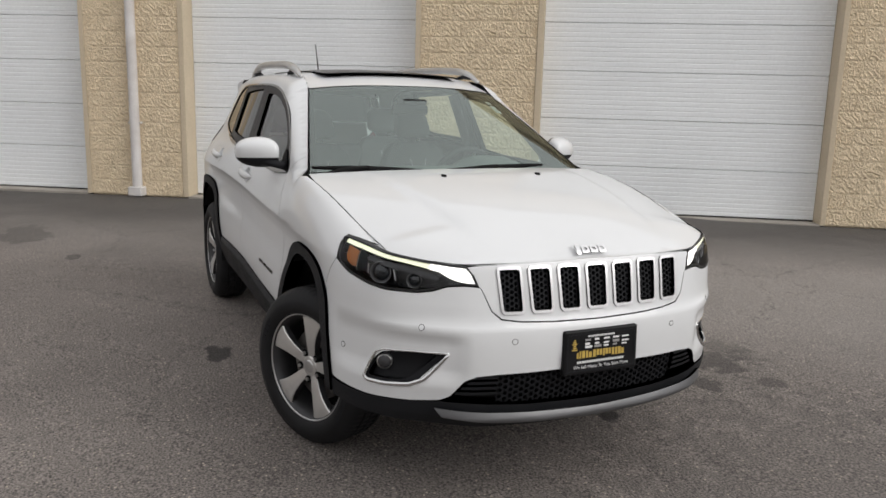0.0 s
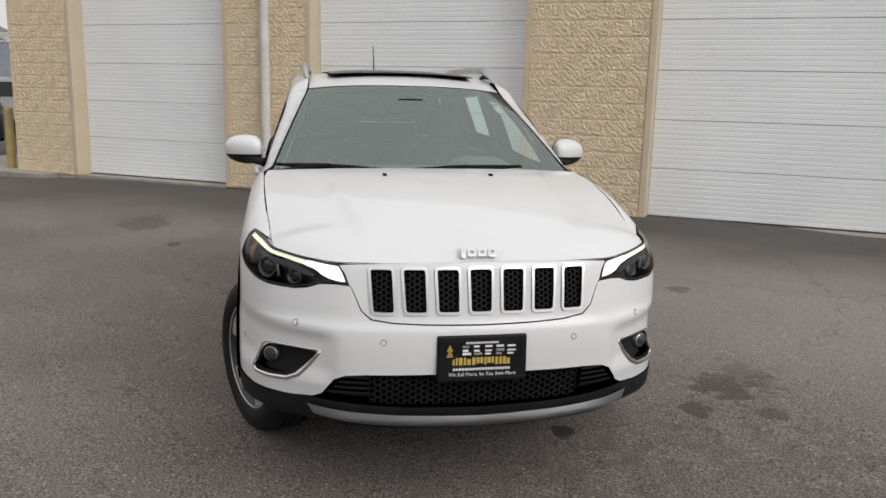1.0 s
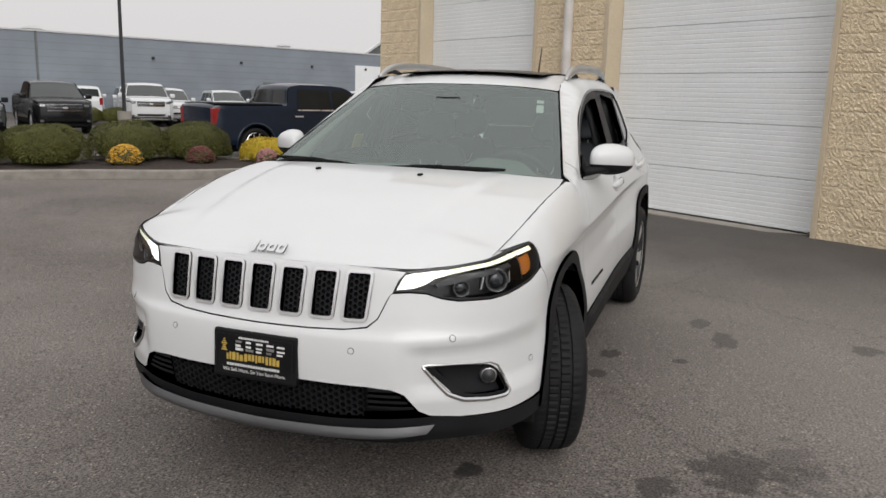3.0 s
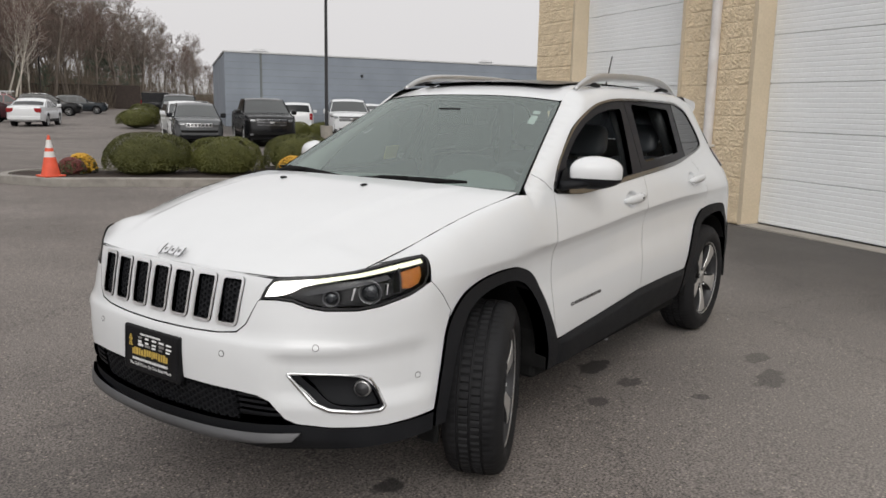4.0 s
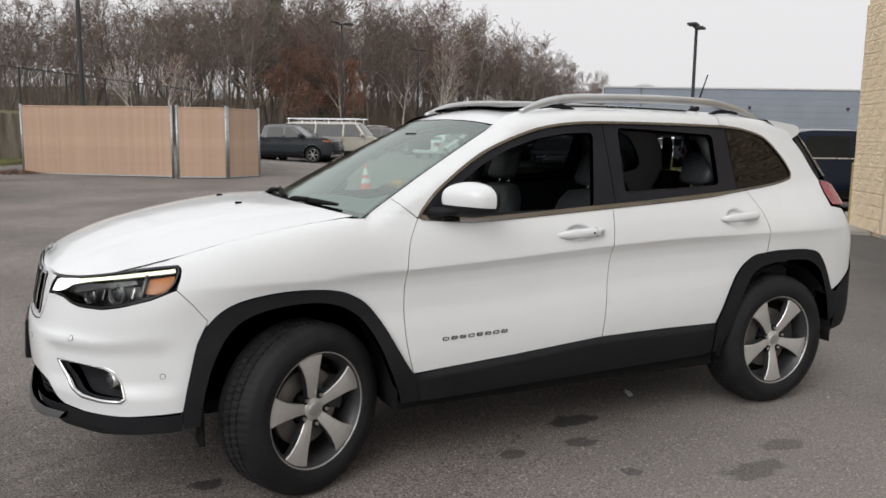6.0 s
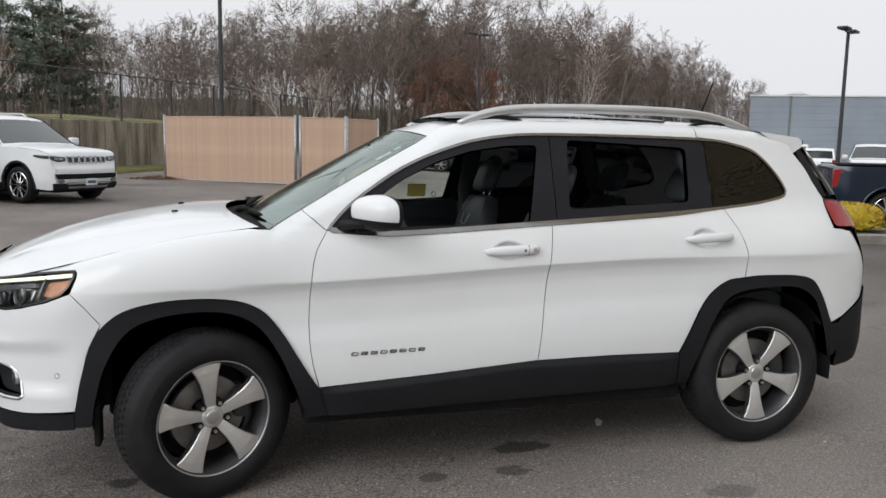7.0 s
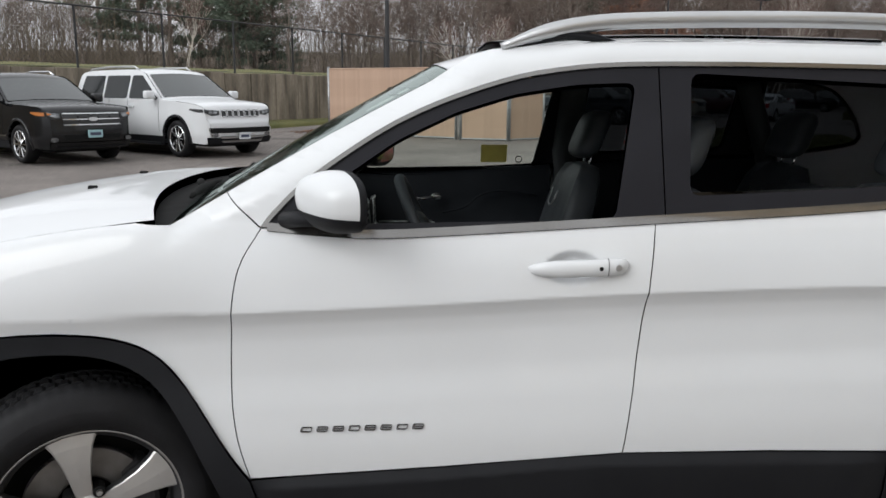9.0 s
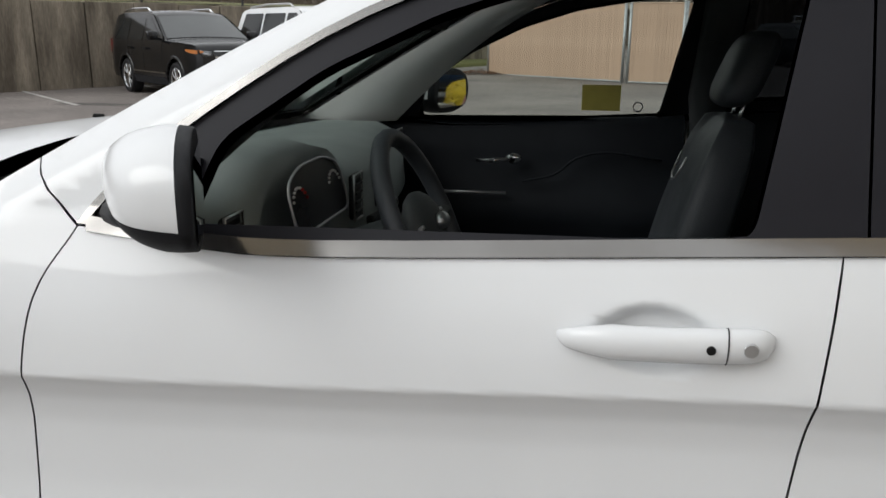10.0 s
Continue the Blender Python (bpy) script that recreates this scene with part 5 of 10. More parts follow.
# cowl below the screen
bm = bmesh.new()
rows = []
for i in range(21):
    a = -1 + i / 10
    x, y, z = screen(a * 0.97, 0.0)
    xh = -0.10 - 0.14 * (min(abs(y), 0.78) / 0.78) ** 2
    rows.append([bm.verts.new((xh + 0.05, y, hood_z(xh, y) - 0.035)), bm.verts.new((xh - 0.01, y, hood_z(xh, y) - 0.03)), bm.verts.new(Vector(screen(a * 0.97, 0.03)) + Vector((0.0, 0, -0.006)))])
for a, b in zip(rows, rows[1:]):
    for k in (0, 1):
        bm.faces.new((a[k], b[k], b[k + 1], a[k + 1]))
part("cowl", bm, MATTEBLACK, suv, "black cowl below the windscreen", True)
# dark band round the windscreen, mirror housing and stickers behind it
dense_band = [(a * 0.984, 0.001) for a in np.linspace(-1, 1, 12)] + [(0.984, b) for b in np.linspace(0.1, 0.9, 9)] + [(a * 0.984, 0.999) for a in np.linspace(1, -1, 12)] + [(-0.984, b) for b in np.linspace(0.9, 0.1, 9)]
hole_band = [(a * 0.945, 0.045) for a in np.linspace(-1, 1, 12)] + [(0.945, b) for b in np.linspace(0.1, 0.9, 9)] + [(a * 0.945, 0.955) for a in np.linspace(1, -1, 12)] + [(-0.945, b) for b in np.linspace(0.9, 0.1, 9)]
panel("screen_band", dense_band, MATTEBLACK, suv, "black printed edge of the windscreen", surf=screen, holes=[hole_band], lift=-0.004, depth=0.0, cell=0.1)
for a0, a1, b0, b1 in ((0.80, 0.86, 0.70, 0.80), (0.80, 0.86, 0.82, 0.86)):
    panel("windscreen_sticker", [(a0, b0), (a1, b0), (a1, b1), (a0, b1)], PALEPRINT, suv, "small white sticker", surf=screen, lift=-0.006, depth=0.0, cell=0.1)

# dark glass let into the roof
glass_line = rounded([(-1.17, 0.44), (-1.17, -0.44), (-2.35, -0.46), (-2.35, 0.46)], 0.05)
panel("roof_glass", glass_line, GLOSSBLACK, suv, "dark glass roof panel", surf=roof_at, lift=0.008, depth=0.008, cell=(0.1, 0.06))

# tail
TAIL = [(-3.195, 1.222), (-3.30, 1.215), (-3.42, 1.19), (-3.47, 1.12), (-3.40, 1.085), (-3.185, 1.092)]
for sgn in (1, -1):
    t = panel("tail_lamp", sided(rounded(TAIL, 0.02), sgn), REDLENS, suv, "red tail lamp", lift=0.006, depth=0.03)
    panel("lamp_surround", sided([(-3.165, 1.10), (-3.18, 1.235), (-3.40, 1.222), (-3.40, 1.078)], sgn), GLOSSBLACK, t, "", lift=-0.004, depth=0.02)
    panel("pillar_trim", sided([(-3.08, 1.497), (-3.115, 1.40), (-3.19, 1.245), (-3.25, 1.245), (-3.22, 1.40), (-3.16, 1.52)], sgn), CLAD, suv, "black trim at the rear window", lift=-0.006, depth=0.02)
tail_p = pX(-3.40)
half = [(LONG, 1.075), (tail_p + 0.10, 1.075), (tail_p + 0.02, 1.03), (tail_p + 0.03, 0.82), (tail_p, 0.74), (LONG, 0.74)]


def about(half):
    """An outline on the tail from its left half."""
    return half + [(2 * LONG - p, z) for p, z in half[::-1] if LONG - p > 1e-6]


def tail(p, z):
    if p <= LONG:
        return body(p, z)
    x, y, z = body(2 * LONG - p, z)
    return (x, -y, z)


panel("tailgate", about([(LONG, 1.245), (pX(-3.47), 1.245), (pX(-3.47), 1.08), (pX(-3.40), 1.06), (pX(-3.42), 0.80), (LONG, 0.76)]), PAINT, suv, surf=tail, cell=(0.08, 0.05))
panel("rear_window", about([(LONG, 1.52), (pX(-3.20), 1.50), (pX(-3.28), 1.25), (LONG, 1.25)]), PRIVACY, suv, "dark tinted rear window", surf=tail, cell=(0.08, 0.06), depth=0.004)
rear_half = [(LONG, 0.755), (pX(-3.42), 0.755), (pX(-3.36), 0.715), (pX(-3.20), 0.625), (pX(-3.17), 0.60), (pX(-3.19), 0.36), (pX(-3.3), 0.37), (pX(-3.45), 0.40), (LONG, 0.40)]
panel("rear_bumper", about(rear_half), CLAD, suv, "black plastic rear bumper", surf=tail, lift=0.008, depth=0.06, cell=(0.06, 0.05))
bm = bmesh.new()
rows = []
for i in range(17):
    y = -0.582 + 1.164 * i / 16
    e = 1 - (y / 0.582) ** 2
    zt, b = 1.549 + 0.028 * e, 0.06 * e
    rows.append([bm.verts.new((-2.82, y, roof_at(-2.82, y)[2] + 0.002)), bm.verts.new((-2.95, y, max(roof_at(-2.95, y)[2] + 0.003, zt + 0.004))), bm.verts.new((-3.055 - b, y, zt)), bm.verts.new((-3.082 - b, y, zt - 0.014)), bm.verts.new((-3.088 - b, y, zt - 0.046)), bm.verts.new((-3.02, y, zt - 0.090))])
for a, b in zip(rows, rows[1:]):
    for k in range(5):
        bm.faces.new((a[k], b[k], b[k + 1], a[k + 1]))
for r in (rows[0], rows[-1]):
    bm.faces.new(r)
bmesh.ops.recalc_face_normals(bm, faces=bm.faces[:])
part("spoiler", bm, PAINT, suv, "white roof spoiler")

# underside and wheel housings
for nm, x0, x1, w, z0, z1 in (("underbody", -2.30, -0.42, 0.80, 0.235, 0.33), ("front_undertray", 0.42, 0.84, 0.55, 0.30, 0.398), ("rear_undertray", -3.42, -3.124, 0.70, 0.35, 0.50), ("rear_subframe", -3.12, -2.304, 0.55, 0.28, 0.50),
                              ("engine_block", -0.416, 0.416, 0.55, 0.25, 0.80), ("radiator", 0.42, 0.80, 0.50, 0.402, 0.78)):
    bm = bmesh.new()
    box(bm, x0, x1, -w, w, z0, z1, 0.02)
    part(nm, bm, MATTEBLACK, suv, "dark underside")
for x0 in (-0.01, -2.708):
    for sgn in (1, -1):
        bm = bmesh.new()
        rows = []
        for i in range(17):
            a = radians(-8 + 196 * i / 16)
            c, s = math.cos(a), math.sin(a)
            rows.append([bm.verts.new((x0 + 0.425 * c + (0.02 if x0 > -1 else 0), sgn * y, 0.36 + 0.425 * s)) for y in (0.868, 0.55)] + [bm.verts.new((x0 + 0.1 * c, sgn * 0.55, 0.36 + 0.1 * s))])
        for a, b in zip(rows, rows[1:]):
            for k in (0, 1):
                bm.faces.new((a[k], b[k], b[k + 1], a[k + 1]))
        part("wheel_housing", bm, MATTEBLACK, suv)
bm = bmesh.new()
box(bm, 0.405, 0.43, 0.77, 0.86, 0.225, 0.40, 0.008)
part("air_deflector", bm, MATTEBLACK, suv)


# wheels
def wheel(m, phase, sgn, name="wheel"):
    """A wheel about its own axle, the outer face towards +y."""
    R = 0.3445
    W = 0.108
    w = part(name, bmesh.new(), TYRE, suv, "five-spoke alloy wheel with black tyre")
    bm = bmesh.new()
    n = 288
    prof = [(0.232, -W + 0.010), (0.250, -W - 0.004), (0.290, -W - 0.006), (0.320, -W + 0.006), (0.336, -W + 0.022), (R - 0.002, -0.066), (R, -0.052), (R - 0.009, -0.050), (R - 0.009, -0.042), (R, -0.040), (R, -0.008), (R - 0.009, -0.006), (R - 0.009, 0.002), (R, 0.004), (R, 0.036), (R - 0.009, 0.038), (R - 0.009, 0.046), (R, 0.048), (R - 0.003, 0.066), (0.336, W - 0.022), (0.320, W - 0.006), (0.292, W + 0.005), (0.288, W + 0.0065), (0.262, W + 0.0065), (0.258, W + 0.005), (0.250, W + 0.003), (0.242, W - 0.002), (0.232, W - 0.010)]
    rings = []
    for i in range(n):
        a = 2 * math.pi * i / n
        ring = []
        for j, (r, h) in enumerate(prof):
            if j in (5, 6, 17, 18) and i % 4 == 0:
                r -= 0.003
            if j in (4, 19) and i % 4 == 0:
                r -= 0.0018
            if j in (9, 10, 13, 14) and (i + 2 * (j > 11)) % 4 == 0:
                r -= 0.006
            ring.append(bm.verts.new((r * math.cos(a), h, r * math.sin(a))))
        rings.append(ring)
    for i in range(n):
        for j in range(len(prof) - 1):
            bm.faces.new((rings[i][j], rings[i][j + 1], rings[(i + 1) % n][j + 1], rings[(i + 1) % n][j]))
    bmesh.ops.recalc_face_normals(bm, faces=bm.faces[:])
    bm.to_mesh(w.data)
    bm.free()
    w.data.polygons.foreach_set("use_smooth", [True] * len(w.data.polygons))
    w.data.set_sharp_from_angle(angle=radians(35))
    bm = bmesh.new()
    lathe(bm, [(0.231, -W + 0.012), (0.215, -0.02), (0.205, 0.04), (0.214, W - 0.028), (0.226, W - 0.016), (0.2285, W - 0.012)], 64)
    rim = part("rim", bm, RIMGREY, w, "grey painted rim barrel", True)
    bm = bmesh.new()
    lathe(bm, [(0.226, W - 0.020), (0.2300, W - 0.010), (0.2345, W - 0.008), (0.2360, W - 0.011), (0.2345, W - 0.016)], 72)
    part("rim_lip", bm, SATIN, rim, "machined rim lip", True)
    # spokes
    for k in range(5):
        bm = bmesh.new()
        a0 = radians(phase + 72 * k)
        rowsf = []
        for r, hw, h in ((0.026, 0.022, 0.066), (0.060, 0.0225, 0.073), (0.105, 0.0275, 0.083), (0.150, 0.036, 0.089), (0.190, 0.049, 0.091), (0.226, 0.067, 0.088)):
            rowsf.append([(r, -hw, h - 0.032), (r, -hw, h - 0.004), (r, -hw * 0.90, h), (r + 0.002, 0.0, h + 0.002), (r, hw * 0.90, h), (r, hw, h - 0.004), (r, hw, h - 0.032)])
        vs = [[bm.verts.new((r * math.cos(a0) - t * math.sin(a0), h, r * math.sin(a0) + t * math.cos(a0))) for r, t, h in row] for row in rowsf]
        for a, b in zip(vs, vs[1:]):
            for j in range(6):
                f = bm.faces.new((a[j], a[j + 1], b[j + 1], b[j]))
                f.material_index = 0 if 1 <= j <= 4 else 1
        bmesh.ops.recalc_face_normals(bm, faces=bm.faces[:])
        me = bpy.data.meshes.new("spoke")
        bm.to_mesh(me)
        bm.free()
        me.materials.append(MACHINED)
        me.materials.append(RIMGREY)
        part("spoke", me, MACHINED, w, "machined spoke with dark sides")
        a1 = a0 + radians(36)
        bm = bmesh.new()
        c = Vector((0.0605 * math.cos(a1), 0, 0.0605 * math.sin(a1)))
        cyl(bm, c + Vector((0, 0.035, 0)), c + Vector((0, 0.0765, 0)), 0.0165, 0.0155, 16)
        part("lug_seat", bm, MATTEBLACK, w)
        bm = bmesh.new()
        cyl(bm, c + Vector((0, 0.05, 0)), c + Vector((0, 0.085, 0)), 0.0105, 0.0075, 6)
        part("lug_nut", bm, SATIN, w, "steel lug nut")
    bm = bmesh.new()
    lathe(bm, [(0.047, 0.045), (0.047, 0.069), (0.043, 0.0735), (0.0285, 0.0750)], 40)
    part("hub", bm, MACHINED, w, "", True)
    bm = bmesh.new()
    lathe(bm, [(0.0290, 0.0745), (0.0275, 0.0770), (0.018, 0.0785), (0.0005, 0.079)], 32)
    part("hub_cap", bm, SATIN, w, "silver hub cap", True)
    bm = bmesh.new()
    lathe(bm, [(0.075, 0.0), (0.075, 0.022), (0.08, 0.024), (0.155, 0.024), (0.157, 0.020), (0.157, 0.002), (0.155, 0.0)], 48)
    part("brake_disc", bm, DISC, w, "steel brake disc")
    bm = bmesh.new()
    arcs = []
    for i in range(11):
        a = radians(140 + 5.4 * i)
        ends = 0.010 * (i in (0, 10))
        arcs.append([bm.verts.new((r * math.cos(a), h, r * math.sin(a))) for r, h in ((0.105 + ends, -0.02), (0.105 + ends, 0.040), (0.118, 0.046), (0.165, 0.046), (0.178 - ends, 0.038), (0.178 - ends, -0.02))])
    for a, b in zip(arcs, arcs[1:]):
        for k in range(6):
            bm.faces.new((a[k], a[(k + 1) % 6], b[(k + 1) % 6], b[k]))
    bm.faces.new(arcs[0])
    bm.faces.new(arcs[-1][::-1])
    bmesh.ops.recalc_face_normals(bm, faces=bm.faces[:])
    part("brake_caliper", bm, RIMGREY, w, "grey brake caliper")
    bm = bmesh.new()
    lathe(bm, [(0.0005, -0.03), (0.2, -0.03), (0.215, -0.06)], 24)
    part("backing_plate", bm, MATTEBLACK, w)
    # moulded bars on the sidewall
    for a0 in (195, 15):
        for k in range(4):
            bm = bmesh.new()
            vs = []
            for da, r in ((0, 0.263), (4.6, 0.263), (4.6, 0.286), (0, 0.286)):
                a = radians(a0 + 6.0 * k + da)
                vs.append(bm.verts.new((r * math.cos(a), W + 0.0085, r * math.sin(a))))
            bm.faces.new(vs)
            r = bmesh.ops.extrude_face_region(bm, geom=bm.faces[:])
            for v in [g for g in r["geom"] if isinstance(g, bmesh.types.BMVert)]:
                v.co.y -= 0.004
            bmesh.ops.recalc_face_normals(bm, faces=bm.faces[:])
            part("sidewall_mark", bm, CLAD, w)
    w.matrix_basis = m
    return w


wheel(pose(-0.008, 0.792, 0.3225, 0, 0, 24) @ Matrix.Scale(1.06, 4), 83, 1)
wheel(pose(0.0, -0.790, 0.272, 0, 0, 24 + 180) @ Matrix.Scale(1.06, 4), 99, -1)
wheel(pose(-2.706, 0.764, 0.352) @ Matrix.Scale(1.06, 4), 54, 1)
wheel(pose(-2.706, -0.764, 0.302, 0, 0, 180) @ Matrix.Scale(1.06, 4), 20, -1)

# cabin
panel_floor = bmesh.new()
box(panel_floor, -2.9, -0.42, -0.74, 0.74, 0.335, 0.40, 0.01)
part("cabin_floor", panel_floor, TRIM, suv, "dark cabin floor")
for sgn in (1, -1):
    for fd, x0, x1, nm in ((DOORPARTS[sgn][0], -0.50, -1.545, "door_lining"), (DOORPARTS[sgn][1], -1.60, -2.50, "door_lining")):
        bm = bmesh.new()
        rows = []
        for i in range(13):
            x = x0 + (x1 - x0) * i / 12
            rows.append([])
            top = 1.095 + (0.085 * (-x - 0.9) / 1.6 if x < -0.9 else 0.0)
            for z, d in ((0.42, 0.10), (0.60, 0.125), (0.78, 0.15), (0.86, 0.165), (0.90, 0.115), (1.0, 0.085), (top - 0.02, 0.055), (top + 0.004, 0.035), (top + 0.004, 0.015)):
                rows[-1].append(bm.verts.new((x, sgn * min(side_y(x, min(z, 0.9)) - d - (0.04 if z > 0.98 else 0.0), side_y(x, z) - 0.022), z)))
        for a, b in zip(rows, rows[1:]):
            for k in range(8):
                bm.faces.new((a[k], b[k], b[k + 1], a[k + 1]))
        bmesh.ops.recalc_face_normals(bm, faces=bm.faces[:])
        part(nm, bm, LINING, fd, "dark door lining", True)
bm = bmesh.new()
tube(bm, [(-0.90, -0.700, 0.985), (-0.95, -0.690, 0.985), (-1.005, -0.692, 0.992)], [0.006, 0.008, 0.006], 10)
orb(bm, (-1.02, -0.705, 0.992), 0.020, (1.3, 0.5, 0.9))
part("inner_handle", bm, CHROME, DOORPARTS[-1][0], "chrome inner door handle", True)
bm = bmesh.new()
tube(bm, [(-0.76, -0.685, 0.880), (-1.0, -0.680, 0.884)], 0.005, 8)
part("armrest_trim", bm, SATIN, DOORPARTS[-1][0], "thin silver armrest trim", True)
bm = bmesh.new()
tube(bm, [(x, -0.705, z) for x, z in smooth_line([(-1.05, 0.92), (-1.15, 0.945), (-1.22, 1.0), (-1.32, 1.02), (-1.48, 1.0)], 5)], 0.004, 8)
part("lining_crease", bm, LINING, DOORPARTS[-1][0], "", True)

# windows: closed on the far side, wound down beside the driver
panel("window_glass", sided(inset(rounded(OPEN_F, 0.03), -0.008), -1), SIDEGLASS, DOORPARTS[-1][0], "closed tinted window", lift=-0.018, depth=0.0).visible_shadow = False
panel("window_glass", sided(inset(rounded(OPEN_R, 0.03), -0.008), -1), PRIVACY, DOORPARTS[-1][1], "closed dark window", lift=-0.018, depth=0.0)
low = [(-1.66, 1.175), (-2.33, 1.205), (-2.33, 1.226), (-1.66, 1.204)]
panel("window_glass", sided(low, 1), PRIVACY, DOORPARTS[1][1], "wound-down dark window", lift=-0.020, depth=0.003)
panel("window_sticker", sided([(-1.225, 1.150), (-1.345, 1.150), (-1.345, 1.232), (-1.225, 1.232)], -1), STICKER, DOORPARTS[-1][0], "faded yellow sticker on the window", lift=-0.021, depth=0.0)
disc_on("window_mark", -pX(-1.40), 1.165, 0.016, PALEPRINT, DOORPARTS[-1][0], -0.021, "", hole=0.013)

# roof lining and pillar linings
bm = bmesh.new()
rows = []
for i in range(12):
    x = -1.02 - 2.1 * i / 11
    rows.append([])
    e = abs(body(pX(x), roof_z(x) - 0.03)[1]) - 0.045
    for j in range(9):
        y = e * (-1 + j / 4)
        rows[-1].append(bm.verts.new((x, y, roof_at(x, y)[2] - 0.035 - 0.03 * abs(y / e) ** 4)))
for a, b in zip(rows, rows[1:]):
    for k in range(8):
        bm.faces.new((a[k], a[k + 1], b[k + 1], b[k]))
part("headliner", bm, HEADLINER, suv, "pale roof lining", True)
for sgn in (1, -1):
    bm = bmesh.new()
    rows = []
    for k in range(9):
        b = k / 8
        a = Vector(screen(sgn * 0.945, 0.02 + 0.97 * b)) + Vector((-0.015, 0, -0.018))
        x, z = -0.62 - 0.52 * b, 1.125 + 0.36 * b - 0.03 * (1 - b) + 0.035 * math.sin(math.pi * b)
        c = Vector((x, sgn * (side_y(x, z) - 0.045), z))
        d = (a + c) / 2 + Vector((-0.018, -0.022 * sgn, -0.004))
        rows.append([bm.verts.new(v) for v in (a, a * 0.5 + d * 0.5 + Vector((-0.008, -0.008 * sgn, 0)), d, c * 0.5 + d * 0.5 + Vector((-0.008, -0.008 * sgn, 0)), c)])
    for a, b in zip(rows, rows[1:]):
        for k in range(4):
            bm.faces.new((a[k], a[k + 1], b[k + 1], b[k]))
    bmesh.ops.recalc_face_normals(bm, faces=bm.faces[:])
    # light put into the colour: far lining pale as if lit, near one dark
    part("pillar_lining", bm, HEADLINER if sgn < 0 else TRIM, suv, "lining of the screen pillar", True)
    for x in (-1.60,):
        bm = bmesh.new()
        pts = [(x + 0.10 * (z - 1.1) * -0.45, sgn * (side_y(x, z) - (0.075 if z > 1.1 else 0.13)), z) for z in (0.5, 0.8, 1.05, 1.2, 1.35, 1.5)]
        tube(bm, pts, [0.075, 0.075, 0.07, 0.065, 0.06, 0.06], 10, 0.5)
        part("pillar_lining", bm, TRIM, suv, "dark pillar lining", True)
    bm = bmesh.new()
    pts = [(x, sgn * (side_y(x, z) - (0.10 if z > 1.1 else 0.18)), z) for x, z in ((-2.62, 0.7), (-2.55, 1.0), (-2.49, 1.2), (-2.41, 1.37), (-2.35, 1.5))]
    tube(bm, pts, 0.05, 10, 0.8)
    part("pillar_lining", bm, TRIM, suv, "dark pillar lining", True)

# dashboard
bm = bmesh.new()
rows = []
prof = [(-0.27, 1.095), (-0.42, 1.118), (-0.60, 1.120), (-0.70, 1.098), (-0.735, 1.04), (-0.745, 0.93), (-0.70, 0.86), (-0.68, 0.72), (-0.60, 0.60), (-0.50, 0.45)]
for i in range(57):
    y = -0.70 + 1.40 * i / 56
    rows.append([])
    for j, (x, z) in enumerate(prof):
        curve = 0.10 * (y / 0.7) ** 2
        pod = (0.02, 0.055, 0.058, 0.03)[j - 1] * math.exp(-((y - 0.37) / 0.165) ** 6) if 1 <= j <= 4 else 0.0
        stack = -0.035 * math.exp(-(y / 0.16) ** 4) if 3 <= j <= 7 else 0.0
        hollow = 0.05 * math.exp(-((y - 0.37) / 0.13) ** 4) if j in (4, 5) else 0.0
        rows[-1].append(bm.verts.new((x + curve * (0.3 if j < 3 else 0.8) + stack - 0.03 * (pod > 0.01) * (j in (2, 3)) + hollow, y * (1.0 if j > 1 else 1.02), z + pod - 0.02 * (y / 0.7) ** 2)))
for a, b in zip(rows, rows[1:]):
    for k in range(len(prof) - 1):
        bm.faces.new((a[k], b[k], b[k + 1], a[k + 1]))
bmesh.ops.recalc_face_normals(bm, faces=bm.faces[:])
dash = part("dashboard", bm, DASH, suv, "dark dashboard lightened for windscreen glare, with instrument binnacle", True)
q = Matrix.Translation((-0.735, 0.36, 1.078)) @ Matrix.Rotation(radians(-76), 4, "Y")
bm = bmesh.new()
shape = rounded([(-0.062, -0.155), (0.035, -0.150), (0.060, -0.07), (0.060, 0.07), (0.035, 0.150), (-0.062, 0.155)], 0.035)
vs = [bm.verts.new((u, v, 0)) for u, v in shape]
bm.faces.new(vs)
bmesh.ops.transform(bm, matrix=q, verts=bm.verts[:])
part("instrument_glass", bm, GLOSSBLACK, dash, "dark instrument cluster")
bm = bmesh.new()
tube(bm, [q @ Vector((u, v, 0.004)) for u, v in shape + shape[:2]], 0.0028, 6)
part("instrument_rim", bm, GAUGE, dash, "thin silver instrument rim", True)
for y in (0.47, 0.27):
    for k in range(9):
        a = radians(200 + 17 * k) if y > 0.4 else radians(205 + 16 * k)
        bm = bmesh.new()
        c = q @ Vector((-0.012 - 0.036 * math.sin(a), (y - 0.37) + 0.036 * math.cos(a) * 1.0, 0.004))
        orb(bm, c, 0.0032, seg=6, rings=4)
        part("gauge_mark", bm, REDPRINT if k < 3 and y > 0.4 else PALEPRINT, dash)
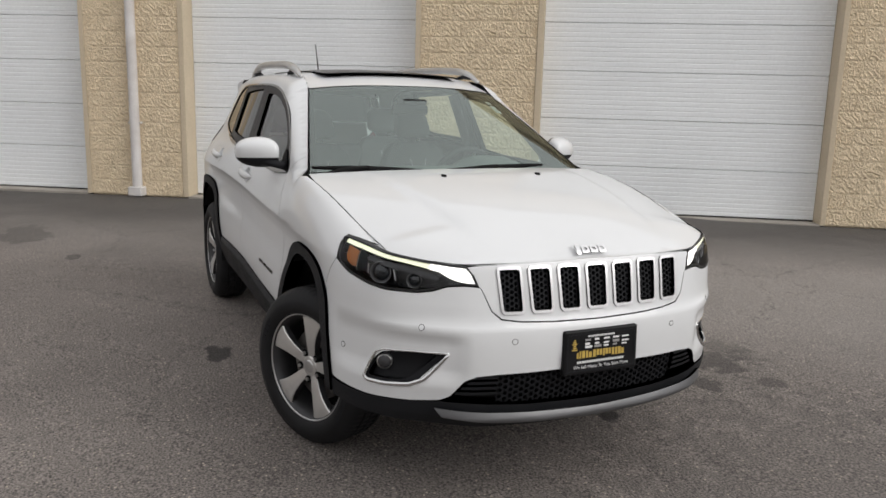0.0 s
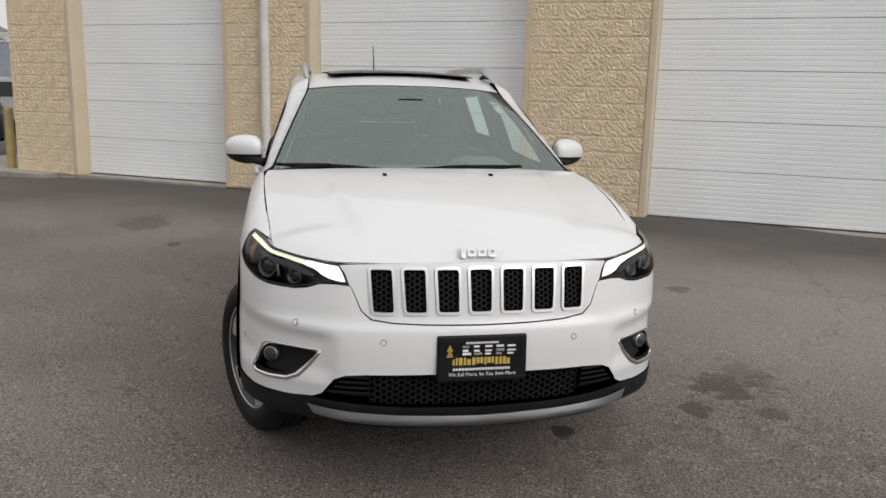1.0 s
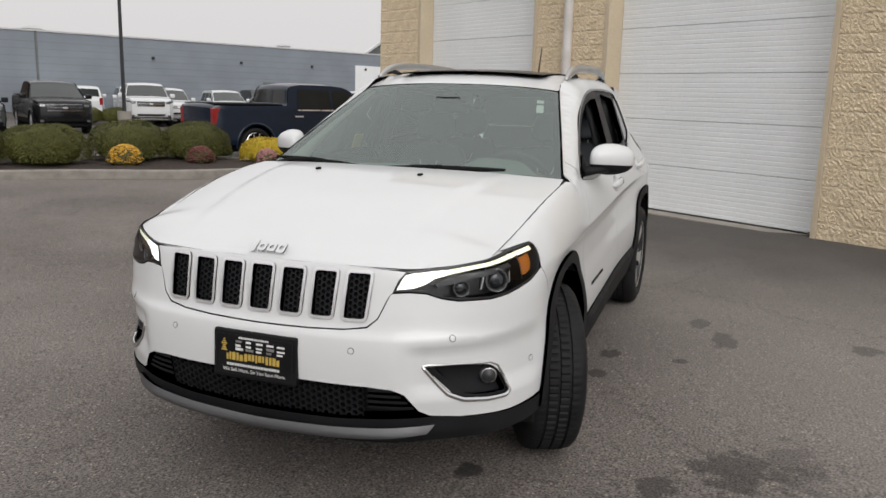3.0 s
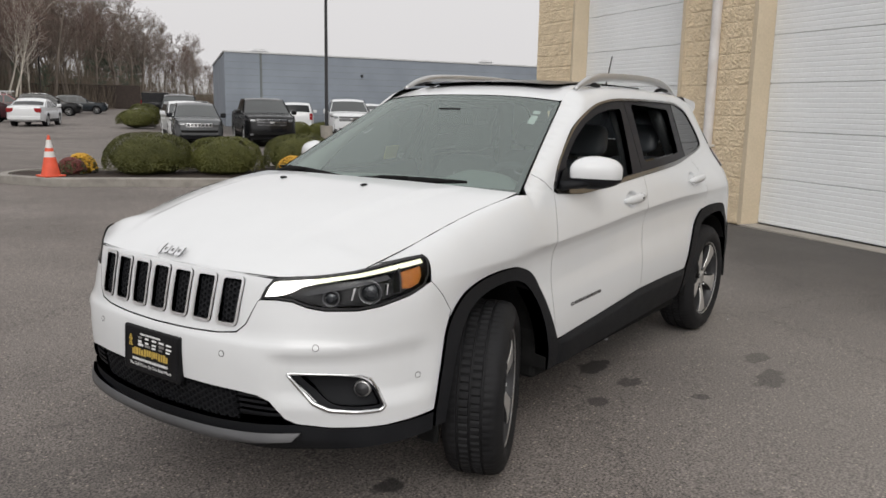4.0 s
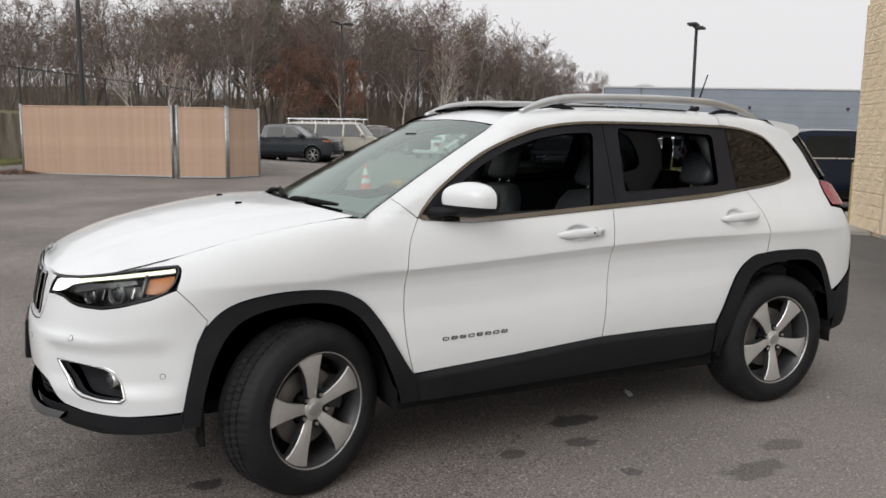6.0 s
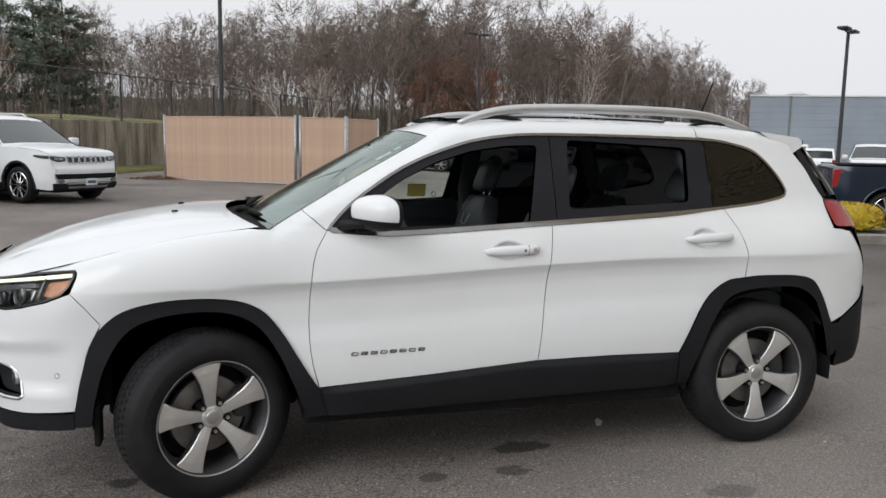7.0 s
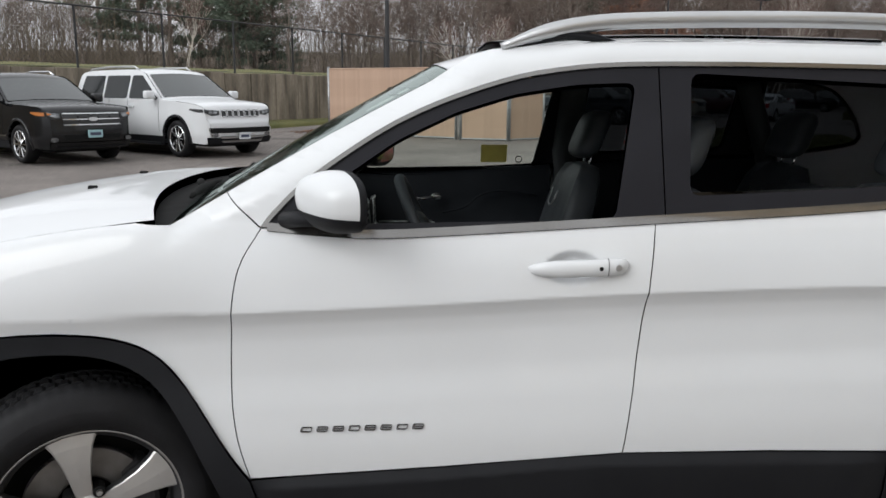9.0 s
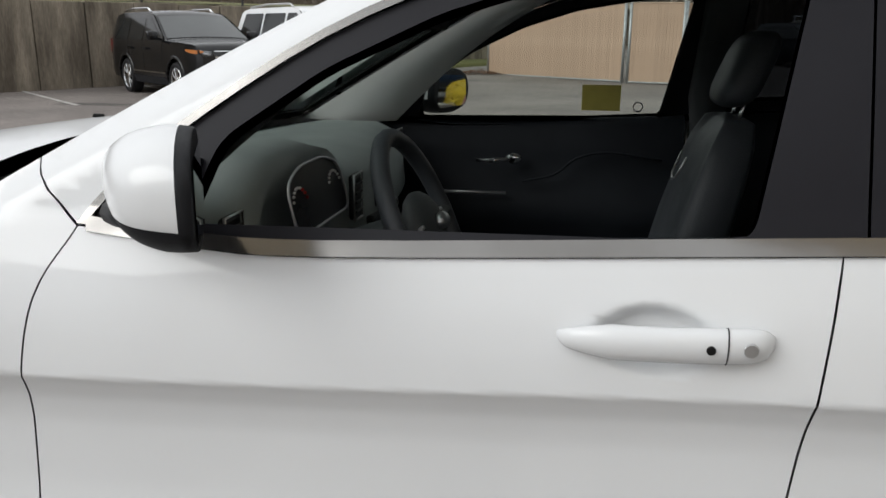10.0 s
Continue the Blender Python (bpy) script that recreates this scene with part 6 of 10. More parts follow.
for y0, y1, x in ((0.155, 0.215, -0.762), (-0.03, 0.07, -0.775), (-0.66, -0.60, -0.66), (0.585, 0.655, -0.675)):
    bm = bmesh.new()
    box(bm, x - 0.004, x + 0.01, y0, y1, 0.985, 1.085, 0.008, 2, None)
    v = part("air_vent", bm, GLOSSBLACK, dash, "black air vent")
    for k in range(4):
        bm = bmesh.new()
        box(bm, x - 0.009, x - 0.003, y0 + 0.008, y1 - 0.008, 1.0 + 0.02 * k, 1.006 + 0.02 * k, 0.001, 1)
        part("vent_slat", bm, TRIM, v)
    bm = bmesh.new()
    tube(bm, [(x - 0.005, y0, 0.985), (x - 0.005, y1, 0.985), (x - 0.005, y1, 1.085), (x - 0.005, y0, 1.085), (x - 0.005, y0, 0.985)], 0.003, 6)
    part("vent_rim", bm, SATIN, v, "", True)
bm = bmesh.new()
box(bm, -0.785, -0.76, -0.12, 0.12, 0.86, 0.975, 0.008)
part("screen", bm, GLOSSBLACK, dash, "dark centre screen")
# steering wheel
sw = Matrix.Translation((-0.955, 0.37, 1.02)) @ Matrix.Rotation(radians(-66), 4, "Y")
bm = bmesh.new()
ring = []
for i in range(40):
    a = 2 * math.pi * i / 40
    ring.append([bm.verts.new(sw @ Vector(((0.183 + 0.0175 * math.cos(b)) * math.cos(a), (0.183 + 0.0175 * math.cos(b)) * math.sin(a), 0.0175 * math.sin(b)))) for b in [2 * math.pi * j / 10 for j in range(10)]])
for i in range(40):
    for j in range(10):
        bm.faces.new((ring[i][j], ring[(i + 1) % 40][j], ring[(i + 1) % 40][(j + 1) % 10], ring[i][(j + 1) % 10]))
bmesh.ops.recalc_face_normals(bm, faces=bm.faces[:])
steer = part("steering_wheel", bm, LEATHER, suv, "black leather steering wheel", True)
bm = bmesh.new()
orb(bm, (0, 0, 0), 0.075, (0.95, 1.15, 0.45), m=None)
bmesh.ops.transform(bm, matrix=sw, verts=bm.verts[:])
part("wheel_boss", bm, TRIM, steer, "", True)
for a in (90, 270, 180):
    bm = bmesh.new()
    c, s = math.cos(radians(a)), math.sin(radians(a))
    tube(bm, [sw @ Vector((0.05 * c, 0.05 * s, 0.0)), sw @ Vector((0.12 * c, 0.12 * s, -0.004)), sw @ Vector((0.18 * c, 0.18 * s, 0.0))], [0.028, 0.022, 0.018], 10, 0.5)
    part("wheel_spoke", bm, TRIM, steer, "", True)
    if a != 180:
        for k in range(3):
            bm = bmesh.new()
            box(bm, -0.010 + 0.014 * k - 0.012, -0.002 + 0.014 * k - 0.012, 0.085 * s - 0.012, 0.085 * s + 0.012, 0.012, 0.020, 0.002)
            bmesh.ops.transform(bm, matrix=sw, verts=bm.verts[:])
            part("wheel_button", bm, SATIN, steer)
bm = bmesh.new()
cyl(bm, sw @ Vector((0, 0, -0.02)), (-0.66, 0.37, 0.90), 0.04, 0.05, 14)
part("steering_column", bm, TRIM, steer, "", True)
bm = bmesh.new()
orb(bm, sw @ Vector((0, 0, 0.034)), 0.028, (0.6, 1, 0.6), 16, 8)
part("wheel_emblem", bm, SATIN, steer, "", True)


def seat(x, y, width):
    bm = bmesh.new()
    vs = box(bm, x - 0.24, x + 0.27, y - width / 2, y + width / 2, 0.48, 0.66, 0.05, 4)
    s = part("seat", bm, LEATHER, suv, "black leather seat", True)
    bm = bmesh.new()
    rows = []
    for z, dx, w, t in ((0.58, 0.0, 0.235, 0.07), (0.72, -0.035, 0.25, 0.075), (0.88, -0.07, 0.255, 0.070), (1.02, -0.105, 0.245, 0.062), (1.11, -0.13, 0.215, 0.052), (1.165, -0.148, 0.165, 0.035), (1.175, -0.15, 0.10, 0.015)):
        ring = []
        for j in range(20):
            a = 2 * math.pi * j / 20
            c, sn = math.cos(a), math.sin(a)
            bol = 0.045 * max(0, abs(sn) - 0.45) if c > 0 else 0.0
            ring.append(bm.verts.new((x - 0.255 + dx + math.copysign(abs(c) ** 0.6, c) * t + bol * 1.6, y + math.copysign(abs(sn) ** 0.6, sn) * w * width / 0.5, z)))
        rows.append(ring)
    for a, b in zip(rows, rows[1:]):
        for j in range(20):
            bm.faces.new((a[j], a[(j + 1) % 20], b[(j + 1) % 20], b[j]))
    bm.faces.new(rows[0])
    bm.faces.new(rows[-1])
    bmesh.ops.recalc_face_normals(bm, faces=bm.faces[:])
    part("backrest", bm, LEATHER, s, "", True)
    for dy in (-0.055, 0.055):
        bm = bmesh.new()
        cyl(bm, (x - 0.40, y + dy, 1.14), (x - 0.42, y + dy, 1.24), 0.006, n=8)
        part("headrest_post", bm, CHROME, s, "", True)
    bm = bmesh.new()
    r = bmesh.ops.create_uvsphere(bm, u_segments=24, v_segments=14, radius=1)
    for v in bm.verts:
        f = lambda c, e: math.copysign(abs(c) ** e, c)
        a, b, c = f(v.co.x, 0.7), f(v.co.y, 0.55), f(v.co.z, 0.55)
        v.co = Vector((x - 0.415 - 0.035 * c + 0.055 * a, y + 0.125 * b * (1 - 0.12 * c), 1.295 + 0.095 * c))
    part("headrest", bm, LEATHER, s, "", True)
    bm = bmesh.new()
    tube(bm, [(x - 0.285, y + 0.06, 1.07), (x - 0.262, y + 0.045, 1.015), (x - 0.258, y, 1.005), (x - 0.262, y - 0.045, 1.015), (x - 0.285, y - 0.06, 1.07)], 0.003, 6)
    part("seam_piping", bm, SATIN, s, "pale seam piping", True)
    return s


seat(-1.37, 0.37, 0.50)
seat(-1.222, -0.37, 0.50)
seat(-2.08, 0.42, 0.50)
seat(-2.08, -0.42, 0.50)
bm = bmesh.new()
box(bm, -2.45, -1.90, -0.22, 0.22, 0.48, 0.64, 0.04, 3)
box(bm, -2.52, -2.36, -0.22, 0.22, 0.6, 1.12, 0.05, 3)
part("seat_middle", bm, LEATHER, suv, "middle of the rear bench", True)
bm = bmesh.new()
box(bm, -1.35, -0.72, -0.11, 0.11, 0.42, 0.72, 0.03, 3)
part("centre_console", bm, TRIM, suv, "dark centre console", True)
bm = bmesh.new()
box(bm, -0.915, -0.885, -0.115, 0.105, 1.385, 1.445, 0.014, 3)
rv = part("interior_mirror", bm, MATTEBLACK, suv, "black interior mirror", True)
bm = bmesh.new()
box(bm, -0.95, -0.83, -0.075, 0.075, 1.445, 1.475, 0.012, 3)
part("sensor_pod", bm, MATTEBLACK, rv, "", True)
bm = bmesh.new()
box(bm, -2.95, -2.5, -0.70, 0.70, 0.40, 0.98, 0.03)
part("load_cover", bm, TRIM, suv, "dark load area")

# ---- block facing of the garage ----
def block_mesh(w, h, seed):
    """One split-faced block: an uneven front with square edges."""
    r = random.Random(seed)
    nx, nz = 17, 9
    verts, faces = [], []
    for j in range(nz + 1):
        for i in range(nx + 1):
            edge = i in (0, nx) or j in (0, nz)
            d = (0.0215 if j in (0, nz) else 0.025) + r.uniform(-0.005, 0.005) if edge else 0.026 + r.uniform(-0.0068, 0.0068)
            ox = 0 if i in (0, nx) else r.uniform(-0.006, 0.006)
            oz = 0 if j in (0, nz) else r.uniform(-0.006, 0.006)
            verts.append((w * i / nx + ox, d, h * j / nz + oz))
    for j in range(nz):
        for i in range(nx):
            a = j * (nx + 1) + i
            faces.append((a + 1, a, a + nx + 1, a + nx + 2))
    base = len(verts)
    ring = [i for i in range(nx + 1)] + [(j + 1) * (nx + 1) - 1 for j in range(1, nz + 1)] + [nz * (nx + 1) + i for i in range(nx - 1, -1, -1)] + [j * (nx + 1) for j in range(nz - 1, 0, -1)]
    for k in ring:
        x, y, z = verts[k]
        verts.append((x, -0.014, z))
    for k in range(len(ring)):
        a, b = ring[k], ring[(k + 1) % len(ring)]
        faces.append((a, b, base + (k + 1) % len(ring), base + k))
    me = bpy.data.meshes.new("block")
    me.from_pydata(verts, [], faces)
    me.materials.append(BLOCK)
    return me


FULL = [block_mesh(0.4005, 0.1992, 20 + k) for k in range(9)]
SLIM = {}
rng = random.Random(3)
spans = [(0.0, 1.29), (4.425, 5.795), (9.115, 10.62), (14.34, 17.1)]
laid = 0
for a, b in spans:
    for row in range(18):
        x = a + (0.004 if row % 2 == 0 else -0.199)
        while x < b - 0.03:
            x0, x1 = max(a + 0.004, x), min(b - 0.004, x + 0.4005)
            if x1 - x0 > 0.03:
                if x1 - x0 > 0.400:
                    me = rng.choice(FULL)
                else:
                    key = (round(x1 - x0, 2), rng.randrange(2))
                    me = SLIM.setdefault(key, block_mesh(x1 - x0, 0.1992, 60 + len(SLIM)))
                ob = new("block", me)
                ob.parent = garage
                flip = False
                ob.matrix_basis = GARAGE @ Matrix.Translation((x0, 0, 0.006 + row * 0.2032))
                laid += 1
            x += 0.403

# ---- planted island ----
KERB = mat("weathered_kerb_concrete", (0.30, 0.28, 0.25), (0.22, 0.205, 0.185), 5, 0.85, 0.95, bump=0.003, bscale=70, fine=0.15, fscale=150)
MULCH = mat("dark_bark_mulch", (0.045, 0.030, 0.022), (0.028, 0.019, 0.014), 14, 0.9, 1.0, bump=0.02, bscale=60, fine=0.4, fscale=90)
LEAFDARK = mat("clipped_yew_leaves", (0.092, 0.094, 0.016), (0.062, 0.066, 0.011), 3, 0.6, 0.75, vary=0.15)
LEAFYELLOW = mat("yellow_leaves", (0.55, 0.40, 0.02), (0.42, 0.30, 0.015), 9, 0.6)
PETALYELLOW = mat("yellow_petals", (0.62, 0.36, 0.03), (0.42, 0.22, 0.02), 30, 0.7)
PETALRED = mat("dark_red_petals", (0.16, 0.035, 0.03), (0.09, 0.025, 0.02), 30, 0.7)
PETALPINK = mat("faded_pink_petals", (0.40, 0.20, 0.19), (0.27, 0.12, 0.11), 30, 0.7)
STALK = mat("dull_green_stalks", (0.10, 0.11, 0.045), (0.07, 0.07, 0.03), 12, 0.8)
isl = [(-4.35, -11.3), (-4.55, -10.85), (-5.35, -10.1), (-6.2, -9.25), (-6.9, -8.45), (-7.4, -7.65), (-8.0, -7.0), (-8.8, -6.55), (-9.8, -6.32), (-11.0, -6.35), (-11.9, -6.5), (-12.3, -6.9), (-12.2, -7.4), (-11.2, -8.7), (-9.6, -10.35), (-7.6, -11.7), (-6.0, -12.7), (-4.9, -12.9), (-4.2, -12.2)]
isl = smooth_line(isl + [isl[0]], 5)[:-1]
island = tagged(new("island_kerb"), "weathered concrete kerb round a planted island", "kerb", kind="structure")
inner_isl = inset(isl, 0.15)
k = len(isl)
for i in range(0, k, 5):
    bm = bmesh.new()
    idx = [(i + j) % k for j in range(6)]
    rows = []
    for j in idx:
        (x, y), (u, v) = isl[j], inner_isl[j]
        g = lie(x, y)
        rows.append([bm.verts.new((x, y, g - 0.05)), bm.verts.new((x, y, g + 0.135)), bm.verts.new((x + (u - x) * 0.12, y + (v - y) * 0.12, g + 0.15)), bm.verts.new((u, v, g + 0.15)), bm.verts.new((u, v, g - 0.05))])
    for a, b in zip(rows, rows[1:]):
        for c in range(4):
            bm.faces.new((a[c], b[c], b[c + 1], a[c + 1]))
    bm.faces.new(rows[0][::-1])
    bm.faces.new(rows[-1])
    bmesh.ops.recalc_face_normals(bm, faces=bm.faces[:])
    bmesh.ops.scale(bm, vec=(0.9985, 0.9985, 1), space=Matrix.Translation(-rows[2][1].co), verts=bm.verts[:])
    part("kerb_stone", bm, KERB, island)
me = skin(inner_isl, lambda u, v: (u, v, lie(u, v) + 0.11 + 0.03 * noise.noise((u * 2, v * 2, 0))), lambda p: (p.x, p.y, -5), cell=0.35, depth=0)
tagged(part("mulch", me, MULCH, None), "dark bark mulch in the planted island", "mulch", kind="stuff")


def leaf_cloud(name, parent, material, centre, size, count, leaf, seed, label="", squash=0.0, shell=0.75):
    """A crown of many small leaves filling an uneven rounded form."""
    r = np.random.RandomState(seed)
    d = r.normal(size=(count, 3))
    d /= np.linalg.norm(d, axis=1)[:, None]
    d[:, 2] = np.abs(d[:, 2]) * (1 - squash) - squash * 0.2 if squash >= 0 else d[:, 2]
    lump = 1 + 0.035 * np.sin(5 * d[:, 0] + seed) * np.cos(4 * d[:, 1] + 2 * seed) + 0.02 * np.sin(9 * d[:, 2] + 7 * d[:, 0])
    rad = (shell + (1 - shell) * r.rand(count) ** 0.6) * lump
    pw = np.sign(d) * np.abs(d) ** 0.75
    c = np.array(centre) + pw * rad[:, None] * np.array(size)
    a = r.normal(size=(count, 3))
    a /= np.linalg.norm(a, axis=1)[:, None]
    b = np.cross(a, d)
    b /= np.linalg.norm(b, axis=1)[:, None] + 1e-9
    ln = leaf * (0.6 + 0.8 * r.rand(count))[:, None]
    v = np.stack([c - a * ln, c + b * ln * 0.45, c + a * ln, c - b * ln * 0.45], 1).reshape(-1, 3)
    f = np.arange(count * 4).reshape(-1, 4)
    me = bpy.data.meshes.new(name)
    me.from_pydata(v.tolist(), [], f.tolist())
    return part(name, me, material, parent, label)


CORE = {}


def shrub(name, label, x, y, w, h, material, seed, leaf=0.028, count=5200, group=""):
    s = thing(name, label, "shrub", group=group)
    z = lie(x, y) + 0.10
    core_m = bmesh.new()
    orb(core_m, (x, y, z + h * 0.38), 1.0, (w * 0.43, w * 0.43, h * 0.46), 24, 14)
    for v in core_m.verts:
        v.co += (v.co - Vector((x, y, z + h * 0.38))) * 0.12 * noise.noise(v.co * 4)
    part("inner_growth", core_m, material if material is not STALK else CORE.get(name, STALK), s, "", True)
    bm = bmesh.new()
    for i in range(5):
        a = 2.4 * i
        cyl(bm, (x + 0.05 * math.cos(a), y + 0.05 * math.sin(a), z - 0.06), (x + 0.25 * w * math.cos(a), y + 0.25 * w * math.sin(a), z + 0.5 * h), 0.018, 0.008, 6)
    part("stems", bm, STALK, s)
    leaf_cloud("leaves", s, material, (x, y, z + h * 0.10), (w * 0.5, w * 0.5, h * 0.86), count, leaf, seed, "", 0.0, 0.92)
    return s


shrub("clipped_shrub", "large rounded dark green clipped shrub in mulch", -6.55, -11.15, 1.62, 0.82, LEAFDARK, 1, group="clipped shrubs", count=20000, leaf=0.016)
shrub("clipped_shrub", "rounded dark green clipped shrub in mulch", -7.65, -10.25, 1.46, 0.76, LEAFDARK, 2, group="clipped shrubs", count=18000, leaf=0.016)
shrub("clipped_shrub", "rounded dark green clipped shrub in mulch", -9.2, -9.72, 1.42, 0.80, LEAFDARK, 3, group="clipped shrubs", count=18000, leaf=0.016)
shrub("clipped_shrub", "rounded dark green clipped shrub in mulch", -10.25, -8.98, 1.35, 0.80, LEAFDARK, 4, group="clipped shrubs", count=18000, leaf=0.016)


def mum(name, label, x, y, w, h, petal, seed):
    CORE[name] = petal
    s = shrub(name, label, x, y, w, h, STALK, seed, 0.022, 1200)
    z = lie(x, y) + 0.10
    r = random.Random(seed)
    bm = bmesh.new()
    for i in range(380):
        a, e = r.uniform(0, 6.283), r.uniform(0.05, 1.45)
        rr = 0.5 * (1 + 0.06 * r.uniform(-1, 1))
        c = Vector((x + w * rr * math.cos(e) * math.cos(a), y + w * rr * math.cos(e) * math.sin(a), z + 0.05 + h * 0.9 * math.sin(e)))
        res = bmesh.ops.create_icosphere(bm, subdivisions=1, radius=0.030 * r.uniform(0.7, 1.2))
        for v in res["verts"]:
            v.co = c + Vector((v.co.x, v.co.y, v.co.z * 0.6))
    part("blossoms", bm, petal, s)


mum("chrysanthemum", "yellow chrysanthemum in bloom in the mulch", -8.30, -9.02, 0.60, 0.36, PETALYELLOW, 11)
mum("chrysanthemum", "faded dark red chrysanthemum in the mulch", -9.42, -8.22, 0.52, 0.30, PETALRED, 12)
mum("chrysanthemum", "faded pink chrysanthemum in the mulch", -10.0, -7.10, 0.42, 0.28, PETALPINK, 13)
mum("chrysanthemum", "dark red chrysanthemum beside the traffic cone", -5.30, -11.75, 0.50, 0.30, PETALRED, 14)
mum("chrysanthemum", "yellow chrysanthemum beside a clipped shrub", -5.65, -12.0, 0.55, 0.36, PETALYELLOW, 15)
shrub("yellow_shrub", "bright yellow low shrub at the island's edge", -10.8, -7.62, 1.05, 0.52, LEAFYELLOW, 7, 0.024, 5000)

# traffic cone on the kerb
ORANGE = mat("orange_cone_plastic", (0.75, 0.10, 0.045), (0.62, 0.085, 0.04), 6, 0.5, 0.65)
REFLECT = mat("white_reflective_band", (0.72, 0.70, 0.68), (0.6, 0.58, 0.56), 9, 0.4)
cone = thing("traffic_cone", "orange traffic cone with two white bands", "cone", pose(-4.62, -11.2, lie(-4.6, -11.2) + 0.15))
bm = bmesh.new()
box(bm, -0.18, 0.18, -0.18, 0.18, 0.0, 0.035, 0.012)
part("base", bm, ORANGE, cone)
for z0, z1, mt, nm in ((0.035, 0.34, ORANGE, "body"), (0.34, 0.44, REFLECT, "band"), (0.44, 0.50, ORANGE, "body"), (0.50, 0.64, REFLECT, "band"), (0.64, 0.72, ORANGE, "tip")):
    bm = bmesh.new()
    rad = lambda z: 0.135 - 0.145 * (z / 0.72) + 0.028
    cyl(bm, (0, 0, z0), (0, 0, z1), rad(z0), rad(z1), 24)
    part(nm, bm, mt, cone, "", False)

# pale slab and bollard at the garage's corner
bm = bmesh.new()
box(bm, -2.6, 0.9, -3.0, 0.35, -0.1, 0.02, 0.01)
tagged(wallpart("pavement_slab", bm, CONCRETE), "pale concrete slab at the garage's corner", "slab", kind="structure")
bollard = thing("bollard", "dull yellow steel bollard by the garage corner", "bollard")
BOLLARDYELLOW = mat("faded_yellow_paint", (0.42, 0.33, 0.13), (0.33, 0.27, 0.13), 6, 0.6, 0.75)
bm = bmesh.new()
cyl(bm, (-0.35, -0.15, 0), (-0.35, -0.15, 1.05), 0.075, n=16)
orb(bm, (-0.35, -0.15, 1.05), 0.075, (1, 1, 0.5), 16, 8)
wallpart("post", bm, BOLLARDYELLOW, "", bollard)
# litter by the rear wheel
SCRAP = mat("white_scrap", (0.7, 0.7, 0.7), (0.6, 0.6, 0.6), 20, 0.7)
for x, y, a, l in ((-3.02, 0.98, 20, 0.075), (-2.05, 0.42, 60, 0.06), (-3.35, 1.25, 10, 0.03)):
    bm = bmesh.new()
    vs = [bm.verts.new((u * l, v * l, 0.004 + 0.012 * (u * v))) for u, v in ((-1, -0.25), (-0.2, -0.35), (1, -0.1), (0.7, 0.3), (-0.6, 0.28))]
    bm.faces.new(vs)
    r = bmesh.ops.extrude_face_region(bm, geom=bm.faces[:])
    for v in [g for g in r["geom"] if isinstance(g, bmesh.types.BMVert)]:
        v.co.z += 0.002
    bmesh.ops.recalc_face_normals(bm, faces=bm.faces[:])
    t = tagged(part("scrap", bm, SCRAP, None), "torn white scrap lying on the asphalt", "litter")
    t.matrix_basis = pose(x, y, -0.015, 0, 0, a)

# ---- fenced enclosure ----
SLATTAN = mat("tan_privacy_slats", (0.47, 0.325, 0.235), (0.41, 0.28, 0.20), 1.5, 0.6, 0.75, vary=0.05)
WIRETAN = mat("tan_coated_wire", (0.60, 0.45, 0.35), (0.52, 0.39, 0.30), 9, 0.5, 0.6)
GALV = mat("galvanised_steel", (0.42, 0.43, 0.44), (0.33, 0.34, 0.35), 12, 0.4, 0.55, metal=0.7)
BLACKSTEEL = mat("black_coated_steel", (0.02, 0.02, 0.022), (0.03, 0.03, 0.032), 12, 0.5, 0.6)


